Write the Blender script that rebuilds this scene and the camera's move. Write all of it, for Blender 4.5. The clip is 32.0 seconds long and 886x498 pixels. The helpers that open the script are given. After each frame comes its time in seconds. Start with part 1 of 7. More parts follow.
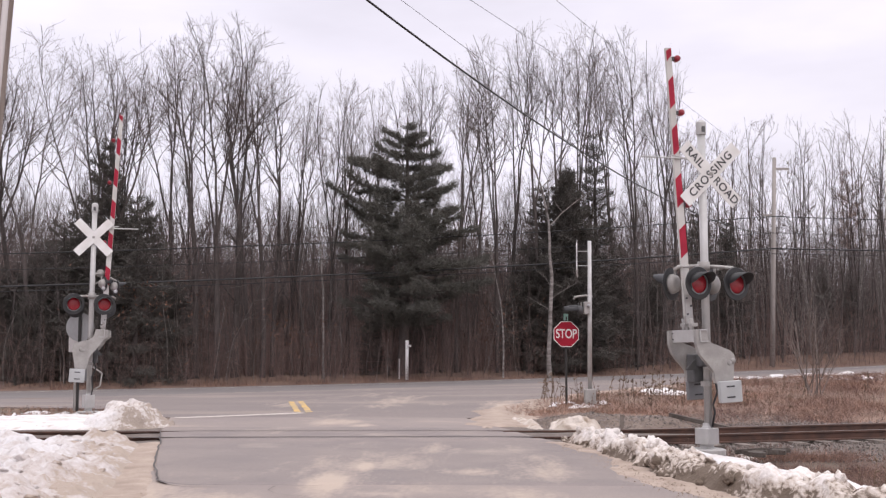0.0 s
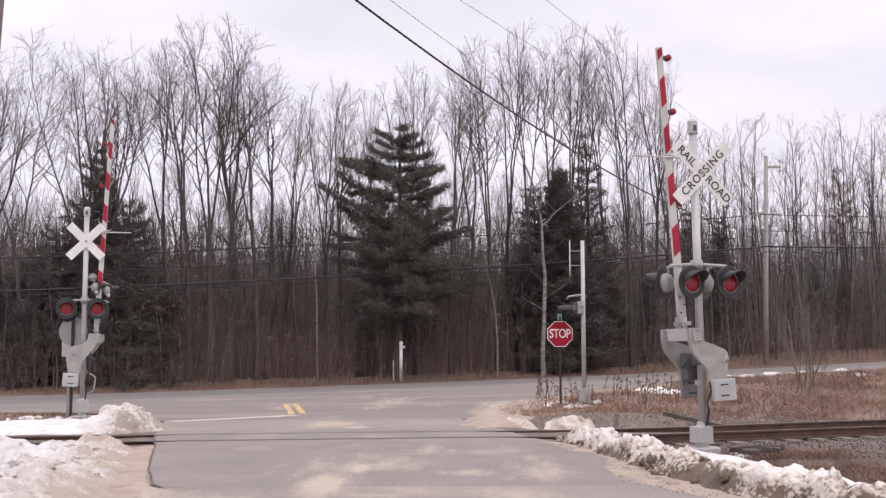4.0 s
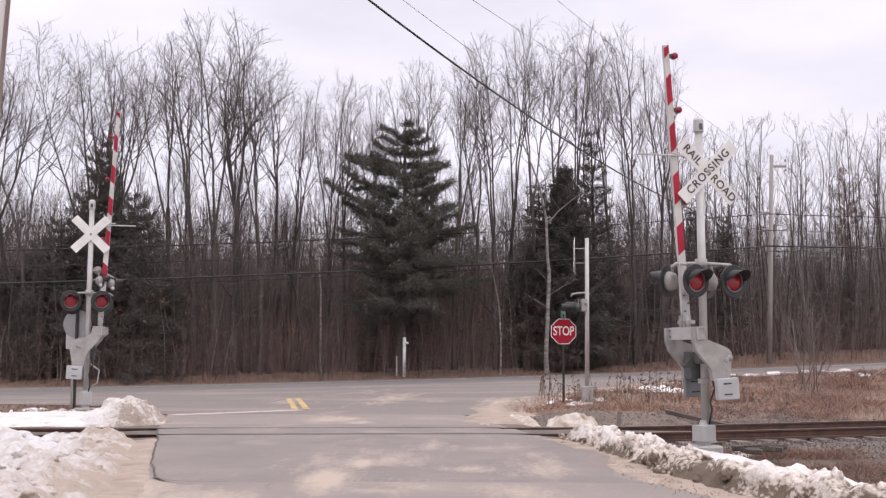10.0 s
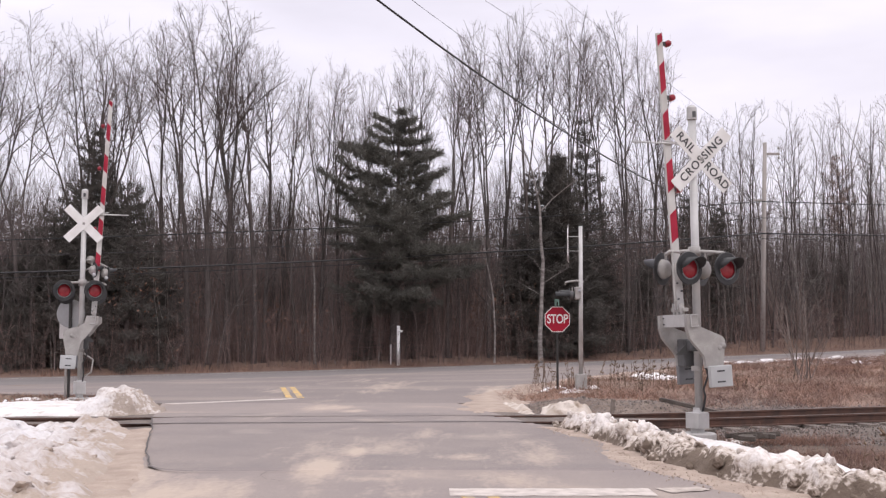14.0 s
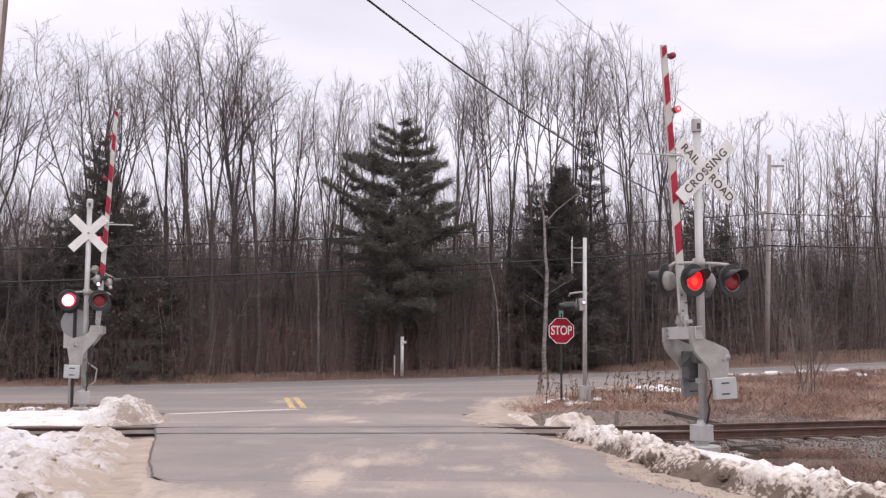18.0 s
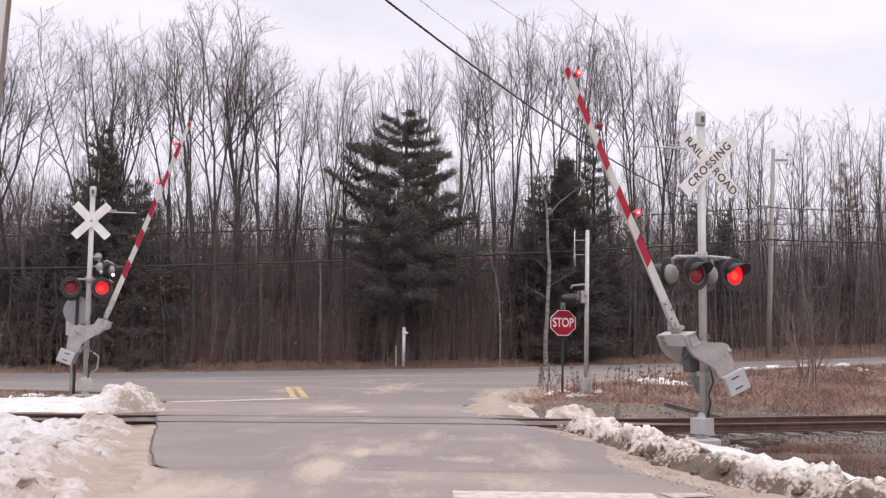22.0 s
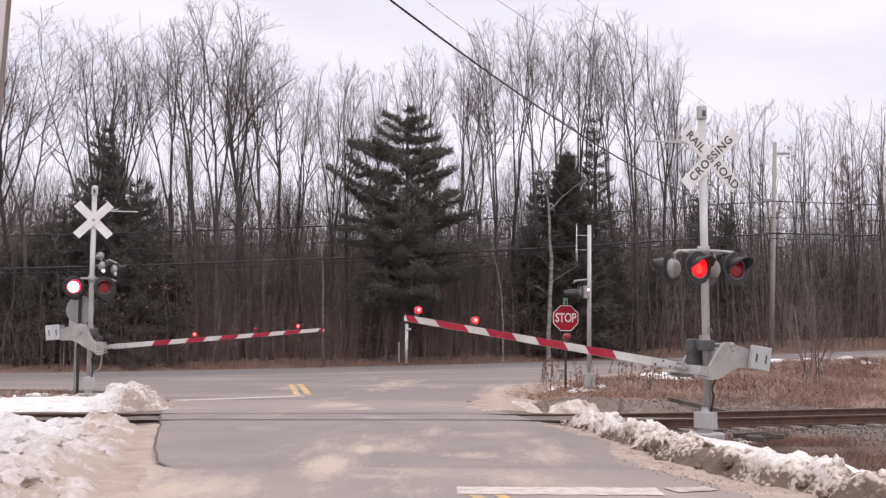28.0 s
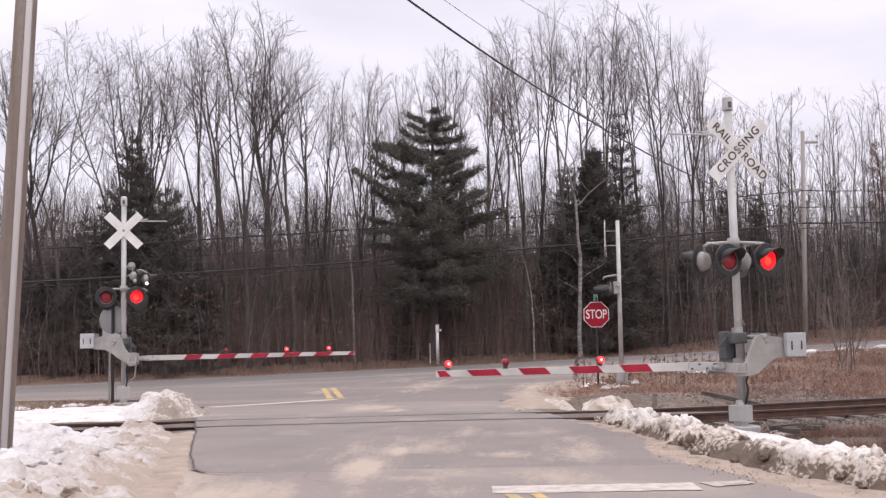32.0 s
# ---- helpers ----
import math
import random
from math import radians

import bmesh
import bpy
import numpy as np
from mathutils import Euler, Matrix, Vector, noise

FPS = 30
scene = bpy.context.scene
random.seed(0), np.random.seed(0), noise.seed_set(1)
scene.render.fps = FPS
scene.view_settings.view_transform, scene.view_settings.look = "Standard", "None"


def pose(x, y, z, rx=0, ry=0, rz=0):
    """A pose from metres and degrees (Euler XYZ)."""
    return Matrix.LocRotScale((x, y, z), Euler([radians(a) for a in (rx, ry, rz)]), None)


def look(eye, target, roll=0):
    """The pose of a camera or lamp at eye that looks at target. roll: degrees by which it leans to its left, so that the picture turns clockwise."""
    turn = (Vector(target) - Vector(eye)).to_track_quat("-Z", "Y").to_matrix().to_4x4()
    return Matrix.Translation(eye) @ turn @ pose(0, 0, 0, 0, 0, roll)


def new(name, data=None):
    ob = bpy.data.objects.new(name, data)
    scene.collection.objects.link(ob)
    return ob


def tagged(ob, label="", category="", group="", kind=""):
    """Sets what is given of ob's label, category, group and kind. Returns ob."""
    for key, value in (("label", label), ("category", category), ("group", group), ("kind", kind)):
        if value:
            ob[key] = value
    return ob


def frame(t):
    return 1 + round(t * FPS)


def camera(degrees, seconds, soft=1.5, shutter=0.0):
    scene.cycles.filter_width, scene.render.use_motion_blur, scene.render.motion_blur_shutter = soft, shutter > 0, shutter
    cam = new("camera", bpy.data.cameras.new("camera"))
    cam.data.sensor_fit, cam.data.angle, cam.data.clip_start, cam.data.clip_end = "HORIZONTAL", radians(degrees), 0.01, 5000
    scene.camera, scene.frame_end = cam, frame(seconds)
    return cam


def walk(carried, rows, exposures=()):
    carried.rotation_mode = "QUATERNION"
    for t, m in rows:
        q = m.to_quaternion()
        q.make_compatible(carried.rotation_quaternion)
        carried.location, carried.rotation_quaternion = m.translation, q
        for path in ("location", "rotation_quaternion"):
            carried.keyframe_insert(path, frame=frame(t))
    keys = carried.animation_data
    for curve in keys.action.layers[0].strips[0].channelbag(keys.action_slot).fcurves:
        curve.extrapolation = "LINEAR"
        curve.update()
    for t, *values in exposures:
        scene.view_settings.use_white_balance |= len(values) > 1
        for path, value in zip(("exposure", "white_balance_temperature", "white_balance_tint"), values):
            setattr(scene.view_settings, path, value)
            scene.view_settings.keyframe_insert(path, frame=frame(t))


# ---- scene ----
EYE = 1.6
cam = camera(44.85, 32.0, soft=1.3, shutter=0.4)
walk(cam, [
    (0.0, pose(0, 0, EYE, 95.432, -0.179, 0.548)),
    (0.5, pose(0, 0, EYE, 95.354, 0.196, 0.433)),
    (1.0, pose(0, 0, EYE, 95.302, 0.247, 0.364)),
    (1.5, pose(0, 0, EYE, 95.216, 0.303, 0.383)),
    (2.0, pose(0, 0, EYE, 95.349, 0.276, 0.229)),
    (2.5, pose(0, 0, EYE, 95.415, 0.195, 0.220)),
    (3.0, pose(0, 0, EYE, 95.419, 0.359, 0.146)),
    (3.5, pose(0, 0, EYE, 95.462, 0.359, 0.254)),
    (5.5, pose(0, 0, EYE, 95.495, 0.354, 0.102)),
    (6.0, pose(0, 0, EYE, 95.358, 0.391, 0.172)),
    (6.5, pose(0, 0, EYE, 95.343, 0.625, 0.210)),
    (7.0, pose(0, 0, EYE, 95.413, 0.334, 0.225)),
    (7.5, pose(0, 0, EYE, 95.502, 0.228, 0.237)),
    (8.0, pose(0, 0, EYE, 95.405, 0.127, 0.289)),
    (8.5, pose(0, 0, EYE, 95.312, 0.025, 0.306)),
    (9.0, pose(0, 0, EYE, 95.293, 0.177, 0.230)),
    (9.5, pose(0, 0, EYE, 95.278, 0.190, 0.284)),
    (10.0, pose(0, 0, EYE, 95.280, -0.212, 0.409)),
    (10.5, pose(0, 0, EYE, 95.143, -0.075, 0.381)),
    (11.0, pose(0, 0, EYE, 95.024, -0.189, 0.363)),
    (11.5, pose(0, 0, EYE, 94.868, -0.061, 0.398)),
    (12.0, pose(0, 0, EYE, 94.761, -0.149, 0.267)),
    (12.5, pose(0, 0, EYE, 94.751, -0.178, 0.048)),
    (13.0, pose(0, 0, EYE, 94.694, -0.349, -0.029)),
    (13.5, pose(0, 0, EYE, 94.638, -0.218, 0.058)),
    (14.0, pose(0, 0, EYE, 94.663, -0.022, 0.090)),
    (14.5, pose(0, 0, EYE, 94.681, -0.077, 0.122)),
    (16.5, pose(0, 0, EYE, 94.861, -0.667, 0.126)),
    (17.0, pose(0, 0, EYE, 94.928, -0.484, 0.144)),
    (17.5, pose(0, 0, EYE, 94.970, -0.245, 0.097)),
    (18.0, pose(0, 0, EYE, 95.245, -0.252, 0.293)),
    (18.5, pose(0, 0, EYE, 95.257, -0.148, 0.440)),
    (19.0, pose(0, 0, EYE, 95.196, -0.326, 0.480)),
    (19.5, pose(0, 0, EYE, 95.078, -0.419, 0.459)),
    (20.0, pose(0, 0, EYE, 94.948, -0.485, 0.498)),
    (20.5, pose(0, 0, EYE, 94.801, -0.515, 0.484)),
    (21.0, pose(0, 0, EYE, 94.781, -0.501, 0.446)),
    (21.5, pose(0, 0, EYE, 94.827, -0.573, 0.348)),
    (22.0, pose(0, 0, EYE, 94.761, -0.827, 0.379)),
    (22.5, pose(0, 0, EYE, 94.638, -0.646, 0.342)),
    (23.0, pose(0, 0, EYE, 94.481, -0.537, 0.391)),
    (23.5, pose(0, 0, EYE, 94.252, -0.480, 0.618)),
    (24.0, pose(0, 0, EYE, 94.132, -0.621, 0.704)),
    (24.5, pose(0, 0, EYE, 94.160, -0.625, 0.737)),
    (25.0, pose(0, 0, EYE, 94.193, -0.659, 0.652)),
    (25.5, pose(0, 0, EYE, 94.162, -0.705, 0.579)),
    (27.5, pose(0, 0, EYE, 94.580, -0.273, 0.588)),
    (28.0, pose(0, 0, EYE, 94.562, -0.365, 0.525)),
    (28.5, pose(0, 0, EYE, 94.511, -0.381, 0.479)),
    (29.0, pose(0, 0, EYE, 94.479, -0.266, 0.534)),
    (29.5, pose(0, 0, EYE, 94.541, -0.207, 0.558)),
    (30.0, pose(0, 0, EYE, 94.483, -0.241, 0.644)),
    (30.5, pose(0, 0, EYE, 94.431, -0.057, 0.821)),
    (31.0, pose(0, 0, EYE, 94.561, 0.031, 0.940)),
    (31.5, pose(0, 0, EYE, 94.569, 1.101, 1.458)),
    (32.0, pose(0, 0, EYE, 94.592, 1.242, 2.159)),
], [(0.0, 0.06, 6600, 15.5), (32.0, 0.06, 6600, 15.5)])

# ---- light: an even overcast sky, brighter overhead, and a wide weak sun ----
world = bpy.data.worlds.new("overcast_sky")
scene.world = world
world.use_nodes = True
wt = world.node_tree
wt.nodes.clear()
w_out = wt.nodes.new("ShaderNodeOutputWorld")
w_bg = wt.nodes.new("ShaderNodeBackground")
w_sky = wt.nodes.new("ShaderNodeTexSky")
w_sky.sky_type, w_sky.sun_disc = "NISHITA", False
w_sky.sun_elevation, w_sky.sun_rotation = radians(38), radians(150)
w_co = wt.nodes.new("ShaderNodeTexCoord")
w_sep = wt.nodes.new("ShaderNodeSeparateXYZ")
w_ramp = wt.nodes.new("ShaderNodeValToRGB")
w_ramp.color_ramp.elements[0].position, w_ramp.color_ramp.elements[0].color = 0.0, (0.80, 0.77, 0.84, 1)
w_ramp.color_ramp.elements[1].position, w_ramp.color_ramp.elements[1].color = 1.0, (1.0, 1.0, 1.0, 1)
e = w_ramp.color_ramp.elements.new(0.36)
e.color = (0.86, 0.84, 0.92, 1)
w_gain = wt.nodes.new("ShaderNodeMapRange")
w_gain.inputs["From Min"].default_value, w_gain.inputs["From Max"].default_value = 0.36, 1.0
w_gain.inputs["To Min"].default_value, w_gain.inputs["To Max"].default_value = 1.0, 2.1
w_map = wt.nodes.new("ShaderNodeMapping")
w_map.inputs["Scale"].default_value = (1.0, 1.0, 3.2)
w_cloud = wt.nodes.new("ShaderNodeTexNoise")
w_cloud.inputs["Scale"].default_value, w_cloud.inputs["Detail"].default_value = 2.6, 5
w_cr = wt.nodes.new("ShaderNodeMapRange")
w_cr.inputs["From Min"].default_value, w_cr.inputs["From Max"].default_value = 0.35, 0.68
w_cr.inputs["To Min"].default_value, w_cr.inputs["To Max"].default_value = 0.820, 1.07
w_m1 = wt.nodes.new("ShaderNodeMath"); w_m1.operation = "MULTIPLY"
w_mix = wt.nodes.new("ShaderNodeMix"); w_mix.data_type, w_mix.blend_type = "RGBA", "MULTIPLY"
w_mix.inputs[0].default_value = 1.0
w_sc = wt.nodes.new("ShaderNodeMix"); w_sc.data_type, w_sc.blend_type = "RGBA", "MIX"
w_sc.inputs[0].default_value = 0.985
L = wt.links.new
L(w_co.outputs["Generated"], w_sep.inputs[0])
L(w_sep.outputs["Z"], w_ramp.inputs[0])
L(w_sep.outputs["Z"], w_gain.inputs["Value"])
L(w_co.outputs["Generated"], w_map.inputs[0])
L(w_map.outputs[0], w_cloud.inputs["Vector"])
L(w_cloud.outputs[0], w_cr.inputs["Value"])
L(w_cr.outputs[0], w_m1.inputs[0])
L(w_gain.outputs[0], w_m1.inputs[1])
L(w_ramp.outputs[0], w_mix.inputs[6])
L(w_m1.outputs[0], w_mix.inputs[7])
L(w_sky.outputs[0], w_sc.inputs[6])
L(w_mix.outputs[2], w_sc.inputs[7])
L(w_sc.outputs[2], w_bg.inputs[0])
w_bg.inputs[1].default_value = 1.08
L(w_bg.outputs[0], w_out.inputs[0])

sun_data = bpy.data.lights.new("sun", "SUN")
sun_data.energy, sun_data.angle, sun_data.color = 0.6, radians(25), (1.0, 0.96, 0.92)
sun = new("sun", sun_data)
sun.matrix_basis = look((0, 0, 60), (-18, 42, 0))


# ---- materials ----
def material(name, color, rough=0.7, metal=0.0, second=None, scale=6.0, mix=(0.35, 0.65), fine=0.0, fine_scale=60.0,
             bump=0.0, bump_scale=40.0, spread=0.0, stretch=(1, 1, 1), spec=0.5, third=None, third_scale=1.0, third_mix=(0.55, 0.7), island=0.0):
    """A surface with a large and a fine variation, and a bump."""
    m = bpy.data.materials.new(name)
    m.use_nodes = True
    t = m.node_tree
    b = t.nodes["Principled BSDF"]
    b.inputs["Roughness"].default_value, b.inputs["Metallic"].default_value = rough, metal
    b.inputs["Specular IOR Level"].default_value = spec
    co = t.nodes.new("ShaderNodeNewGeometry")
    mp = t.nodes.new("ShaderNodeMapping")
    mp.inputs["Scale"].default_value = stretch
    t.links.new(co.outputs["Position"], mp.inputs[0])

    def noise_mix(sock, col, sc, lo, hi, detail=6):
        n = t.nodes.new("ShaderNodeTexNoise")
        n.inputs["Scale"].default_value, n.inputs["Detail"].default_value = sc, detail
        t.links.new(mp.outputs[0], n.inputs["Vector"])
        r = t.nodes.new("ShaderNodeMapRange")
        r.inputs["From Min"].default_value, r.inputs["From Max"].default_value = lo, hi
        t.links.new(n.outputs[0], r.inputs["Value"])
        x = t.nodes.new("ShaderNodeMix")
        x.data_type = "RGBA"
        t.links.new(r.outputs[0], x.inputs[0])
        if isinstance(sock, tuple):
            x.inputs[6].default_value = (*sock, 1)
        else:
            t.links.new(sock, x.inputs[6])
        x.inputs[7].default_value = (*col, 1)
        return x.outputs[2]

    sock = tuple(color)
    if second:
        sock = noise_mix(sock, second, scale, *mix)
    if third:
        sock = noise_mix(sock, third, third_scale, *third_mix)
    if fine:
        dark = tuple(c * (1 - fine) for c in color)
        sock = noise_mix(sock, dark, fine_scale, 0.5, 0.85, 3)
    if spread:
        oi = t.nodes.new("ShaderNodeObjectInfo")
        r = t.nodes.new("ShaderNodeMapRange")
        r.inputs["To Min"].default_value, r.inputs["To Max"].default_value = 1 - spread, 1 + spread
        t.links.new(oi.outputs["Random"], r.inputs["Value"])
        h = t.nodes.new("ShaderNodeHueSaturation")
        t.links.new(r.outputs[0], h.inputs["Value"])
        if isinstance(sock, tuple):
            h.inputs["Color"].default_value = (*sock, 1)
        else:
            t.links.new(sock, h.inputs["Color"])
        sock = h.outputs[0]
    if island:
        r = t.nodes.new("ShaderNodeMapRange")
        r.inputs["To Min"].default_value, r.inputs["To Max"].default_value = 1 - island, 1 + island
        t.links.new(co.outputs["Random Per Island"], r.inputs["Value"])
        h = t.nodes.new("ShaderNodeHueSaturation")
        t.links.new(r.outputs[0], h.inputs["Value"])
        t.links.new(sock, h.inputs["Color"])
        sock = h.outputs[0]
    if isinstance(sock, tuple):
        b.inputs["Base Color"].default_value = (*sock, 1)
    else:
        t.links.new(sock, b.inputs["Base Color"])
    if bump:
        n = t.nodes.new("ShaderNodeTexNoise")
        n.inputs["Scale"].default_value, n.inputs["Detail"].default_value = bump_scale, 5
        t.links.new(mp.outputs[0], n.inputs["Vector"])
        bp = t.nodes.new("ShaderNodeBump")
        bp.inputs["Strength"].default_value, bp.inputs["Distance"].default_value = bump, 0.03
        t.links.new(n.outputs[0], bp.inputs["Height"])
        t.links.new(bp.outputs[0], b.inputs["Normal"])
    return m


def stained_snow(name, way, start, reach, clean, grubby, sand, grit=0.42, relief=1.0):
    """Snow that turns to dirt and sand along a way, for the ridge mostly upwards, broken up by noise at two scales."""
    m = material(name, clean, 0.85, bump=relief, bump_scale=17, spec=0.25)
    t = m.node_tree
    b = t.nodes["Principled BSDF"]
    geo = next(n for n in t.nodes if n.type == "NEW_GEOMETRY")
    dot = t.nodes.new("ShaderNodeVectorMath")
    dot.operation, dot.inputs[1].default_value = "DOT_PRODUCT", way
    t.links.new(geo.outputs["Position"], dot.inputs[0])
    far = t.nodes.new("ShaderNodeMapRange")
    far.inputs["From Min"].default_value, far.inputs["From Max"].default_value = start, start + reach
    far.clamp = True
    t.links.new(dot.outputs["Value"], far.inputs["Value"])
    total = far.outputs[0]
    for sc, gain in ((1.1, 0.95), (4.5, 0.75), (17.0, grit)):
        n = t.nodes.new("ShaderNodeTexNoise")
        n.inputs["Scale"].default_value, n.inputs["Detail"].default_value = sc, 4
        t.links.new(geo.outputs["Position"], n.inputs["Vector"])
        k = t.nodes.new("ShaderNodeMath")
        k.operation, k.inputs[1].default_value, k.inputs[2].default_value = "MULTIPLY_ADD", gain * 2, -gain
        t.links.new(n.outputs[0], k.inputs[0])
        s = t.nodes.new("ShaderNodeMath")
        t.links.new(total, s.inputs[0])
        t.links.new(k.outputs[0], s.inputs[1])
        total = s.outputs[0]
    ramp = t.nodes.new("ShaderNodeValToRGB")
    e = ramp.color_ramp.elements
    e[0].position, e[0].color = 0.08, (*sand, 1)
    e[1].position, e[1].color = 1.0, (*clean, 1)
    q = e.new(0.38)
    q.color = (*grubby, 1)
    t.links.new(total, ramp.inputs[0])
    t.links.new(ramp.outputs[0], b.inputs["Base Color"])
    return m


def glowing(name, color, strength):
    m = material(name, color, 0.4)
    b = m.node_tree.nodes["Principled BSDF"]
    b.inputs["Emission Strength"].default_value = strength
    t = m.node_tree
    n = t.nodes.new("ShaderNodeTexVoronoi")
    n.inputs["Scale"].default_value = 38
    r = t.nodes.new("ShaderNodeMapRange")
    r.inputs["From Max"].default_value = 0.7
    x = t.nodes.new("ShaderNodeMix")
    x.data_type = "RGBA"
    x.inputs[6].default_value = (*color, 1)
    x.inputs[7].default_value = (color[0] * 0.55, color[1] * 0.35, color[2] * 0.5, 1)
    co = t.nodes.new("ShaderNodeTexCoord")
    t.links.new(co.outputs["Object"], n.inputs["Vector"])
    t.links.new(n.outputs["Distance"], r.inputs["Value"])
    t.links.new(r.outputs[0], x.inputs[0])
    t.links.new(x.outputs[2], b.inputs["Emission Color"])
    return m


ASPHALT_OLD = material("worn_asphalt", (0.235, 0.199, 0.188), 0.9, second=(0.285, 0.238, 0.215), scale=0.5, fine=0.25, fine_scale=45,
                       bump=0.25, bump_scale=60, third=(0.34, 0.28, 0.24), third_scale=0.5, third_mix=(0.55, 0.70))
ASPHALT_MAIN = material("grey_main_road_asphalt", (0.182, 0.154, 0.148), 0.85, second=(0.225, 0.188, 0.174), scale=0.3, fine=0.2, fine_scale=40,
                        bump=0.2, bump_scale=60, third=(0.265, 0.22, 0.195), third_scale=0.3, third_mix=(0.55, 0.68), stretch=(0.5, 1.6, 1))
ASPHALT_NEW = material("new_asphalt_patch", (0.198, 0.168, 0.161), 0.8, second=(0.245, 0.205, 0.188), scale=0.8, fine=0.25, fine_scale=50,
                       bump=0.22, bump_scale=70, third=(0.34, 0.285, 0.245), third_scale=0.45, third_mix=(0.60, 0.74))
ASPHALT_LANE = material("dark_travelled_lane_asphalt", (0.145, 0.130, 0.128), 0.85, second=(0.172, 0.153, 0.149), scale=0.3, fine=0.2, fine_scale=40, bump=0.2, bump_scale=60, stretch=(0.4, 1.6, 1))
CRACK = material("dark_crack_sealant", (0.06, 0.054, 0.052), 0.85, second=(0.12, 0.105, 0.10), scale=9)
SAND = material("tan_road_sand", (0.42, 0.338, 0.28), 0.95, second=(0.31, 0.243, 0.20), scale=2.3, fine=0.4, fine_scale=35, bump=0.9, bump_scale=22, third=(0.27, 0.21, 0.17), third_scale=1.3, third_mix=(0.56, 0.72))
DIRT = material("bare_winter_dirt", (0.19, 0.140, 0.110), 0.95, second=(0.25, 0.175, 0.13), scale=0.6, fine=0.4, fine_scale=20, bump=0.6, bump_scale=14,
                third=(0.14, 0.115, 0.085), third_scale=0.13, third_mix=(0.45, 0.6))
WOODS = material("brown_grey_far_woods", (0.27, 0.190, 0.176), 0.95, second=(0.34, 0.246, 0.230), scale=0.8, fine=0.5, fine_scale=1.6, stretch=(3, 3, 0.35))
FIELD = material("matted_dead_grass_soil", (0.22, 0.138, 0.103), 0.95, second=(0.135, 0.085, 0.066), scale=1.3, fine=0.5, fine_scale=16, bump=1.0, bump_scale=12, third=(0.26, 0.175, 0.13), third_scale=0.4, third_mix=(0.5, 0.62))
VERGE = material("weedy_gravel_soil", (0.165, 0.125, 0.10), 0.95, second=(0.10, 0.078, 0.062), scale=2.2, fine=0.55, fine_scale=18, bump=1.0, bump_scale=16, third=(0.13, 0.085, 0.068), third_scale=0.8, third_mix=(0.48, 0.6))
LITTER = material("dead_leaf_litter", (0.13, 0.082, 0.064), 0.95, second=(0.19, 0.115, 0.083), scale=0.9, fine=0.4, fine_scale=15, bump=0.7, bump_scale=10)
BALLAST_M = material("grey_brown_ballast", (0.185, 0.152, 0.135), 0.95, second=(0.125, 0.10, 0.086), scale=2.5, fine=0.5, fine_scale=28, bump=1.0, bump_scale=18)
STONE = material("ballast_stone", (0.225, 0.195, 0.180), 0.9, second=(0.135, 0.112, 0.100), scale=3, fine=0.3, fine_scale=30, island=0.45)
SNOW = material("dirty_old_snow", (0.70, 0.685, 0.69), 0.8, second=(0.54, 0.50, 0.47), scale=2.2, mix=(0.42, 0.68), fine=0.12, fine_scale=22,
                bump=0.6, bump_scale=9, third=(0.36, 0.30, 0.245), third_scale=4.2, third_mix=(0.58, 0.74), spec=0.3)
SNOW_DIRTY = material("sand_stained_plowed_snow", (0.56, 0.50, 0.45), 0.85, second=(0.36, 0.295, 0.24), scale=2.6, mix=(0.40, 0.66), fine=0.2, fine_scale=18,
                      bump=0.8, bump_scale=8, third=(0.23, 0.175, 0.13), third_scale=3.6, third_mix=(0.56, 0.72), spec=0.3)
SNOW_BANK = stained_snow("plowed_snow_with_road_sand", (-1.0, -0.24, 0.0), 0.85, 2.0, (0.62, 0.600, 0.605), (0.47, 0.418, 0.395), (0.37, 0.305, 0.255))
# the ridge darkens towards its foot: road dirt, plus low shade put into the colour
SNOW_RIDGE = stained_snow("ridge_snow_with_dirt_and_foot_shade", (0.36, 0.10, 2.6), 2.62, 0.95, (0.68, 0.635, 0.61), (0.46, 0.395, 0.345), (0.15, 0.115, 0.09), 0.95, 0.9)
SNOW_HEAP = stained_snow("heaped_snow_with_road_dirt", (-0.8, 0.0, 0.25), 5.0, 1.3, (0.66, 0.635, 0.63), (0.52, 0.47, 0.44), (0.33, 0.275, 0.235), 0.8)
WHITE_PAINT = material("worn_white_road_paint", (0.54, 0.485, 0.445), 0.8, second=(0.33, 0.288, 0.26), scale=6, mix=(0.42, 0.70), fine=0.25, fine_scale=35)
WORN_PAINT = material("almost_worn_off_road_paint", (0.47, 0.41, 0.365), 0.85, second=(0.31, 0.265, 0.235), scale=7, mix=(0.38, 0.62), fine=0.3, fine_scale=30)
YELLOW_PAINT = material("worn_yellow_road_paint", (0.56, 0.37, 0.13), 0.8, second=(0.31, 0.255, 0.19), scale=3.0, mix=(0.42, 0.66))
RUST = material("rusty_rail_steel", (0.118, 0.060, 0.043), 0.75, 0.2, second=(0.065, 0.040, 0.033), scale=4, fine=0.3, fine_scale=30, bump=0.2)
RAILHEAD = material("worn_rail_head", (0.16, 0.125, 0.11), 0.5, 0.6, second=(0.10, 0.07, 0.055), scale=6)
TIE = material("weathered_wood_tie", (0.27, 0.23, 0.205), 0.95, second=(0.17, 0.14, 0.12), scale=5, fine=0.4, fine_scale=30, bump=0.6, spread=0.25, stretch=(1, 6, 1))
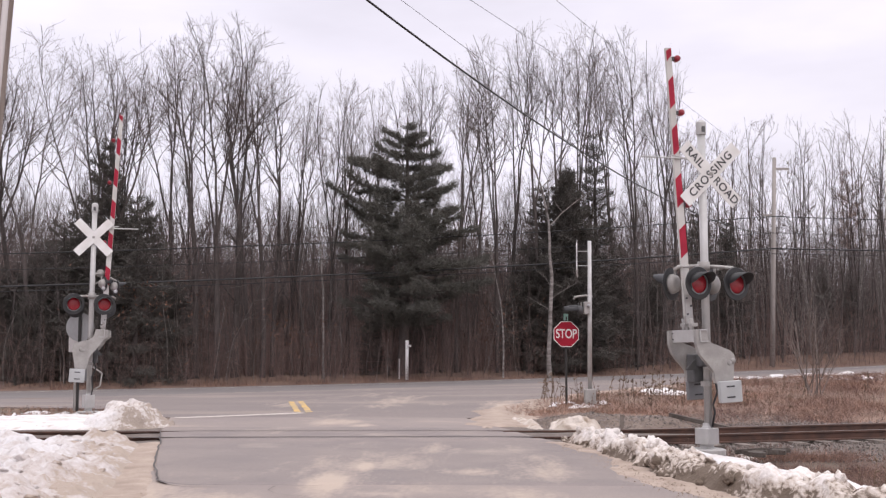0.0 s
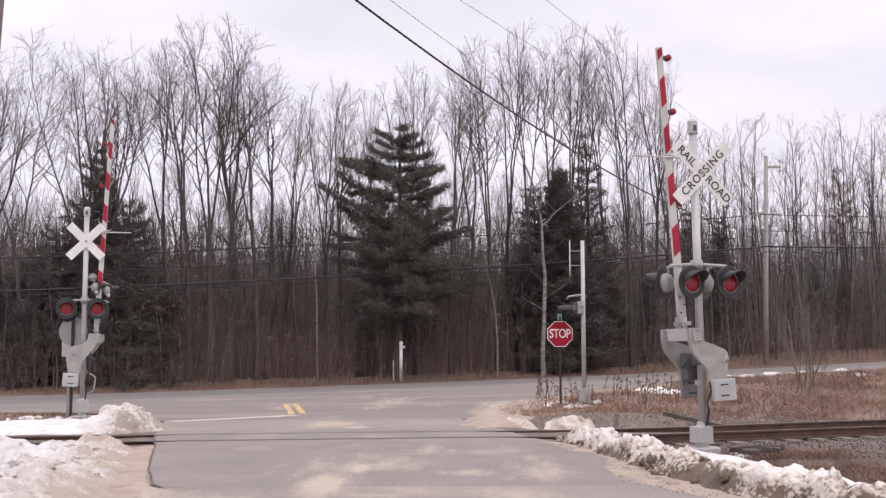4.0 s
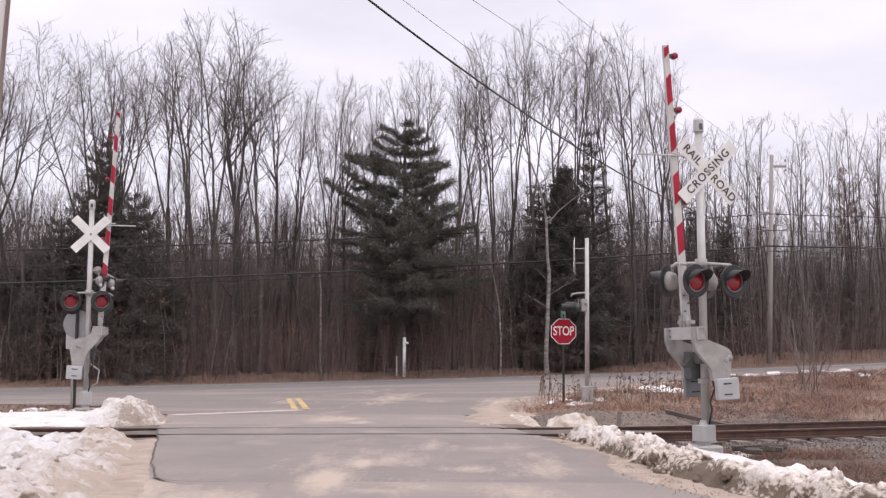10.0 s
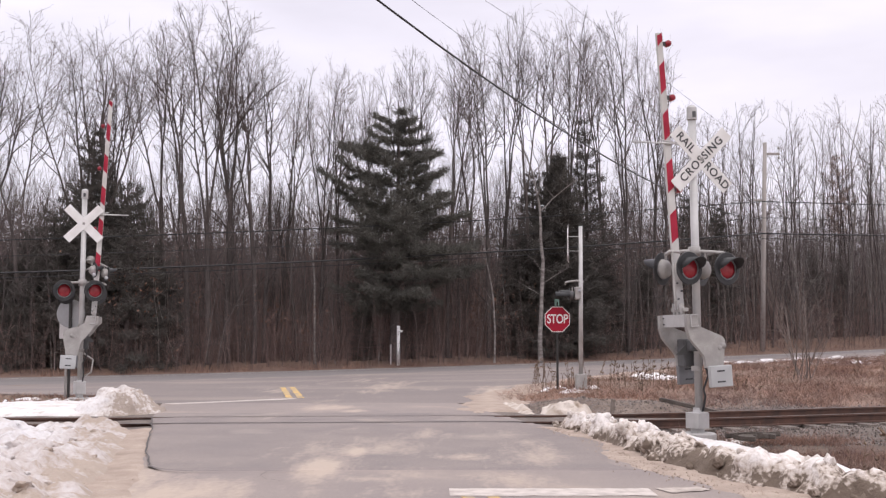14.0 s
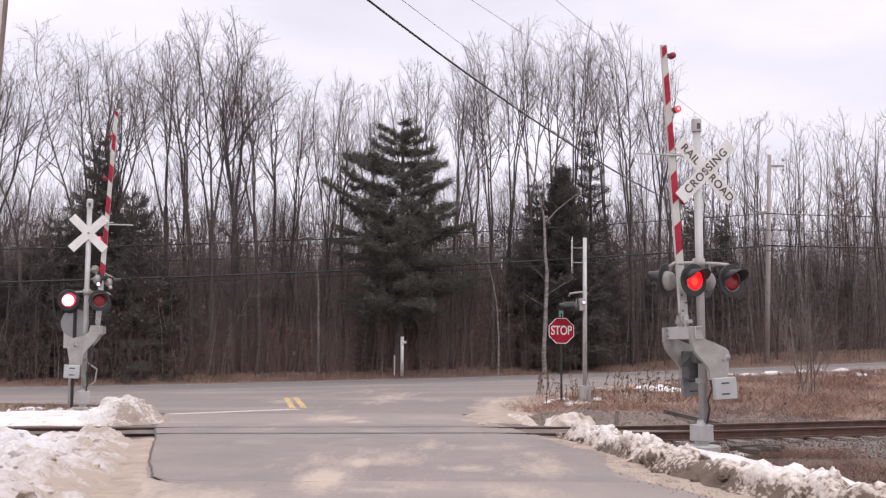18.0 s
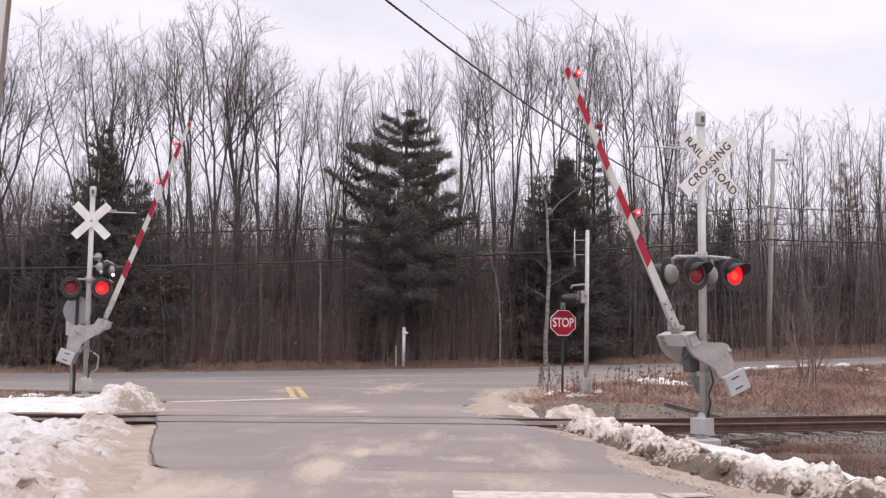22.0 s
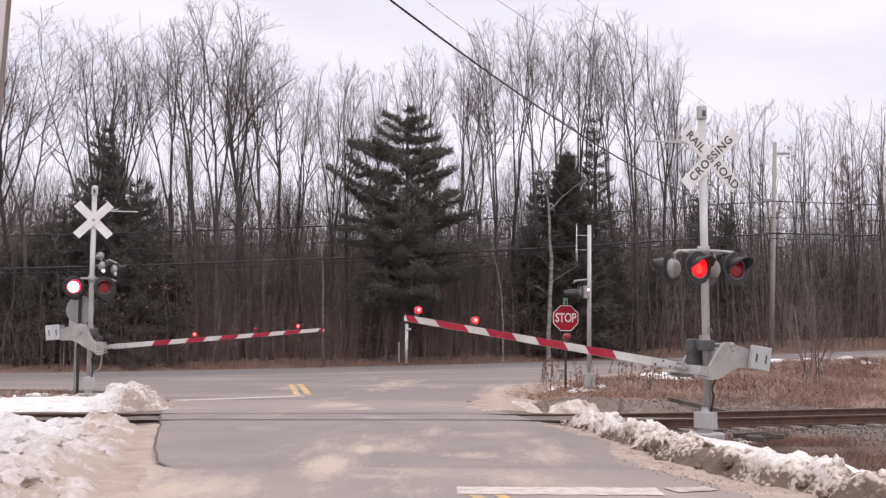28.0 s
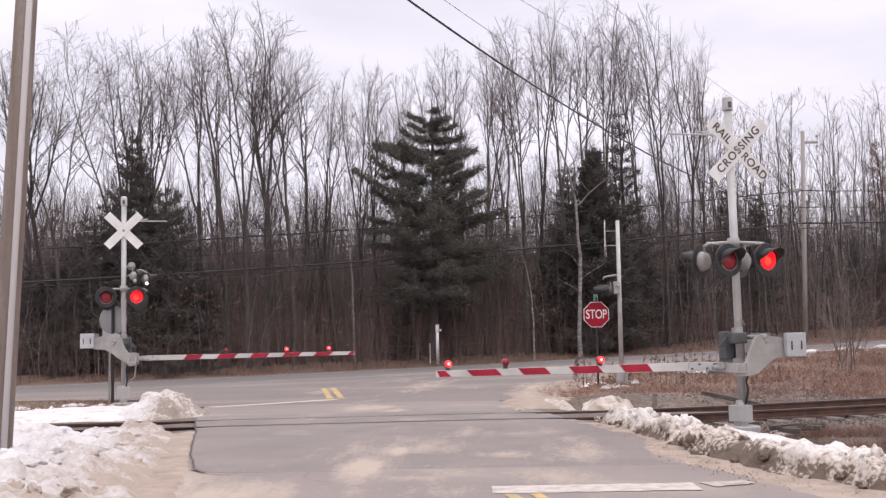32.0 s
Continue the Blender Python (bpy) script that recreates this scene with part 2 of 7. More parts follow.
WOOD_DARK = material("dark_rotten_tie_wood", (0.07, 0.058, 0.05), 0.95, second=(0.13, 0.11, 0.095), scale=6, fine=0.4, fine_scale=30, bump=0.6)
ALU = material("aluminium_signal_paint", (0.52, 0.515, 0.51), 0.5, 0.35, second=(0.42, 0.41, 0.40), scale=3, fine=0.1, fine_scale=30, bump=0.05)
GALV = material("galvanised_grey_casting", (0.375, 0.360, 0.342), 0.6, 0.25, second=(0.29, 0.275, 0.262), scale=5, fine=0.2, fine_scale=40, bump=0.15)
GREY_BOX = material("grey_painted_box", (0.44, 0.45, 0.455), 0.55, 0.1, second=(0.37, 0.375, 0.375), scale=3)
DARK_BOX = material("dark_grey_fittings_and_housing_shade", (0.105, 0.105, 0.11), 0.6, 0.2, second=(0.075, 0.075, 0.075), scale=4)
GREY_DULL = material("dull_grey_weight", (0.20, 0.205, 0.215), 0.6, 0.1, second=(0.15, 0.15, 0.155), scale=3)
BLACK = material("black_enamel_backplate", (0.018, 0.018, 0.02), 0.45, second=(0.03, 0.03, 0.03), scale=5)
CABLE = material("black_cable_rubber", (0.025, 0.025, 0.027), 0.6)
SIGN_WHITE = material("white_sign_sheeting", (0.74, 0.73, 0.72), 0.55, second=(0.64, 0.62, 0.60), scale=3)
SIGN_BLACK = material("black_sign_letters", (0.03, 0.03, 0.032), 0.5)
SIGN_RED = material("red_sign_sheeting", (0.34, 0.012, 0.030), 0.5, second=(0.28, 0.010, 0.026), scale=4, spec=0.2)
SIGN_GREEN = material("green_street_sign", (0.10, 0.22, 0.17), 0.5)
SIGN_BACK = material("bare_aluminium_sign_back", (0.34, 0.34, 0.345), 0.45, 0.6, second=(0.28, 0.28, 0.28), scale=4)
ARM_WHITE = material("white_gate_arm_sheeting", (0.58, 0.57, 0.55), 0.55, second=(0.44, 0.425, 0.40), scale=2.2, fine=0.15, fine_scale=30)
ARM_RED = material("red_gate_arm_sheeting", (0.38, 0.026, 0.052), 0.5, second=(0.29, 0.018, 0.038), scale=4, spec=0.2)
RED_LENS = material("unlit_red_lens", (0.26, 0.015, 0.024), 0.25, second=(0.34, 0.026, 0.035), scale=9)
RED_SMALL = material("unlit_small_red_lens", (0.24, 0.010, 0.022), 0.3)
CLEAR_LENS = material("grey_lens_glass", (0.50, 0.50, 0.51), 0.25, second=(0.33, 0.33, 0.34), scale=8)
LIT_HOT = glowing("lit_hot_lamp_core", (1.0, 0.55, 0.55), 7.0)
LIT_RING = glowing("lit_hot_lamp_glare_rim", (1.0, 0.02, 0.06), 2.6)
LIT_RED = glowing("lit_red_lens", (1.0, 0.010, 0.014), 1.9)
LIT_ORANGE = glowing("lit_orange_core", (1.0, 0.045, 0.022), 2.6)
LIT_SMALL = glowing("lit_small_red_lamp", (1.0, 0.018, 0.03), 3.2)
LIT_SIDE = glowing("lit_white_side_lamp", (1.0, 0.80, 1.0), 2.5)
LIT_CORE = glowing("lit_small_lamp_core", (1.0, 0.30, 0.20), 4.0)
POST_DARK = material("dark_steel_sign_post", (0.045, 0.042, 0.04), 0.7, 0.3)
POST_WHITE = material("white_marker_post", (0.80, 0.79, 0.79), 0.5)
POLE_WOOD = material("weathered_pole_wood", (0.24, 0.188, 0.16), 0.9, second=(0.32, 0.27, 0.24), scale=2, fine=0.35, fine_scale=30, bump=0.5, stretch=(4, 4, 0.4))
POLE_GREY = material("silvered_pole_wood", (0.37, 0.338, 0.318), 0.9, second=(0.29, 0.262, 0.245), scale=1, fine=0.2, fine_scale=10, stretch=(4, 4, 0.4))
CONDUIT = material("pale_grey_conduit", (0.52, 0.49, 0.48), 0.6)
BARK = material("grey_brown_bark", (0.062, 0.050, 0.047), 0.95, second=(0.105, 0.087, 0.081), scale=2.5, fine=0.35, fine_scale=14, bump=0.6, bump_scale=10, spread=0.3, stretch=(3, 3, 0.7))
BARK_PALE = material("pale_grey_birch_bark", (0.27, 0.245, 0.232), 0.9, second=(0.12, 0.102, 0.094), scale=2.2, fine=0.5, fine_scale=8, bump=0.4, spread=0.2, stretch=(1, 1, 3))
TWIG = material("brown_grey_twigs", (0.110, 0.088, 0.083), 0.95, second=(0.160, 0.130, 0.123), scale=0.4, spread=0.25)
TWIG_RED = material("reddish_brown_brush", (0.140, 0.092, 0.082), 0.95, second=(0.205, 0.139, 0.124), scale=0.5, island=0.5)
NEEDLE = material("dark_pine_needles", (0.100, 0.097, 0.087), 0.85, second=(0.142, 0.137, 0.120), scale=1.3, fine=0.3, fine_scale=9, spec=0.2)
NEEDLE_SPRUCE = material("dark_spruce_needles", (0.082, 0.076, 0.069), 0.85, second=(0.118, 0.109, 0.098), scale=1.3, fine=0.3, fine_scale=9, spec=0.2)
NEEDLE_RUST = material("rust_brown_needles", (0.27, 0.195, 0.17), 0.9, second=(0.19, 0.145, 0.13), scale=1.3, fine=0.3, fine_scale=9, spec=0.2)
GRASS_DRY = material("dead_tan_grass", (0.315, 0.192, 0.143), 0.95, second=(0.178, 0.101, 0.078), scale=0.6, fine=0.2, fine_scale=9, island=0.55, third=(0.36, 0.285, 0.235), third_scale=0.45, third_mix=(0.52, 0.68))
BRUSH_RED = material("reddish_winter_brush", (0.15, 0.088, 0.074), 0.95, second=(0.23, 0.15, 0.125), scale=0.8, island=0.5)
MOUND = material("grey_brown_heaped_soil", (0.20, 0.155, 0.128), 0.95, second=(0.12, 0.088, 0.072), scale=2.4, fine=0.5, fine_scale=22, bump=1.0, bump_scale=16, third=(0.30, 0.245, 0.205), third_scale=0.9, third_mix=(0.55, 0.7))
GRASS_VERGE = material("dark_reddish_verge_grass", (0.27, 0.165, 0.120), 0.95, second=(0.165, 0.100, 0.078), scale=0.7, island=0.5)
WEED = material("dead_brown_weed_stalks", (0.12, 0.085, 0.065), 0.95, second=(0.19, 0.13, 0.09), scale=1)
SHRUB = material("pale_grey_shrub_stems", (0.17, 0.135, 0.12), 0.95, second=(0.23, 0.19, 0.17), scale=1.5, spread=0.2)
LEAF_DEAD = material("dead_orange_brown_leaves", (0.20, 0.105, 0.07), 0.9, second=(0.14, 0.078, 0.058), scale=1)
CONCRETE = material("grey_concrete", (0.42, 0.41, 0.40), 0.85, second=(0.34, 0.325, 0.31), scale=5, fine=0.2, fine_scale=50, bump=0.2)


def drifted(mat, spots, color, loose=0.0):
    """Sand blown over a road: soft-edged drifts at (x, y, half width, half depth, amount), torn up by streaks, and a loose dusting."""
    t = mat.node_tree
    b = t.nodes["Principled BSDF"]
    base = b.inputs["Base Color"].links[0].from_socket
    geo = t.nodes.new("ShaderNodeNewGeometry")
    total = None
    for x, y, a, c, k in spots:
        q = t.nodes.new("ShaderNodeMapping")
        q.vector_type = "TEXTURE"
        q.inputs["Location"].default_value, q.inputs["Scale"].default_value = (x, y, 0), (a, c, 40)
        t.links.new(geo.outputs["Position"], q.inputs[0])
        n = t.nodes.new("ShaderNodeVectorMath")
        n.operation = "LENGTH"
        t.links.new(q.outputs[0], n.inputs[0])
        r = t.nodes.new("ShaderNodeMapRange")
        r.inputs["From Min"].default_value, r.inputs["From Max"].default_value = 0.2, 1.5
        r.inputs["To Min"].default_value, r.inputs["To Max"].default_value = k, 0.0
        t.links.new(n.outputs["Value"], r.inputs["Value"])
        if total is None:
            total = r.outputs[0]
        else:
            m = t.nodes.new("ShaderNodeMath")
            m.operation = "MAXIMUM"
            t.links.new(total, m.inputs[0])
            t.links.new(r.outputs[0], m.inputs[1])
            total = m.outputs[0]
    for sc, gain, st in ((0.7, 0.60, (1, 0.35, 1)), (3.5, 0.55, (1, 0.22, 1)), (16.0, 0.40, (1, 0.4, 1))):
        mp = t.nodes.new("ShaderNodeMapping")
        mp.inputs["Scale"].default_value, mp.inputs["Rotation"].default_value = st, (0, 0, radians(-13.5))
        t.links.new(geo.outputs["Position"], mp.inputs[0])
        n = t.nodes.new("ShaderNodeTexNoise")
        n.inputs["Scale"].default_value, n.inputs["Detail"].default_value = sc, 5
        t.links.new(mp.outputs[0], n.inputs["Vector"])
        k = t.nodes.new("ShaderNodeMath")
        k.operation, k.inputs[1].default_value, k.inputs[2].default_value = "MULTIPLY_ADD", gain * 2, -gain
        t.links.new(n.outputs[0], k.inputs[0])
        m = t.nodes.new("ShaderNodeMath")
        t.links.new(total, m.inputs[0])
        t.links.new(k.outputs[0], m.inputs[1])
        total = m.outputs[0]
    r = t.nodes.new("ShaderNodeMapRange")
    r.inputs["From Min"].default_value, r.inputs["From Max"].default_value = 0.25 - loose, 0.85
    r.inputs["To Max"].default_value = 0.9
    t.links.new(total, r.inputs["Value"])
    x = t.nodes.new("ShaderNodeMix")
    x.data_type = "RGBA"
    x.inputs[7].default_value = (*color, 1)
    t.links.new(r.outputs[0], x.inputs[0])
    t.links.new(base, x.inputs[6])
    t.links.new(x.outputs[2], b.inputs["Base Color"])


SAND_NEAR = [(-1.51, 13.08, 0.33, 1.32, 1.00), (-1.22, 14.99, 0.15, 0.65, 0.90), (-0.67, 15.71, 0.53, 1.11, 0.60), (-0.34, 17.60, 0.32, 1.00, 0.50),
             (-2.70, 24.36, 0.57, 1.15, 0.70), (-1.95, 23.32, 0.27, 0.53, 1.00), (-2.82, 11.30, 0.99, 1.07, 0.80), (-0.81, 12.29, 0.29, 0.24, 0.60),
             (0.14, 14.37, 0.45, 0.39, 0.60), (0.68, 12.16, 0.58, 0.67, 0.60), (-1.39, 15.51, 0.73, 2.37, 0.35), (-2.09, 11.17, 0.34, 0.80, 0.50),
             (-0.34, 12.71, 0.59, 0.62, 0.40), (-1.38, 11.28, 0.23, 0.62, 0.50), (-0.53, 11.12, 0.70, 0.39, 0.35), (1.34, 15.28, 0.40, 1.51, 0.50)]
SAND_FAR = [(-2.70, 24.36, 0.57, 1.15, 0.70), (-1.95, 23.32, 0.27, 0.53, 1.00), (-1.66, 34.30, 0.81, 4.67, 0.50), (-4.87, 32.43, 0.67, 2.39, 0.45),
            (1.53, 30.02, 0.71, 2.95, 0.80), (-0.37, 31.64, 0.74, 1.30, 0.60), (-2.73, 36.62, 2.29, 9.22, 0.25)]
DUST = (0.43, 0.35, 0.288)
drifted(ASPHALT_OLD, SAND_NEAR + [(-3.8, 12.2, 0.9, 1.2, 0.7), (-3.2, 10.4, 1.5, 0.9, 0.55), (-4.8, 11.0, 1.0, 2.0, 0.8)], DUST, 0.05)
drifted(ASPHALT_NEW, SAND_NEAR, DUST, 0.09)
drifted(ASPHALT_MAIN, SAND_FAR, DUST)
CAR_GREEN = material("dark_green_car_paint", (0.040, 0.056, 0.050), 0.32, 0.2, second=(0.046, 0.062, 0.056), scale=3)
CAR_TRIM = material("dark_grey_car_trim", (0.05, 0.05, 0.052), 0.6)
CAR_GLASS = material("tinted_car_glass", (0.02, 0.022, 0.025), 0.08)
CAR_SILVER = material("silver_wheel_rim", (0.5, 0.5, 0.5), 0.35, 0.7)
TYRE = material("black_tyre_rubber", (0.02, 0.02, 0.02), 0.85)
TAIL_RED = material("red_tail_light_lens", (0.55, 0.03, 0.04), 0.2)
PLATE = material("pale_plate", (0.6, 0.6, 0.58), 0.5)


# ---- mesh helpers ----
class Shape:
    """Vertices and faces gathered by simple forms."""

    def __init__(self):
        self.v, self.f = [], []

    def add(self, verts, faces):
        o = len(self.v)
        self.v.extend(tuple(p) for p in verts)
        self.f.extend(tuple(i + o for i in f) for f in faces)
        return self

    def box(self, x0, x1, y0, y1, z0, z1, c=0.0):
        """A box, its twelve edges cut by c."""
        if c <= 0:
            p = [(x, y, z) for z in (z0, z1) for y in (y0, y1) for x in (x0, x1)]
            return self.add(p, [(0, 2, 3, 1), (4, 5, 7, 6), (0, 1, 5, 4), (2, 6, 7, 3), (0, 4, 6, 2), (1, 3, 7, 5)])
        bm = bmesh.new()
        bmesh.ops.create_cube(bm, size=1)
        for q in bm.verts:
            q.co = Vector(((x0 + x1) / 2 + q.co.x * (x1 - x0), (y0 + y1) / 2 + q.co.y * (y1 - y0), (z0 + z1) / 2 + q.co.z * (z1 - z0)))
        bmesh.ops.bevel(bm, geom=bm.edges[:], offset=c, segments=2, profile=0.6, affect="EDGES")
        bm.verts.index_update()
        self.add([q.co for q in bm.verts], [[q.index for q in f.verts] for f in bm.faces])
        bm.free()
        return self

    def tube(self, pts, radii, n=10, caps=True):
        pts = [Vector(p) for p in pts]
        if not isinstance(radii, (list, tuple)):
            radii = [radii] * len(pts)
        rings, side = [], None
        for i, p in enumerate(pts):
            d = (pts[min(i + 1, len(pts) - 1)] - pts[max(i - 1, 0)]).normalized()
            if side is None:
                side = d.orthogonal().normalized()
            side = (side - d * side.dot(d)).normalized()
            up = d.cross(side)
            rings.append([p + (side * math.cos(a) + up * math.sin(a)) * radii[i] for a in (2 * math.pi * k / n for k in range(n))])
        faces = []
        for i in range(len(pts) - 1):
            for k in range(n):
                a, b = i * n + k, i * n + (k + 1) % n
                faces.append((a, b, b + n, a + n))
        if caps:
            faces.append(tuple(range(n - 1, -1, -1)))
            faces.append(tuple(range((len(pts) - 1) * n, len(pts) * n)))
        return self.add([q for r in rings for q in r], faces)

    def prism(self, poly, y0, y1):
        """A polygon in x and z, drawn out from y0 to y1."""
        n = len(poly)
        v = [(x, y0, z) for x, z in poly] + [(x, y1, z) for x, z in poly]
        return self.add(v, [tuple(range(n)), tuple(range(2 * n - 1, n - 1, -1))] + [(i, i + n, (i + 1) % n + n, (i + 1) % n) for i in range(n)])

    def lathe(self, profile, centre, axis="y", n=24):
        """Rings of (distance along the axis, radius) round an axis through centre."""
        v, f = [], []
        cx, cy, cz = centre
        for d, r in profile:
            for k in range(n):
                a = 2 * math.pi * k / n
                q = (r * math.cos(a), r * math.sin(a))
                v.append({"y": (cx + q[0], cy + d, cz + q[1]), "z": (cx + q[0], cy + q[1], cz + d), "x": (cx + d, cy + q[0], cz + q[1])}[axis])
        for i in range(len(profile) - 1):
            for k in range(n):
                f.append((i * n + k, i * n + (k + 1) % n, (i + 1) * n + (k + 1) % n, (i + 1) * n + k))
        f.append(tuple(range(n)))
        f.append(tuple(range(len(profile) * n - n, len(profile) * n)))
        return self.add(v, f)

    def moved(self, m):
        self.v = [tuple(m @ Vector(p)) for p in self.v]
        return self

    def mesh(self, name, mat, smooth=False):
        me = bpy.data.meshes.new(name)
        me.from_pydata(self.v, [], self.f)
        me.materials.append(mat)
        if smooth:
            me.shade_smooth()
        bm = bmesh.new()
        bm.from_mesh(me)
        bmesh.ops.recalc_face_normals(bm, faces=bm.faces[:])
        bm.to_mesh(me)
        bm.free()
        return me


def part(name, shape, mat, parent=None, label="", smooth=False, at=None):
    """One mesh object, under a thing or a part, in its space."""
    ob = new(name, shape.mesh(name, mat, smooth) if isinstance(shape, Shape) else shape)
    if parent:
        ob.parent = parent
    if at is not None:
        ob.matrix_basis = at
    return tagged(ob, label)


def thing(name, m, label, category, group="", kind=""):
    ob = new(name)
    ob.empty_display_size = 0.2
    ob.matrix_basis = m
    return tagged(ob, label, category, group, kind)


def fast_mesh(name, v, f, mat, smooth=False):
    me = bpy.data.meshes.new(name)
    me.from_pydata(v if isinstance(v, list) else v.tolist(), [], f if isinstance(f, list) else f.tolist())
    me.materials.append(mat)
    if smooth:
        me.shade_smooth()
    return me


def lettering(text, size, mat, depth=0.004, spread=1.0):
    """Raised letters in the built-in font, centred, in the x and z plane, facing -y."""
    cu = bpy.data.curves.new("letters", "FONT")
    cu.body, cu.size, cu.extrude, cu.align_x, cu.align_y, cu.space_character = text, size, depth, "CENTER", "CENTER", spread
    cu.offset = size * 0.012
    ob = bpy.data.objects.new("letters", cu)
    scene.collection.objects.link(ob)
    me = bpy.data.meshes.new_from_object(ob.evaluated_get(bpy.context.evaluated_depsgraph_get()))
    bpy.data.objects.remove(ob)
    me.transform(pose(0, 0, 0, 90))
    me.materials.clear()
    me.materials.append(mat)
    return me


def grid(xs, ys, z):
    """Vertices and faces of a sheet over xs and ys, with z(x, y)."""
    v = [(x, y, z(x, y)) for y in ys for x in xs]
    n = len(xs)
    f = [(j * n + i, j * n + i + 1, (j + 1) * n + i + 1, (j + 1) * n + i) for j in range(len(ys) - 1) for i in range(n - 1)]
    return v, f


def smooth(a):
    a = min(1.0, max(0.0, a))
    return a * a * (3 - 2 * a)


def lerp_table(rows, x):
    if x <= rows[0][0]:
        return rows[0][1]
    for (a, p), (b, q) in zip(rows, rows[1:]):
        if x <= b:
            return p + (q - p) * (x - a) / (b - a)
    return rows[-1][1]


# ---- plan: the side road heads away to the left of the camera's axis, the railway crosses it, the main road lies behind ----
ROAD_TURN = 13.5


def road_mid(y):
    return -1.95 - 0.24 * (y - 20.5)


def far_edge(x):
    return 53.5 + 0.36 * x


NEAR_EDGE = [(-90, 20), (-40, 27), (-20, 31.5), (-13, 31.2), (-9, 29.6), (-7.9, 28.2), (-7.1, 26.0), (0.9, 26.0), (1.2, 29.0), (2.6, 32.6), (5.0, 36.5), (8.5, 41.6),
             (12.2, 46.9), (20.6, 49.9), (120, 85.7)]


def near_edge(x):
    return lerp_table(NEAR_EDGE, x)


def height(x, y):
    """The lie of the land."""
    c = min(60.0, max(-40.0, x))
    back = smooth((y - 24) / 14) * (0.13 + 0.022 * c + 0.0003 * c * c)
    return back


def track_y(x):
    """The middle line of the track."""
    return 21.0 + 0.076 * x + (0.010 * (x - 2) ** 2 if 2 < x < 12 else (1.0 + 0.2 * (x - 12) if x >= 12 else 0))


def track_z(x):
    return 0.11 * smooth((x - 1.5) / 9)


def ground_z(x, y):
    g = height(x, y) - 0.03
    d = abs(y - track_y(x))
    side = abs(x - road_mid(y)) - 3.6
    if side > 0:
        low = (0.18 if y < track_y(x) else 0.03) * smooth(side / 2.0) * (1 - smooth((d - 5) / 6))
        if y < 18:
            low = max(low, (0.34 if x > 0 else 0.05) * smooth(side / 2.2))
        g -= low
    if y > far_edge(x):
        g += 0.35 * smooth((y - far_edge(x)) / 4) + (0.35 * smooth((x - 8) / 10)) * smooth((y - far_edge(x)) / 5)
    g += 0.05 * noise.noise((x * 0.35, y * 0.35, 0)) * (1 if side > 0.5 else 0)
    return g


def graded(lo, hi, step, far, grow=1.35):
    """Even steps from lo to hi, growing ones out to far on both sides."""
    mid = [lo + step * i for i in range(int((hi - lo) / step) + 1)]
    out, s, p = [], step, mid[-1]
    while p < far:
        s *= grow
        p += s
        out.append(p)
    low, s, p = [], step, mid[0]
    while p > -far:
        s *= grow
        p -= s
        low.append(p)
    return low[::-1] + mid + out


gv, gf = grid(graded(-30, 36, 0.6, 2500), graded(-6, 72, 0.6, 2500), ground_z)
ground_me = fast_mesh("ground", gv, gf, DIRT, True)
ground_me.materials.append(LITTER)
ground_me.materials.append(SAND)
ground_me.materials.append(BALLAST_M)
ground_me.materials.append(FIELD)
ground_me.materials.append(VERGE)
for p in ground_me.polygons:
    c = p.center
    if c.y > far_edge(c.x) + 0.3:
        p.material_index = 1
    elif abs(c.x - road_mid(c.y)) < 3.6 and c.y < 19:
        p.material_index = 2
    elif abs(c.y - track_y(c.x)) < 2.6 or (c.x > 4.2 and 10 < c.y < 20 and c.y > 9 + 0.9 * (c.x - 4)):
        p.material_index = 5 if abs(c.y - track_y(c.x)) > 3.0 else 3
    elif c.x > 1.2 and c.y > track_y(c.x) + 2.6:
        p.material_index = 4
tagged(new("ground", ground_me), "bare winter ground of dirt, sand and leaf litter", "ground", kind="structure")

# side road
ys = [-30 + 0.5 * i for i in range(113)]
ys = [y for y in ys if y <= 26.0]
cols = [-1.004] + [-1 + i / 14 * 2 for i in range(15)] + [1.004]
v = []
for y in ys:
    for k in cols:
        w = 3.55 + 0.10 * noise.noise((y * 0.6, k * 2, 3)) * (abs(k) >= 1) + (0.25 if y < 12.4 and k < 0 else 0)
        x = road_mid(y) + k * w
        v.append((x, y, height(x, y) - 0.012 * abs(k) ** 2 * smooth((26 - y) / 2) - (0.35 if k in (cols[0], cols[-1]) else 0)))
n = len(cols)
f = [(j * n + i, j * n + i + 1, (j + 1) * n + i + 1, (j + 1) * n + i) for j in range(len(ys) - 1) for i in range(n - 1)]
tagged(new("road_approach", fast_mesh("road_approach", v, f, ASPHALT_OLD)), "worn grey asphalt side road with drifted sand", "road", kind="structure")

# main road and the mouth of the junction
xs = sorted(set([-90, -60, -40, -30, -25] + [-22 + 0.5 * i for i in range(95)] + [26, 28, 31, 35, 40, 50, 70, 95, 120]))
v, f, R = [], [], 40
for x in xs:
    a, b = near_edge(x), far_edge(x)
    for k in range(R + 1):
        y = a + (b - a) * (max(k, 1) - 1) / (R - 2) if k < R else b
        v.append((x, y, height(x, y) - (0.35 if k in (0, R) else 0)))
for i in range(len(xs) - 1):
    for k in range(R):
        f.append((i * (R + 1) + k, (i + 1) * (R + 1) + k, (i + 1) * (R + 1) + k + 1, i * (R + 1) + k + 1))
road_me = fast_mesh("road_main", v, f, ASPHALT_MAIN)
road_me.materials.append(ASPHALT_LANE)
for p in road_me.polygons:
    c = p.center
    if c.y > far_edge(c.x) - 7.4 + 0.10 * c.x:
        p.material_index = 1
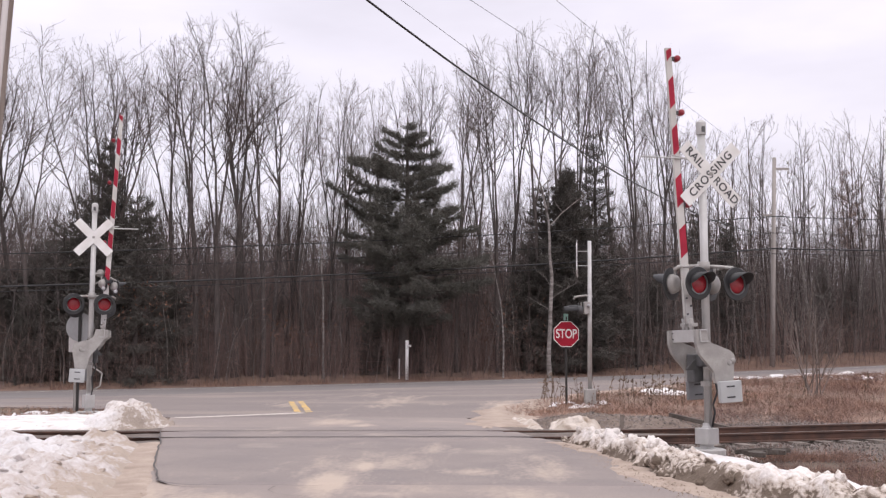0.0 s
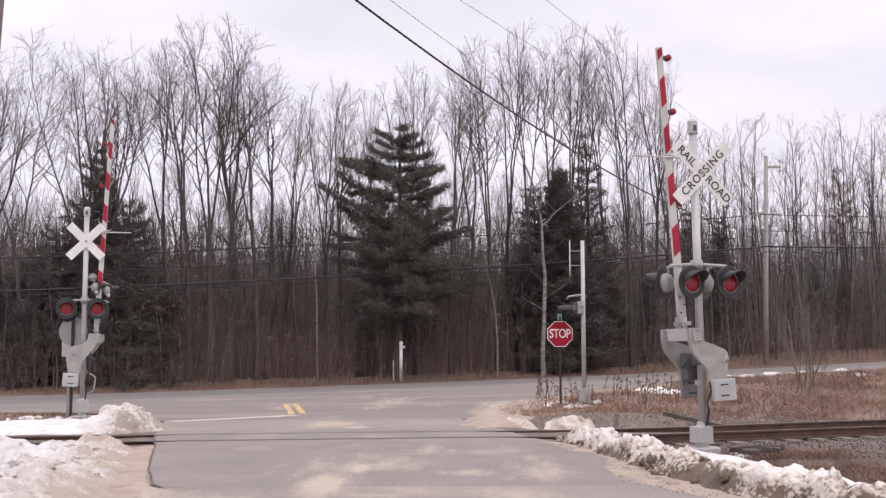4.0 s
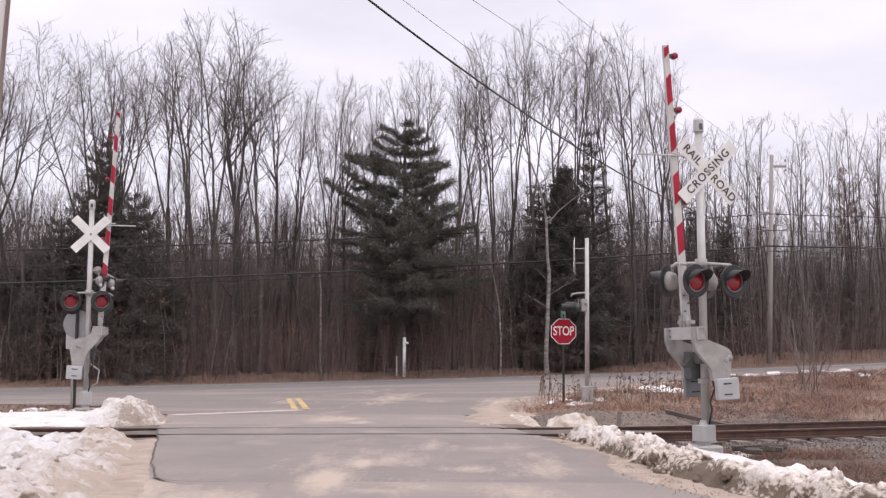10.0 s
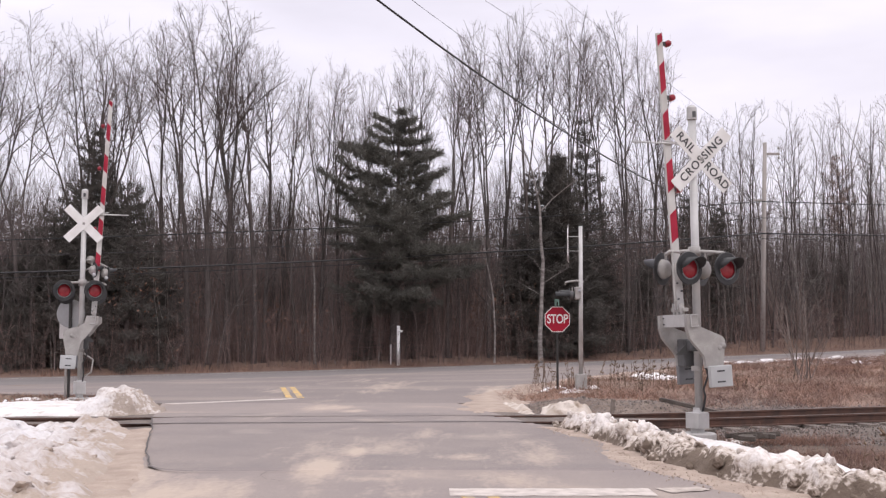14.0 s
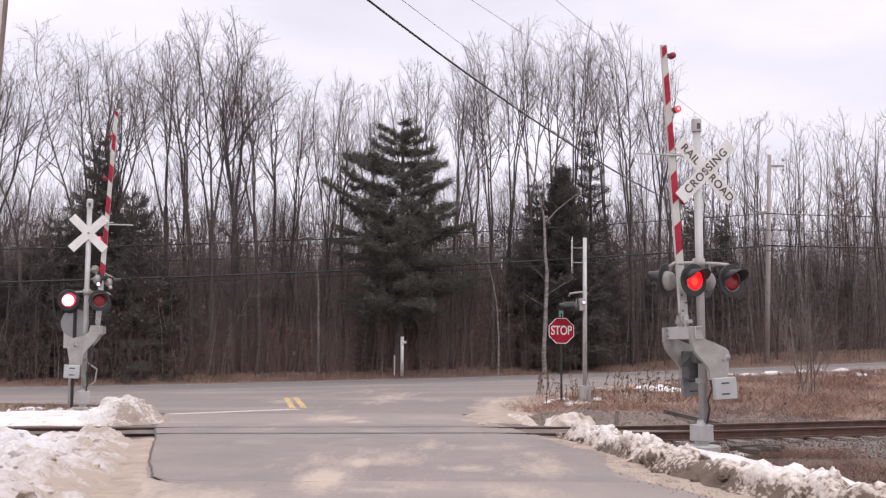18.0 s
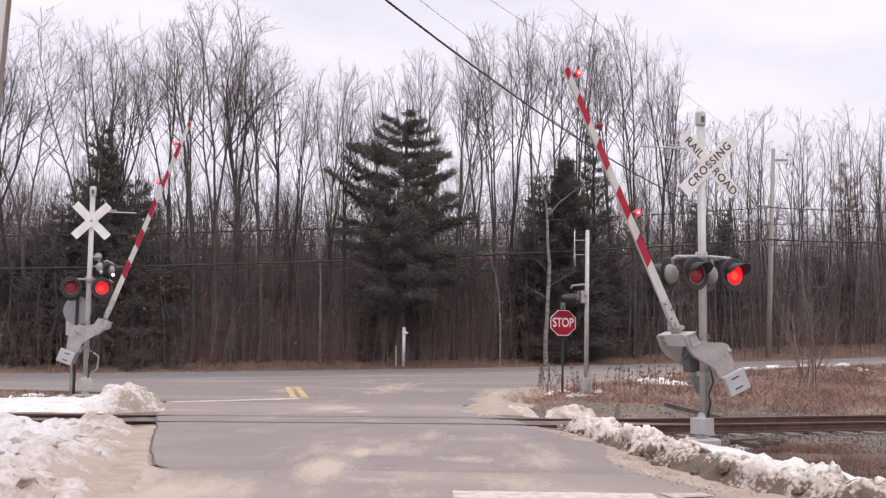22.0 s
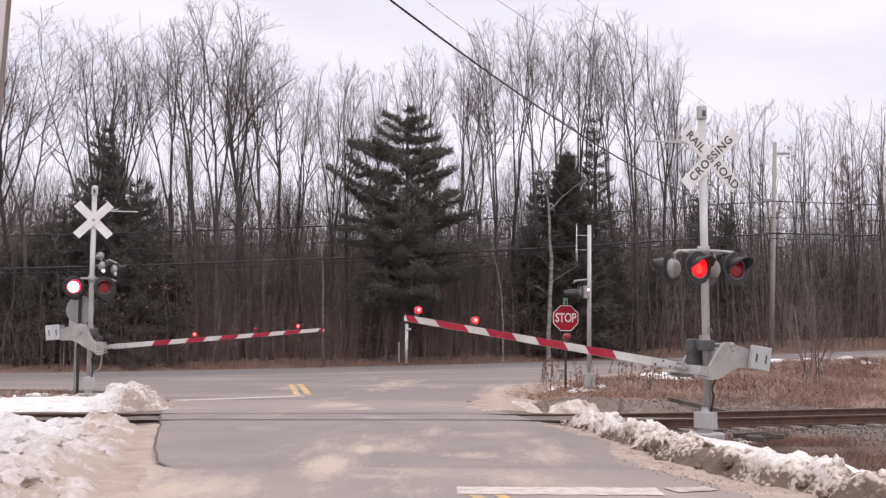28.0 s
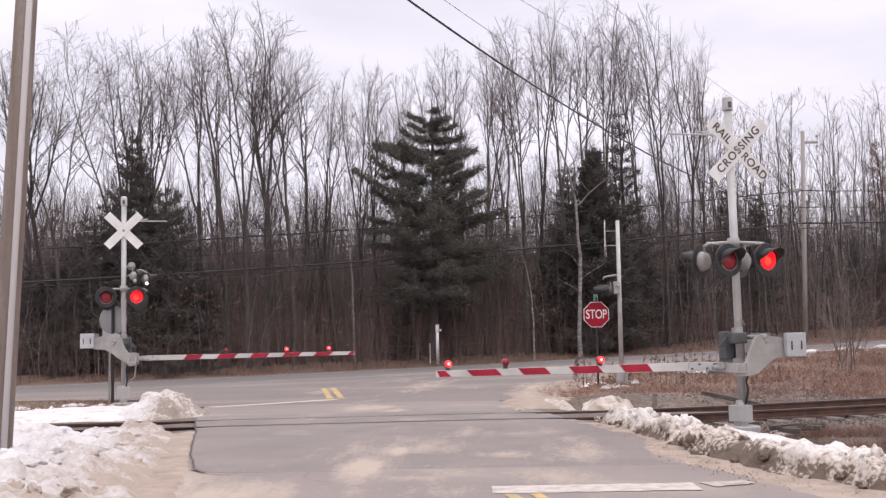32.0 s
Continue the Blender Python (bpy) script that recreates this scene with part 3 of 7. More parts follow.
tagged(new("road_main", road_me), "grey two-lane main road, salt-stained asphalt", "road", kind="structure")


def strip(name, mat, pts, width, lift, label, category, wobble=0.0, step=0.4, grain=2.0):
    """A flat painted or laid strip along points on the ground."""
    line = []
    for (x0, y0), (x1, y1) in zip(pts, pts[1:]):
        m = max(1, int(math.hypot(x1 - x0, y1 - y0) / step))
        line += [(x0 + (x1 - x0) * i / m, y0 + (y1 - y0) * i / m) for i in range(m)]
    line.append(pts[-1])
    v = []
    for i, (x, y) in enumerate(line):
        a, b = line[max(0, i - 1)], line[min(len(line) - 1, i + 1)]
        d = Vector((b[0] - a[0], b[1] - a[1])).normalized()
        for s in (-1, 1):
            w = width / 2 * (1 + wobble * (noise.noise((x * grain, y * grain, 5 + s)) + 0.6 * noise.noise((x * grain * 3, y * grain * 3, 9 + s))))
            px, py = x - d.y * w * s, y + d.x * w * s
            v.append((px, py, height(px, py) + lift))
    f = [(2 * i, 2 * i + 1, 2 * i + 3, 2 * i + 2) for i in range(len(line) - 1)]
    return tagged(new(name, fast_mesh(name, v, f, mat)), label, category, kind="structure")


strip("marking_stop_line_far", WHITE_PAINT, [(-6.55, 25.65), (-3.84, 27.75)], 0.42, 0.006, "worn white stop line across the far lane", "road marking", 0.25, 0.1)
strip("marking_stop_line_near", WHITE_PAINT, [(0.05, 11.22), (2.15, 11.24)], 0.52, 0.005, "worn white stop line across the near lane", "road marking", 0.14, 0.04, 5.0)
strip("marking_stop_line_end", WORN_PAINT, [(2.27, 11.36), (2.75, 11.5)], 0.30, 0.005, "broken end of a white stop line", "road marking", 0.5, 0.03, 5.0)
strip("marking_yellow_left", YELLOW_PAINT, [(-4.02, 28.0), (-5.04, 33.6)], 0.165, 0.008, "faded yellow centre line", "road marking", 0.35, 0.15, 3.0)
strip("marking_yellow_right", YELLOW_PAINT, [(-3.72, 28.0), (-4.74, 33.6)], 0.165, 0.008, "faded yellow centre line", "road marking", 0.35, 0.15, 3.0)
strip("marking_yellow_near_left", YELLOW_PAINT, [(1.6, 4.0), (0.23, 10.9)], 0.12, 0.008, "faded yellow centre line", "road marking", 0.3)
strip("marking_yellow_near_right", YELLOW_PAINT, [(1.85, 4.0), (0.48, 10.9)], 0.12, 0.008, "faded yellow centre line", "road marking", 0.3)
strip("marking_edge_far", WHITE_PAINT, [(-60, 30.2), (-20, 44.6), (26, 61.2), (100, 88)], 0.14, 0.008, "white edge line of the main road", "road marking", 0.2, 1.0)
strip("marking_edge_near", WHITE_PAINT, [(10.5, 47.2), (26, 52.8), (100, 79.4)], 0.16, 0.008, "white edge line of the main road", "road marking", 0.2, 1.0)

# newer asphalt over the crossing, with a ragged edge
PATCH_W = [(12.5, 0.0), (12.75, 0.35), (13.0, 0.60), (13.6, 0.945), (15, 0.975), (17, 0.985), (19, 0.985), (20, 1.0), (22.0, 1.01), (22.6, 1.0)]
v, f = [], []
ys = [12.8 + 0.2 * i for i in range(50)]
for y in ys:
    left = road_mid(y) - 3.57 * lerp_table(PATCH_W, y) + 0.03 * noise.noise((y * 1.7, 0, 0))
    if y < 13.6:
        left = road_mid(y) - 3.42 + 0.9 * (1 - math.sqrt(max(0.0, 1 - ((13.6 - y) / 0.86) ** 2)))
    right = road_mid(y) + 3.35 - 0.9 * smooth((16.5 - y) / 3) + 0.18 * noise.noise((y * 0.9, 4, 1))
    for k in range(13):
        x = left + (right - left) * k / 12
        yy = y + (0.12 * noise.noise((x * 1.1, 7, 0)) if y == ys[0] else 0)
        v.append((x, yy, height(x, yy) + (0.014 if y > ys[0] + 0.3 else -0.012) - (0.012 if k in (0, 12) else 0)))
f = [(j * 13 + i, j * 13 + i + 1, (j + 1) * 13 + i + 1, (j + 1) * 13 + i) for j in range(len(ys) - 1) for i in range(12)]
tagged(new("road_patch", fast_mesh("road_patch", v, f, ASPHALT_NEW)), "darker newer asphalt laid over the rail crossing", "road", kind="structure")
edge = [(v[13 * j][0] - 0.015, v[13 * j][1]) for j in range(0, 44)][::-1]
strip("crack_patch_edge", CRACK, edge, 0.024, 0.016, "dark crumbled edge of the asphalt patch", "crack", 0.6, 0.15)
strip("crack_cross", CRACK, [(-2.10, 12.85), (-2.12, 12.5), (-2.0, 12.2), (-1.8, 12.02), (-1.62, 12.0)], 0.006, 0.012, "fine crack in old asphalt", "crack", 0.9, 0.1)
strip("crack_long", CRACK, [(-3.0, 12.93), (-2.6, 12.86), (-2.2, 12.90), (-1.8, 12.84), (-1.55, 12.88)], 0.012, 0.018, "fine crack in old asphalt", "crack", 0.9, 0.1)

# ---- the track ----
def rail_line(off, x0, x1, step=0.6):
    pts = []
    m = int((x1 - x0) / step)
    for i in range(m + 1):
        x = x0 + (x1 - x0) * i / m
        s = (track_y(x + 0.1) - track_y(x - 0.1)) / 0.2
        q = 1 / math.hypot(1, s)
        pts.append((x - s * q * off, track_y(x) + q * off, track_z(x)))
    return pts


RAIL_SECTION = [(-0.07, -0.17), (0.07, -0.17), (0.07, -0.155), (0.012, -0.14), (0.012, -0.045), (0.036, -0.035), (0.036, -0.004), (0.028, 0.0),
                (-0.028, 0.0), (-0.036, -0.004), (-0.036, -0.035), (-0.012, -0.045), (-0.012, -0.14), (-0.07, -0.155)]
track = thing("railway_track", pose(0, 0, 0), "single rusty railway track on wooden ties in ballast", "railway track", kind="structure")
for off in (-0.78, 0.78):
    pts = rail_line(off, -60, 70)
    v, f, n = [], [], len(RAIL_SECTION)
    for i, p in enumerate(pts):
        a, b = Vector(pts[max(0, i - 1)]), Vector(pts[min(len(pts) - 1, i + 1)])
        d = (b - a).normalized()
        sd = Vector((-d.y, d.x, 0)).normalized()
        v += [tuple(Vector(p) + sd * u + Vector((0, 0, w + 0.016))) for u, w in RAIL_SECTION]
    f = [(i * n + k, i * n + (k + 1) % n, (i + 1) * n + (k + 1) % n, (i + 1) * n + k) for i in range(len(pts) - 1) for k in range(n)]
    me = fast_mesh("rail", v, f, RUST)
    me.materials.append(RAILHEAD)
    for q in me.polygons:
        if q.index % n in (6, 7, 8):
            q.material_index = 1
    r = new("rail", me)
    r.parent = track
    # the groove beside the rail where the road crosses it
    for s in (-1, 1):
        gp = rail_line(off + s * 0.062, -5.9, 1.1 if off > 0 else 1.45, 0.3)
        v, f = [], []
        for i, p in enumerate(gp):
            for u in (-0.03, 0.03) if off < 0 else (-0.014, 0.014):
                v.append((p[0], p[1] + u + 0.012 * noise.noise((p[0] * 3, off, s)), p[2] + 0.0175))
        f = [(2 * i, 2 * i + 2, 2 * i + 3, 2 * i + 1) for i in range(len(gp) - 1)]
        g = new("flangeway", fast_mesh("flangeway", v, f, CRACK))
        g.parent = track
tie_me = Shape().box(-0.115, 0.115, -1.3, 1.3, -0.20, 0.0, 0.012).mesh("tie", TIE)
x = -17.0
while x < 21:
    if not (road_mid(track_y(x)) - 3.7 < x < road_mid(track_y(x)) + 3.75):
        s = math.degrees(math.atan((track_y(x + 0.1) - track_y(x - 0.1)) / 0.2))
        part("tie", tie_me, TIE, track, at=pose(x + random.uniform(-0.03, 0.03), track_y(x) + random.uniform(-0.05, 0.05), track_z(x) - 0.155, 0, 0, s + random.uniform(-1.5, 1.5)))
    x += 0.53
# ballast stones
rng = np.random.default_rng(5)
OCT = np.array([(1, 0, 0), (-1, 0, 0), (0, 1, 0), (0, -1, 0), (0, 0, 1), (0, 0, -1)], float)
OCF = np.array([(0, 2, 4), (2, 1, 4), (1, 3, 4), (3, 0, 4), (2, 0, 5), (1, 2, 5), (3, 1, 5), (0, 3, 5)])


def stones(name, places, sizes, mat, label, category):
    m = len(places)
    k = OCT[None] * rng.uniform(0.6, 1.2, (m, 6, 1)) * np.array(sizes)[:, None, None] + rng.normal(0, 0.2, (m, 6, 3)) * np.array(sizes)[:, None, None]
    v = (k + np.array(places)[:, None]).reshape(-1, 3)
    f = (OCF[None] + 6 * np.arange(m)[:, None, None]).reshape(-1, 3)
    return tagged(new(name, fast_mesh(name, v, f, mat)), label, category, kind="stuff")


pl, sz = [], []
while len(pl) < 15000:
    x = random.uniform(1.8, 19) if random.random() < 0.86 else random.uniform(-17, -5.5)
    y = track_y(x) + random.choice((random.uniform(-3.4, 3.0), random.gauss(-1.9, 1.3), random.gauss(1.8, 0.7)))
    if abs(x - road_mid(y)) < 3.75:
        continue
    z = ground_z(x, y)
    d = smooth((abs(y - track_y(x)) - 1.35) / 1.3)
    z = (track_z(x) - 0.205) * (1 - d) + z * d
    pl.append((x, y, z + 0.015))
    sz.append(random.uniform(0.014, 0.034))
for i in range(12000):
    x = random.uniform(4.2, 12.5)
    y = random.uniform(10.5, 18.5)
    if x / y < 0.62 and abs(y - track_y(x)) > 2.2 and x > 5.0 + 0.05 * (19 - y):
        pl.append((x, y, ground_z(x, y) + 0.004))
        sz.append(random.uniform(0.009, 0.026))
for i in range(5000):
    x = random.uniform(2.6, 9.5)
    y = track_y(x) + random.uniform(2.2, 6.2)
    pl.append((x, y, ground_z(x, y) + 0.004))
    sz.append(random.uniform(0.008, 0.024))
stones("ballast", pl, sz, STONE, "grey and brown crushed stone along the track", "ballast")
v, f = grid([-40 + 0.4 * i for i in range(200)], [-2.7 + 0.3 * i for i in range(19)], lambda a, b: 0)
bed = []
for p in v:
    y, d = track_y(p[0]) + p[1], smooth((abs(p[1]) - 1.35) / 1.3)
    z = (track_z(p[0]) - 0.215) * (1 - d) + (ground_z(p[0], y) - 0.04) * d + 0.02 * noise.noise((p[0] * 4, p[1] * 4, 1))
    bed.append((p[0], y, z - (0.3 if abs(p[0] - road_mid(y)) < 3.4 else 0)))
v = bed
tagged(new("ballast_bed", fast_mesh("ballast_bed", v, f, BALLAST_M)), "bed of dirty ballast under the ties", "ballast", kind="structure")


# ---- crossing signals ----
def flasher(parent, u, v, z, toward, tilt=0.0):
    """A round lamp with its black backplate, hood and lens. toward: -1 faces the near traffic, 1 the far traffic."""
    turn = 0 if toward < 0 else 180
    fl = part("flasher", Shape().lathe([(0.0, 0.09), (0.03, 0.13), (0.10, 0.155), (0.13, 0.155)], (0, 0, 0), n=28).moved(pose(0, -0.02, 0)),
              DARK_BOX if toward < 0 else GALV, parent, "black round railway flasher lamp" if toward < 0 else "grey back of a railway flasher lamp", True, pose(u, v, z, 0, 0, turn + tilt))
    fl.data.transform(pose(0, 0.11, 0, 0, 0, 180))
    part("backplate", Shape().lathe([(0.0, 0.254), (-0.012, 0.254), (-0.018, 0.246), (-0.018, 0.165), (0.0, 0.165)], (0, 0, 0), n=36), BLACK, fl, "black round backplate")
    part("lens", Shape().lathe([(0.0, 0.155), (-0.014, 0.150), (-0.026, 0.10), (-0.03, 0.02)], (0, 0, 0), n=28), RED_LENS, fl, "dark red unlit lens", True)
    part("lens_ring", Shape().lathe([(0.0, 0.172), (-0.03, 0.172), (-0.03, 0.153), (0.0, 0.153)], (0, 0, 0), n=28), GREY_DULL, fl)
    # hood: the upper half of a sleeve, cut back at its sides
    v_, f_, N = [], [], 20
    for k in range(N + 1):
        a = radians(-25 + 230 * k / N)
        reach = 0.05 + 0.27 * max(0, math.sin(a)) ** 0.6
        for r in (0.168, 0.174):
            v_.append((r * math.cos(a), -0.01, r * math.sin(a)))
            v_.append((r * 1.02 * math.cos(a), -reach, r * 1.02 * math.sin(a) - 0.05 * reach))
    for k in range(N):
        a, b = 4 * k, 4 * k + 4
        f_ += [(a, a + 1, b + 1, b), (a + 2, b + 2, b + 3, a + 3), (a + 1, a + 3, b + 3, b + 1)]
    part("hood", Shape().add(v_, f_), BLACK, fl, "black sheet-metal hood", True)
    part("mount", Shape().tube([(0, 0.05, 0.02), (0, 0.07, 0.16), (0, 0.07, 0.26)], 0.022, 8), GALV, fl)
    return fl


def bulb(parent, hot):
    """The lit face of a lamp: it stands behind the lens while the lamp is dark and before it while it is lit."""
    # the hot face outgrows its lens; the red rim stands for the lamp's glare
    w = 0.168 if hot else 0.152
    b = part("bulb", Shape().lathe([(0.0, w), (-0.008, w - 0.002), (-0.014, 0.11), (-0.016, 0.02)], (0, 0, 0), n=28), LIT_RING if hot else LIT_RED, parent,
             "glowing white-red lamp face with a rim for its glare" if hot else "glowing red lamp face", True, pose(0, 0.045, 0))
    return b


def text_part(me, parent, at, label):
    ob = new("lettering", me)
    ob.parent = parent
    ob.matrix_basis = at
    return tagged(ob, label)


def crossbuck(parent, u, v, z, lettered):
    k = 0.67 if lettered else 0.60
    for turn, words in ((45, "CROSSING"), (-45, "")):
        blade = part("crossbuck_blade", Shape().box(-k, k, -0.004, 0.004, -0.18 * k, 0.18 * k, 0.003), SIGN_WHITE, parent, "white crossbuck blade", at=pose(u, v + (0.012 if turn < 0 else 0), z, 0, -turn, 0))
        if lettered:
            for word, dx in ((words, 0.0),) if words else (("RAIL", -0.385), ("ROAD", 0.385)):
                text_part(lettering(word, 0.192, SIGN_BLACK, 0.002, 1.16 if words else 1.04), blade, pose(dx, -0.007, 0), "black letters " + word)
    part("crossbuck_bracket", Shape().tube([(u, v + 0.02, z - 0.12), (u, v + 0.02, z + 0.12)], 0.02, 8).box(u - 0.03, u + 0.03, v - 0.012, v - 0.006, z - 0.03, z + 0.03), GALV, parent)


CASTING_NEAR = [(-0.53, -0.60), (-0.52, -0.42), (-0.33, -0.40), (-0.24, -0.19), (-0.16, -0.02), (-0.10, 0.035), (-0.02, 0.045), (0.07, 0.02), (0.34, -0.02), (0.34, -0.32), (0.16, -0.34), (0.07, -0.40), (-0.05, -0.50), (-0.15, -0.57), (-0.31, -0.61)]
CASTING_FAR = [(-0.53, -0.32), (-0.53, -0.62), (-0.36, -0.64), (-0.26, -0.53), (-0.13, -0.46), (0.0, -0.36), (0.11, -0.27), (0.26, -0.20), (0.50, -0.19), (0.50, 0.10), (0.13, 0.19), (0.0, 0.21), (-0.09, 0.19), (-0.18, 0.07), (-0.25, -0.17), (-0.35, -0.29)]
ARM_Z = -0.45


def gate(parent, side, px, pz, reach, bands, lamps, casting, weight, turn):
    """The counterweighted arm, built lying level; it turns round its axle through the mechanism. Two castings, before and behind the mast,
    carry the weights, and a steel channel joins their ends and holds the arm between them. side: -1 reaches to -x, 1 to +x."""
    s = -side
    g = part("gate_arm", Shape().prism([(s * a, b) for a, b in casting], -0.53, -0.44), GALV, parent, "red and white striped crossing gate arm with grey casting", at=pose(px, 0, pz, 0, 0, turn))
    part("casting_rib", Shape().lathe([(-0.545, 0.015), (-0.542, 0.036), (-0.53, 0.042)], (s * 0.03, 0, -0.06), n=16), GALV, g, "round axle cover")
    part("rear_casting", Shape().prism([(s * a, b) for a, b in casting], 0.44, 0.53), GALV, g, "rear casting of the gate arm")
    x0, x1 = 0.76, reach
    h0, h1 = 0.068, 0.047
    part("arm_tube", Shape().prism([(-s * x0, ARM_Z - h0), (-s * x1, ARM_Z - h1), (-s * x1, ARM_Z + h1), (-s * x0, ARM_Z + h0)], -0.03, 0.03), ARM_WHITE, g, "off-white gate arm")
    for a, b in bands:
        ha, hb = (h0 - (h0 - h1) * (q - x0) / (x1 - x0) - 0.002 for q in (a, b))
        sh = 0.05
        for yy in (-0.033, 0.033):
            q = [(-s * (a - sh), ARM_Z - ha), (-s * (b - sh), ARM_Z - hb), (-s * min(b + sh, x1), ARM_Z + hb), (-s * (a + sh), ARM_Z + ha)]
            part("red_band", Shape().prism(q, yy - 0.003, yy + 0.003), ARM_RED, g, "red reflective band")

    def bar(a, b, y0, y1, z0, z1, c=0.006):
        return Shape().box(min(-s * a, -s * b), max(-s * a, -s * b), y0, y1, z0, z1, c)

    part("arm_shank", bar(0.42, 1.02, -0.042, 0.042, ARM_Z - 0.05, ARM_Z + 0.05), GALV, g, "grey steel arm shank")
    for yy in (-0.05, 0.038):
        part("shank_plate", bar(0.62, 1.10, yy, yy + 0.012, ARM_Z - 0.062, ARM_Z + 0.062, 0.003), ALU, g, "bolted steel splice plate")
    for k in range(4):
        part("bolt", Shape().lathe([(0, 0.016), (-0.022, 0.016)], (-s * (0.66 + 0.13 * k), -0.05, ARM_Z + 0.034 * (-1) ** k), n=8), DARK_BOX, g)
    # the channel between the two castings
    ch = part("channel", bar(0.33, 0.53, -0.56, 0.56, -0.55, -0.535, 0), ALU, g, "pale grey steel channel across the castings")
    for a in (0.33, 0.515):
        part("flange", bar(a, a + 0.015, -0.56, 0.56, -0.535, -0.41, 0), ALU, ch)
    for yy in (-0.46, 0.40):
        for a in (0.38, 0.48):
            part("bolt", Shape().lathe([(-0.565, 0.014), (-0.55, 0.014)], (-s * a, yy, 0), "z", 8), DARK_BOX, ch)
    for yy in (-0.16, 0.10):
        part("shear_pin_tube", Shape().tube([(-s * 0.36, yy + 0.03, -0.47), (-s * 0.72, yy + 0.03, -0.47)], 0.038, 10), GALV, g, "grey spring tube beside the arm", True)
    part("clevis", bar(0.58, 0.64, -0.22, 0.22, -0.50, -0.40), GALV, g, "steel cross plate at the arm's foot")
    wx, wz = weight
    for yy, mat, lab in ((-0.60, GREY_BOX, "square grey counterweight plate"), (0.50, GREY_DULL, "dull grey rear counterweight plate")):
        w = part("counterweight", Shape().box(-0.17, 0.17, -0.05, 0.05, -0.19, 0.19, 0.015), mat, g, lab, at=pose(s * wx, yy, wz))
        for k in (-1, 1):
            part("slot", Shape().box(s * k * 0.085 - 0.012, s * k * 0.085 + 0.012, -0.053, -0.048, -0.08, 0.06), BLACK, w)
            part("stud", Shape().lathe([(-0.062, 0.014), (-0.05, 0.014)], (s * k * 0.085, 0, -0.01), n=8), DARK_BOX, w)
    part("axle", Shape().lathe([(-0.54, 0.05), (-0.44, 0.05), (-0.43, 0.036), (0.43, 0.036), (0.44, 0.05), (0.54, 0.05)], (0, 0, 0), n=16), GALV, g, "steel axle", True)
    out = []
    for d in lamps:
        part("lamp_base", Shape().box(-s * d - 0.03, -s * d + 0.03, -0.03, 0.03, ARM_Z + 0.05, ARM_Z + 0.11), DARK_BOX, g)
        part("arm_lamp", Shape().lathe([(-0.07, 0.022), (-0.058, 0.046), (-0.045, 0.054), (0.045, 0.054), (0.058, 0.046), (0.07, 0.022)], (-s * d, 0, ARM_Z + 0.15), n=16), RED_SMALL, g, "small dark red gate lamp", True)
        b = part("arm_bulb", Shape().lathe([(-0.012, 0.03), (-0.009, 0.053), (0.009, 0.053), (0.012, 0.03)], (0, 0, 0), n=16), LIT_SMALL, g, "glowing red gate lamp", True, pose(-s * d, 0, ARM_Z + 0.15))
        part("core", Shape().lathe([(-0.014, 0.026), (-0.017, 0.010)], (0, 0, 0), n=10), LIT_CORE, b, "white-hot glowing core", True)
        out.append((b, -s * d))
    return g, out


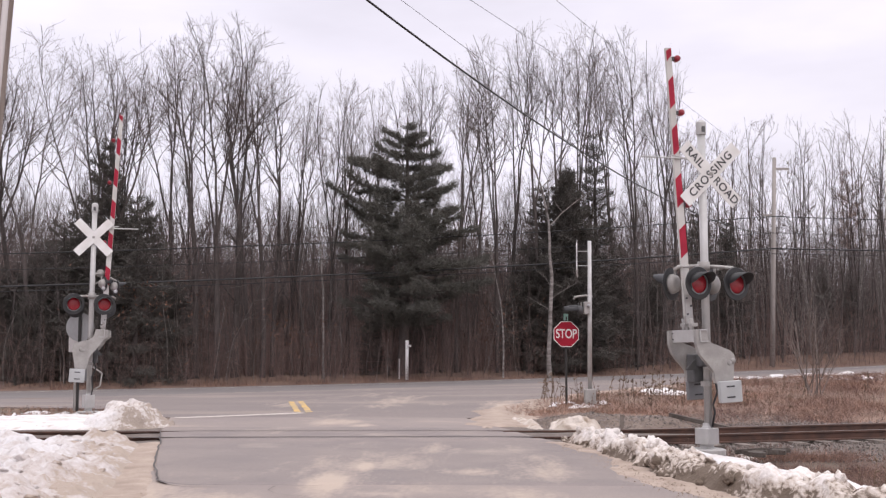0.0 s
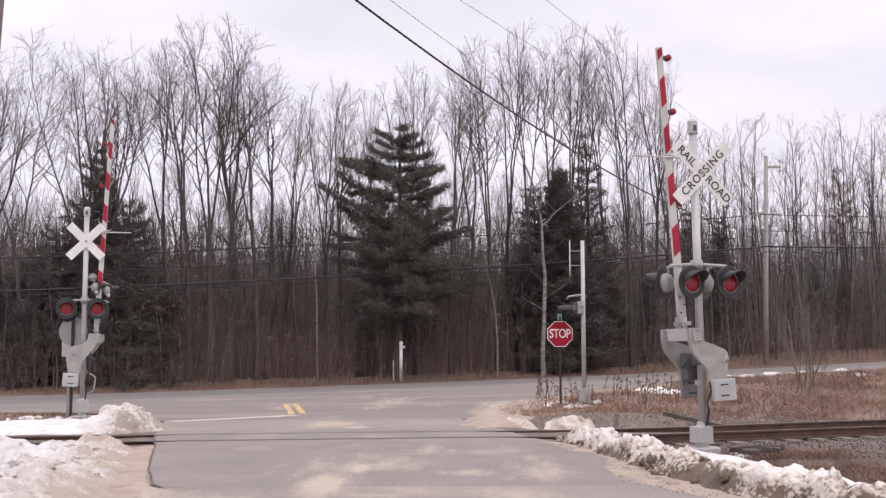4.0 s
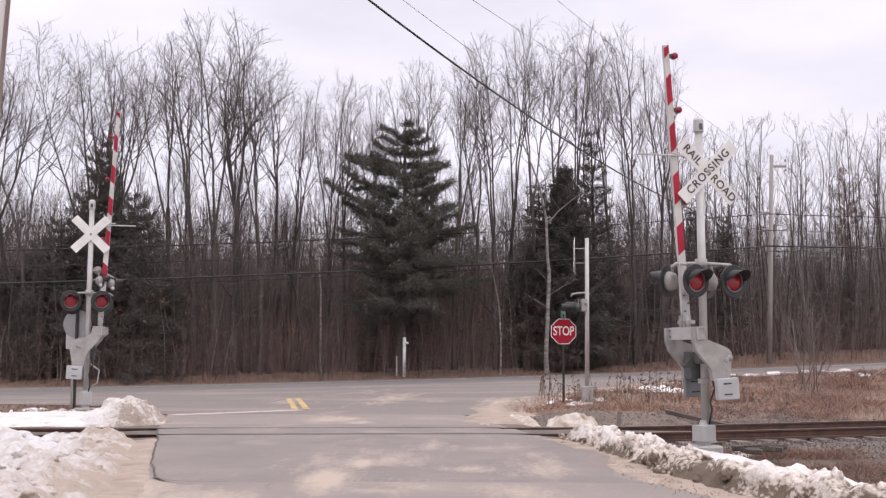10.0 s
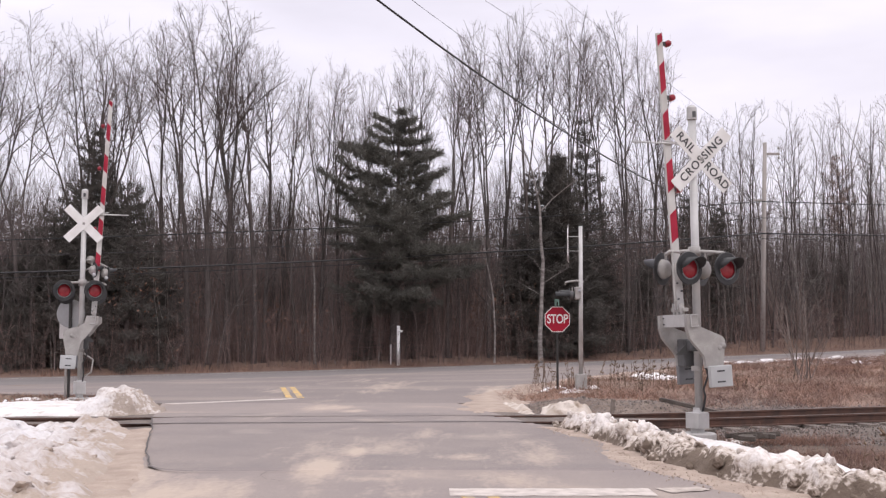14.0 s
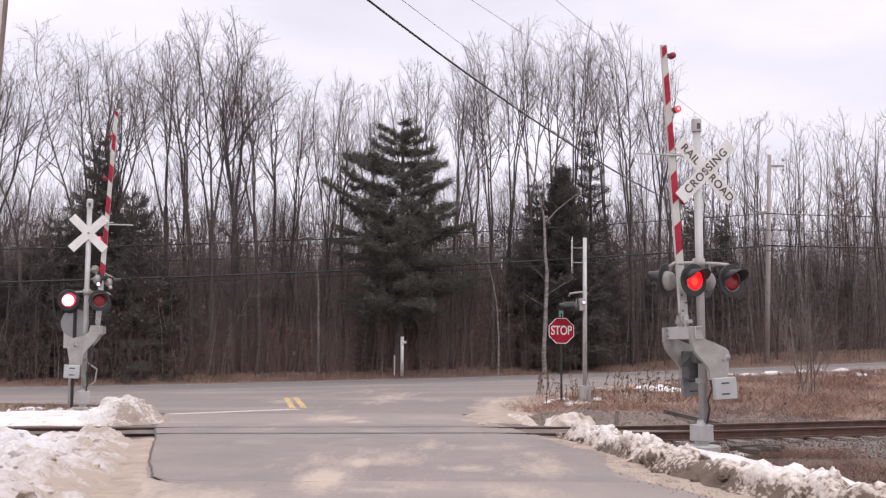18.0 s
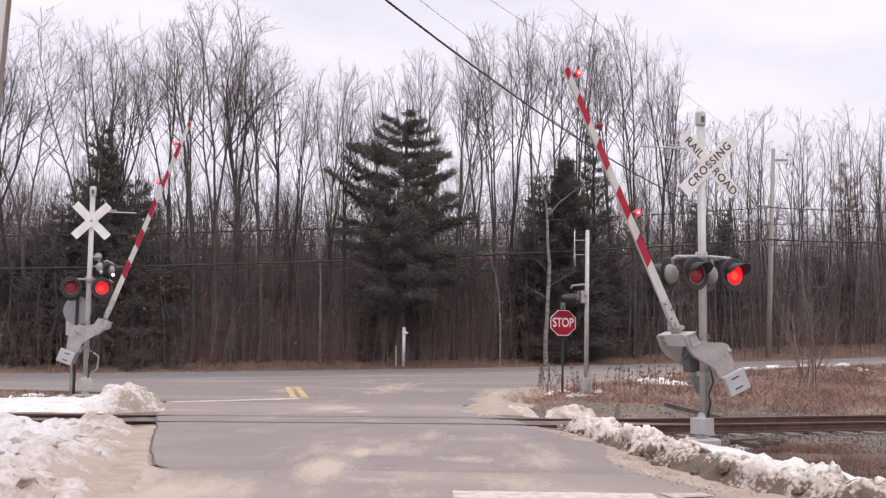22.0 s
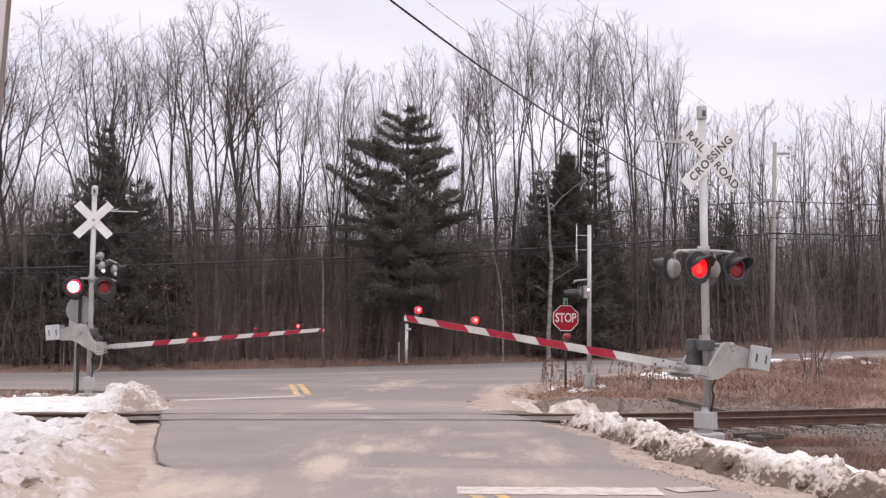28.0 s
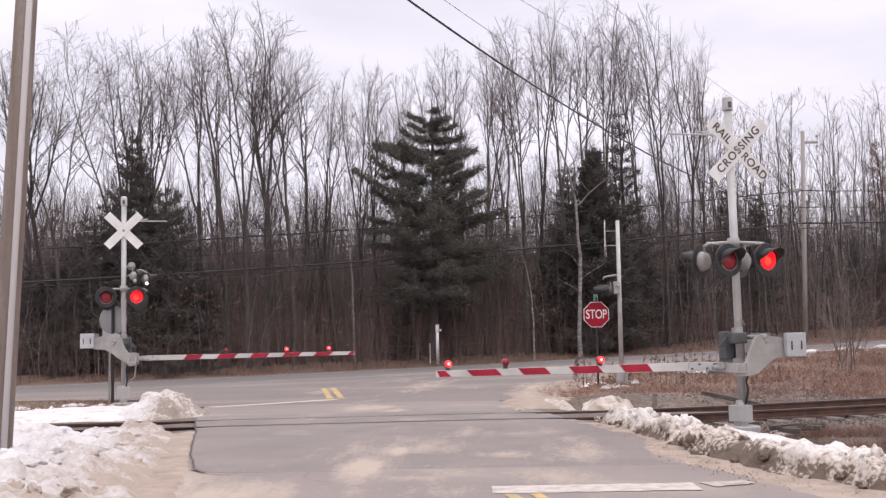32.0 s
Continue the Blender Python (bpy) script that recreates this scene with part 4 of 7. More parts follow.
def signal(name, x, y, side, px, pz, casting, weight, turn, reach, bands, lamps, lettered, label):
    """A mast with crossbuck, flashers both ways and a gate."""
    zb = height(x, y)
    top = thing(name, pose(x, y, zb, 0, 0, ROAD_TURN), label, "crossing signal", "crossing signals")
    part("foundation_plate", Shape().lathe([(-0.10, 0.30), (0.015, 0.30), (0.03, 0.27)], (0, 0, 0), "z", 24), CONCRETE, top, "round concrete foundation")
    part("mast_base", Shape().box(-0.17, 0.17, -0.17, 0.17, 0.10, 0.36, 0.012).box(-0.10, 0.10, -0.10, 0.10, 0.02, 0.11).lathe([(0.35, 0.11), (0.40, 0.085), (0.44, 0.08)], (0, 0, 0), "z", 16), ALU, top, "cast aluminium mast base", at=pose(0, 0, 0, 0, 0, 24) @ Matrix.Diagonal((0.80, 0.80, 1, 1) if lettered else (0.74, 0.74, 1.25, 1)))
    part("mast", Shape().tube([(0.035 if lettered else 0.0, 0, 0.36), (0, 0, 5.36)], 0.066, 20), ALU, top, "silver painted steel mast", True)
    part("mast_cap", Shape().lathe([(5.22, 0.072), (5.23, 0.085), (5.43, 0.085), (5.47, 0.05)], (0, 0, 0), "z", 20), ALU, top, "silver mast cap")
    part("cap_slot", Shape().box(-0.03, 0.03, -0.089, -0.08, 5.26, 5.36), DARK_BOX, top)
    crossbuck(top, 0.11 if lettered else 0.0, -0.10, 4.55, lettered)
    # thin outrigger rod by the crossbuck
    part("outrigger", Shape().tube([(0, -0.07, 4.70), (side * 0.35, -0.07, 4.80), (side * 1.12, -0.07, 4.80)], 0.016, 8).tube([(side * 0.62, -0.07, 4.86), (side * 0.30, -0.07, 4.80)], 0.012, 6), ALU, top, "thin white outrigger rod", True)
    # lamp crossarm
    part("crossarm", Shape().tube([(-0.52, 0.02, 2.94), (-0.45, 0.0, 3.0), (0.0, 0.0, 3.02), (0.52, 0.0, 3.0), (0.60, 0.0, 2.95)], 0.03, 10).lathe([(2.93, 0.10), (3.09, 0.10)], (0, 0, 0), "z", 16), GALV, top, "grey tubular lamp crossarm", True)
    front = []
    for k in (-1, 1):
        fl = flasher(top, k * 0.335 + 0.085 if lettered else k * 0.38 - 0.04, -0.30, 2.71 if lettered else 2.79, -1, 15)
        fl.matrix_basis = fl.matrix_basis @ Matrix.Diagonal((1.07, 1, 1.07, 1))
        front.append(fl)
        flasher(top, (k * 0.36 - 0.08) if lettered else k * 0.40 - 0.04, 0.30, 2.73, 1, 35).scale = (1.08, 1.0, 1.08)
        part("arm_link", Shape().tube([(k * 0.38, -0.26, 2.97), (k * 0.38, 0.0, 3.0), (k * 0.38, 0.26, 2.98)], 0.02, 8), GALV, top)
    # gate mechanism on the mast
    # the housing's dark colour stands for the shade inside the mechanism
    part("mechanism_housing", Shape().box(-0.17, 0.17, 0.09, 0.36, pz - 0.36, pz + 0.10, 0.025).box(-0.13, 0.13, -0.10, 0.09, pz - 0.10, pz + 0.08, 0.02), DARK_BOX, top, "gate mechanism housing clamped to the mast, coloured dark for its inner shade")
    part("brace", Shape().prism([(side * 0.03, pz + 0.14), (side * 0.05, pz - 0.16), (side * 0.32, pz - 0.16)], 0.075, 0.095), DARK_BOX, top, "dark triangular brace plate")
    part("hasp", Shape().tube([(side * 0.06, -0.05, pz + 0.20), (side * -0.05, -0.07, pz + 0.30), (side * -0.12, -0.05, pz + 0.20)], 0.012, 6), GALV, top)
    part("mast_clamp", Shape().lathe([(pz - 0.42, 0.085), (pz - 0.34, 0.085)], (0, 0, 0), "z", 18), GALV, top, "steel mast clamp")
    part("mast_clamp", Shape().lathe([(pz + 0.05, 0.09), (pz + 0.16, 0.09)], (0, 0, 0), "z", 18), GALV, top, "steel mast clamp")
    part("cable", Shape().tube([(0.10, -0.08, pz - 0.25), (0.16, -0.09, pz - 0.5), (0.07, -0.10, pz - 0.72), (0.10, -0.10, 0.62), (0.06, -0.08, 0.38)], 0.018, 8), CABLE, top, "black flexible cable", True)
    if not lettered:
        part("conduit", Shape().tube([(side * 0.08, -0.08, pz - 0.45), (side * 0.32, -0.08, pz - 0.62), (side * 0.28, -0.08, pz - 0.95), (side * 0.09, -0.07, pz - 1.06)], 0.022, 8), GALV, top, "grey looped conduit", True)
    arm, lights = gate(top, side, px, pz, reach, bands, lamps, casting, weight, turn)
    return top, front, arm, lights, turn


near_sig = signal("crossing_signal", 4.15, 17.8, -1, 0.20, 1.46, CASTING_NEAR, (0.48, -0.13), 1.0, 5.25, [(5.07, 5.25), (4.26, 4.73), (3.47, 3.91), (2.60, 3.08), (1.76, 2.23)], (5.07, 4.15, 2.60), True,
                  "silver railway crossing signal with lettered white crossbuck, flashers and gate")
far_sig = signal("crossing_signal", -9.46, 28.0, 1, -0.18, 1.63, CASTING_FAR, (0.67, 0.03), 0.0, 6.27, [(6.12, 6.27), (5.19, 5.61), (4.34, 4.78), (3.49, 3.93), (2.61, 3.07), (1.75, 2.17)], (5.56, 4.42, 2.82), False,
                 "silver railway crossing signal with plain white crossbuck, flashers and gate")
near_bulbs = [bulb(fl, False) for fl in near_sig[1]]
far_bulbs = [bulb(far_sig[1][0], True), bulb(far_sig[1][1], False)]
part("core", Shape().lathe([(-0.017, 0.138), (-0.021, 0.126), (-0.022, 0.02)], (-0.01, 0, -0.01), n=20), LIT_HOT, far_bulbs[0], "white-hot glowing core", True)
for b in near_bulbs + far_bulbs[1:]:
    core = part("core", Shape().lathe([(-0.017, 0.068), (-0.021, 0.058), (-0.022, 0.02)], (-0.02, 0, -0.02), n=20), LIT_ORANGE, b, "orange glowing core", True)

# third mast beside the junction, its crossbuck seen edge on
m3 = thing("signal_mast", pose(3.91, 31.0, height(3.91, 31.0)), "thin silver signal mast with an edge-on crossbuck and side flasher", "crossing signal")
part("mast", Shape().tube([(0, 0, 0.3), (0.03, 0, 4.68)], [0.066, 0.056], 16), ALU, m3, "silver mast", True)
part("mast_base", Shape().box(-0.16, 0.16, -0.14, 0.14, 0, 0.42, 0.015), GALV, m3, "weathered grey mast base")
for k in (-1, 1):
    part("crossbuck_blade", Shape().box(-0.006, 0.006, -0.61, 0.61, -0.115, 0.115, 0.002), SIGN_WHITE, m3, "white crossbuck blade edge on", at=pose(-0.34 - 0.012 * k, 0, 4.16, 45 * k, 0, -7.2))
for zz in (3.96, 4.38):
    part("bracket", Shape().tube([(0, 0, zz), (-0.34, 0, zz)], 0.010, 6), ALU, m3)
part("crossarm", Shape().tube([(0.10, 0, 3.06), (-0.1, 0, 3.10), (-0.40, 0.0, 3.06), (-0.44, 0, 2.98)], 0.03, 8), GALV, m3, "grey lamp arm", True)
fl = flasher(m3, -0.52, 0.0, 2.78, -1)
fl.matrix_basis = pose(-0.30, 0.0, 2.68, 0, 0, -98) @ Matrix.Diagonal((0.85, 1, 0.85, 1))
hv, hf = [], []
for k in range(13):
    a = radians(-10 + 200 * k / 12)
    for u, r_in in ((-0.30, 0.145), (-0.30, 0.152), (-0.72, 0.118), (-0.72, 0.125)):
        hv.append((u, r_in * math.cos(a), 2.68 + r_in * math.sin(a) * 0.8))
for k in range(12):
    q, w = 4 * k, 4 * k + 4
    hf += [(q, q + 2, w + 2, w), (q + 1, w + 1, w + 3, q + 3), (q + 2, q + 3, w + 3, w + 2)]
part("long_hood", Shape().add(hv, hf), BLACK, m3, "long black lamp hood", True)
part("lamp_box", Shape().box(-0.16, 0.02, -0.12, 0.12, 2.56, 2.92, 0.03), GALV, m3, "grey lamp housing")
part("marker_lamp", Shape().lathe([(0, 0.05), (-0.05, 0.045)], (-0.03, -0.12, 2.80), n=12), CLEAR_LENS, m3, "small clear side lamp", True)
side_bulb = part("bulb", Shape().lathe([(0.0, 0.04), (-0.006, 0.036), (-0.01, 0.01)], (0, 0, 0), n=12), LIT_SIDE, m3, "glowing white side lamp", True, pose(-0.03, -0.10, 2.80))

# stop sign
st = thing("stop_sign", pose(3.28, 31.4, height(3.28, 31.4), 0, 0, 4), "red octagonal stop sign on a dark steel post", "stop sign")
part("post", Shape().box(-0.03, 0.03, -0.02, 0.02, -0.1, 2.50).box(-0.012, 0.012, -0.035, -0.02, -0.1, 2.50), POST_DARK, st, "dark steel U-post")
octo = lambda r: [(r * math.cos(radians(22.5 + 45 * k)), r * math.sin(radians(22.5 + 45 * k))) for k in range(8)]
R8 = 0.37 / math.cos(radians(22.5))
face = part("sign_face", Shape().prism(octo(R8), -0.003, 0.003), SIGN_WHITE, st, "white-edged octagonal plate", at=pose(0, -0.045, 1.99))
part("red_field", Shape().prism(octo(R8 * 0.945), -0.006, -0.003), SIGN_RED, face, "red octagon field")
text_part(lettering("STOP", 0.37, SIGN_WHITE, 0.002, 0.95), face, pose(0, -0.009, 0, 0, 0, 0) @ Matrix.Diagonal((0.72, 1, 1, 1)), "white letters STOP")
ss = part("street_sign", Shape().box(-0.006, 0.006, -0.30, 0.30, -0.10, 0.10), SIGN_GREEN, st, "green street name blade seen at a slant", at=pose(0, 0.0, 2.48, 0, 0, -22))
part("sign_bar", Shape().box(-0.010, -0.006, -0.22, 0.22, -0.03, 0.03), SIGN_WHITE, ss, "plain white lettering bar")

# round sign on a dark post, seen from behind
rs = thing("round_sign", pose(-9.96, 28.6, height(-9.96, 28.6)), "back of a round railway warning sign on a dark post", "road sign")
part("post", Shape().box(-0.035, 0.035, -0.02, 0.02, -0.1, 2.62), POST_DARK, rs, "dark steel post")
part("sign_disc", Shape().lathe([(0.03, 0.38), (0.036, 0.38)], (0, 0, 2.22), n=40), SIGN_BACK, rs, "bare grey back of a round sign")
part("cross_strap", Shape().box(-0.3, 0.3, 0.020, 0.03, 2.20, 2.25), SIGN_BACK, rs)
jb = thing("relay_box", pose(-10.22, 29.1, height(-10.22, 29.1)), "small pale grey relay box on a post behind the signal", "relay box")
part("body", Shape().box(-0.16, 0.16, -0.12, 0.12, 1.56, 2.04, 0.012), CONDUIT, jb)
part("post", Shape().tube([(0, 0, -0.1), (0, 0, 1.58)], 0.03, 8), GALV, jb)
part("lid_seam", Shape().box(-0.165, 0.165, -0.125, 0.125, 1.95, 1.965), GALV, jb)
# pair of side flashers and the bell high on the far signal, for the road that joins from the side
side_bulbs = []
part("side_arm", Shape().tube([(0.0, 0.0, 3.30), (0.22, 0.0, 3.42), (0.42, 0.0, 3.52), (0.66, 0.0, 3.40)], 0.022, 8), GALV, far_sig[0], "bent grey lamp bracket", True)
for u, v, z in ((0.28, 0.0, 3.34), (0.58, 0.06, 3.27)):
    fl = flasher(far_sig[0], u, v, z, 1)
    fl.matrix_basis = pose(u, v, z, 0, 0, 118) @ Matrix.Diagonal((0.80, 0.9, 0.80, 1))
    lamp = part("marker_lamp", Shape().lathe([(0, 0.05), (-0.04, 0.045)], (u + 0.02, v - 0.20, z - 0.13), n=12), CLEAR_LENS, far_sig[0], "small clear side lamp", True)
    side_bulbs.append((part("bulb", Shape().lathe([(0.0, 0.042), (-0.006, 0.036), (-0.01, 0.01)], (0, 0, 0), n=12), LIT_SIDE, far_sig[0], "glowing white side lamp", True), (u + 0.02, v - 0.20, z - 0.13)))
part("bell", Shape().lathe([(0, 0.11), (0.05, 0.10), (0.09, 0.04)], (0.18, 0.10, 3.62), "y", 20), GALV, far_sig[0], "round grey crossing bell", True)
part("bell_bracket", Shape().tube([(0.05, 0.02, 3.60), (0.18, 0.12, 3.62)], 0.02, 8), GALV, far_sig[0])

# white marker posts beyond the main road
wp = thing("marker_post", pose(-2.33, 54.2, ground_z(-2.33, 54.2) - 0.07), "white gate-tip rest post at the road edge", "post")
part("shaft", Shape().tube([(0, 0, 0), (0, 0, 2.05)], 0.085, 14), POST_WHITE, wp, "white round post", True)
part("collar", Shape().tube([(0.0, -0.05, 1.78), (0.21, -0.05, 1.76)], 0.06, 10), POST_WHITE, wp, "short white side arm", True)
sp = thing("marker_stake", pose(-2.72, 54.4, ground_z(-2.72, 54.4)), "thin pale wooden stake beside a white post", "stake")
part("shaft", Shape().box(-0.035, 0.035, -0.02, 0.02, -0.1, 1.0), CONDUIT, sp)
mk = thing("marker_stub", pose(3.6, 23.25, height(3.6, 23.25) + 0.02, 0, 6, 10), "short weathered wooden stub post beside the track", "stake")
part("shaft", Shape().box(-0.045, 0.045, -0.03, 0.03, -0.1, 0.24, 0.01), TIE, mk)

# ---- utility poles and wires ----
def pole(x, y, h, r, lean, label, mat):
    p = thing("utility_pole", pose(x, y, ground_z(x, y)), label, "utility pole", "utility poles")
    part("shaft", Shape().tube([(0, 0, -0.3), (lean * 0.5, 0, h * 0.5), (lean, 0, h)], [r, r * 0.88, r * 0.72], 18), mat, p, "round wooden pole", True)
    return p


np_ = pole(-6.68, 14.6, 14.2, 0.165, 0.74, "tall weathered wooden utility pole with pale conduit strip", POLE_WOOD)
part("conduit", Shape().tube([(0.12, -0.13, -0.2), (0.37, -0.13, 5.0), (0.63, -0.12, 10.5)], 0.045, 8), CONDUIT, np_, "pale grey cable guard", True)
part("crossarm", Shape().box(-0.06, 0.06, -1.1, 1.1, 10.55, 10.67, 0.01), POLE_WOOD, np_, at=pose(0.54, 0, 0, 0, 0, 20))
fp = pole(18.12, 61.5, 12.0, 0.148, 0.42, "grey wooden utility pole at the road edge", POLE_GREY)
part("crossarm", Shape().box(0.3, 1.25, -0.05, 0.05, 11.28, 11.40), POLE_GREY, fp)
for zz in (11.05, 11.62):
    part("insulator", Shape().lathe([(zz, 0.05), (zz + 0.05, 0.08), (zz + 0.15, 0.04)], (1.2, 0, 0), "z", 8), GALV, fp)
part("transformer_bracket", Shape().box(-0.35, 0.35, -0.04, 0.04, 8.6, 8.7), POLE_GREY, fp)


def wire(name, a, b, sag, r, label):
    pts = []
    a, b = Vector(a), Vector(b)
    for i in range(25):
        t = i / 24
        p = a.lerp(b, t)
        p.z -= sag * 4 * t * (1 - t)
        pts.append(p)
    w = thing(name, pose(0, 0, 0), label, "cable", "overhead wires")
    part("strand", Shape().tube(pts, r, 6), CABLE, w, "", True)
    return w


wire("service_cable", (-6.5, 14.6, 10.8), (18.2, 61.4, 8.3), 1.6, 0.026, "thick black service cable between two poles")
wire("overhead_wire", (-6.5, 14.4, 11.1), (18.2, 61.3, 8.9), 1.3, 0.006, "thin overhead wire between two poles")
wire("overhead_wire", (-6.3, 14.3, 10.9), (18.3, 61.3, 11.4), 0.45, 0.006, "thin overhead wire between two poles")
wire("overhead_wire", (-6.0, 14.9, 13.2), (18.3, 61.4, 12.2), 0.4, 0.006, "thin overhead wire between two poles")
for z0, z1, r in ((5.2, 9.35, 0.026), (4.55, 8.4, 0.016), (3.85, 7.5, 0.038), (3.65, 7.2, 0.018)):
    wire("overhead_wire", (-33, 43.5, z0), (18.2, 61.3, z1), 0.45, r, "dark wire strung along the main road")
    wire("overhead_wire", (18.2, 61.3, z1), (62, 77.0, z1 + 1.9), 0.3, r, "dark wire strung along the main road")


# ---- trees ----
class Twigs:
    """Tapered tubes gathered as arrays."""

    def __init__(self):
        self.v, self.f, self.n = [], [], 0

    def tube(self, pts, radii, sides):
        pts = np.asarray(pts, float)
        d = np.gradient(pts, axis=0)
        d /= np.linalg.norm(d, axis=1)[:, None] + 1e-9
        ref = np.where(np.abs(d[:, 2:3]) > 0.9, np.array([[1.0, 0, 0]]), np.array([[0, 0, 1.0]]))
        s = np.cross(d, ref)
        s /= np.linalg.norm(s, axis=1)[:, None] + 1e-9
        u = np.cross(d, s)
        a = 2 * np.pi * np.arange(sides) / sides
        ring = pts[:, None] + np.asarray(radii)[:, None, None] * (s[:, None] * np.cos(a)[None, :, None] + u[:, None] * np.sin(a)[None, :, None])
        self.v.append(ring.reshape(-1, 3))
        m = len(pts)
        i = np.arange(m - 1)[:, None] * sides
        k = np.arange(sides)[None]
        q = np.stack([i + k, i + (k + 1) % sides, i + sides + (k + 1) % sides, i + sides + k], -1).reshape(-1, 4) + self.n
        self.f.append(q)
        self.n += m * sides

    def mesh(self, name, mat, smooth_=True):
        return fast_mesh(name, np.concatenate(self.v), np.concatenate(self.f), mat, smooth_)


def path(r, start, way, length, segs, wander, lift):
    """A crooked line that bends upward by lift."""
    p, d, pts = np.array(start, float), np.array(way, float), [np.array(start, float)]
    for _ in range(segs):
        d = d + r.normal(0, wander, 3) + np.array([0, 0, lift])
        d /= np.linalg.norm(d)
        p = p + d * length / segs
        pts.append(p)
    return np.array(pts)


def bare_tree(seed, h, r0, fork=0.42, leaders=3, spread=0.20, open_angle=0.30, stems=1, density=1.0, twig=0.0075, depth=3, low=0.22):
    """A leafless broadleaf tree. A straight bole forks into rising leaders, and all boughs end on a rounded crown."""
    r = np.random.default_rng(seed)
    wood, crown = Twigs(), Twigs()
    mid, wide = h * 0.66, h * spread
    ahead = np.linspace(0, h * 0.75, 60)[:, None]

    def room(p, d):
        """How far from p along d the edge of the crown lies."""
        q = np.asarray(p) + ahead * np.asarray(d)
        z = q[:, 2] - mid
        z = np.where(z > 0, z / (h * 0.34), -z / (h * (0.66 - low)))
        out = np.hypot(q[:, 0], q[:, 1]) / wide
        inside = np.nonzero(out ** 2.3 + np.abs(z) ** 2.3 < 1)[0]
        return float(ahead[inside[-1], 0]) if len(inside) else 0.0

    def off(d, amount, up):
        s = np.cross(d, r.normal(0, 1, 3))
        s /= np.linalg.norm(s) + 1e-9
        w = d + s * amount + np.array([0, 0, up])
        return w / np.linalg.norm(w)

    def bough(p, d, length, rad, level):
        segs = (2, 4, 6, 9)[level]
        q = path(r, p, d, length, segs, (0.13, 0.12, 0.11, 0.075)[level], (0.03, 0.06, 0.07, 0.085)[level])
        end = max(twig * 0.45, rad * (0.5, 0.35, 0.3, 0.14)[level])
        (wood if level >= 2 else crown).tube(q, np.linspace(rad, end, segs + 1), 5 if level == 3 else 4 if level == 2 else 3)
        if level == 0:
            return
        count = max(2, int(length * (0, 2.7, 1.6, 1.05)[level] * density + r.uniform(0, 1.5)))
        for k in range(count):
            t = 0.28 + 0.70 * (k + r.uniform(0.1, 0.9)) / count
            i = min(segs - 1, int(t * segs))
            pp = q[i] + (q[i + 1] - q[i]) * (t * segs - i)
            dd = (q[i + 1] - q[i]) / (np.linalg.norm(q[i + 1] - q[i]) + 1e-9)
            way = off(dd, r.uniform(0.55, 1.0), (0.10, 0.12, 0.22, 0.25)[level])
            free = room(pp, way)
            ln = {3: r.uniform(0.5, 1.0) * h * 0.20 * (1.25 - 0.6 * t), 2: length * r.uniform(0.35, 0.7) * (1.2 - 0.6 * t), 1: r.uniform(0.35, 0.85)}[level]
            ln = min(ln, free * r.uniform(0.85, 1.05) + 0.12)
            if ln > 0.22:
                bough(pp, way, ln, max(twig, (rad + (end - rad) * t) * (0.70 if level > 1 else 0.58)), level - 1)

    for st in range(stems):
        a0 = 2 * np.pi * (st + r.uniform(-0.2, 0.2)) / stems
        tilt = r.uniform(0.05, 0.14) if stems > 1 else r.normal(0, 0.015)
        root = np.array([math.cos(a0), math.sin(a0), 0]) * (0.35 if stems > 1 else 0)
        top = h * fork * r.uniform(0.9, 1.1)
        base = path(r, root + np.array([0, 0, -0.2]), (math.cos(a0) * tilt, math.sin(a0) * tilt, 1), top, 9, 0.028, 0.02)
        rb = r0 * (1 if stems == 1 else r.uniform(0.62, 0.8))
        rad = np.linspace(rb, rb * 0.78, 10) * (1 + 0.45 * np.exp(-np.linspace(0, 9, 10) * 1.6))
        wood.tube(base, rad, 8)
        for k in range(int(6 * density)):
            i = int(r.integers(4, 10))
            way = off(np.array([0, 0, 1.0]), r.uniform(0.7, 1.2), 0.1)
            bough(base[i], way, min(h * r.uniform(0.07, 0.15), room(base[i], way) * 0.95 + 0.3), rb * r.uniform(0.16, 0.28), min(2, depth))
        n = leaders if stems == 1 else max(1, leaders - 1)
        for k in range(n):
            a = a0 + 2 * np.pi * (k + r.uniform(-0.25, 0.25)) / n
            w = open_angle * r.uniform(0.55, 1.15) * (0.25 if n == 1 or (k == 0 and n > 2) else 1.0)
            d = np.array([math.cos(a) * w, math.sin(a) * w, 1.0])
            d /= np.linalg.norm(d)
            bough(base[-1 - (k % 2)], d, room(base[-1], d) * r.uniform(0.96, 1.03), rb * (0.78 if n == 1 else r.uniform(0.42, 0.60)), depth)
    return wood, crown


def make_tree(name, meshes, m, label, group="bare trees"):
    t = thing(name, m, label, "tree", group)
    for nm, me in meshes:
        o = new(nm, me)
        o.parent = t
    return t


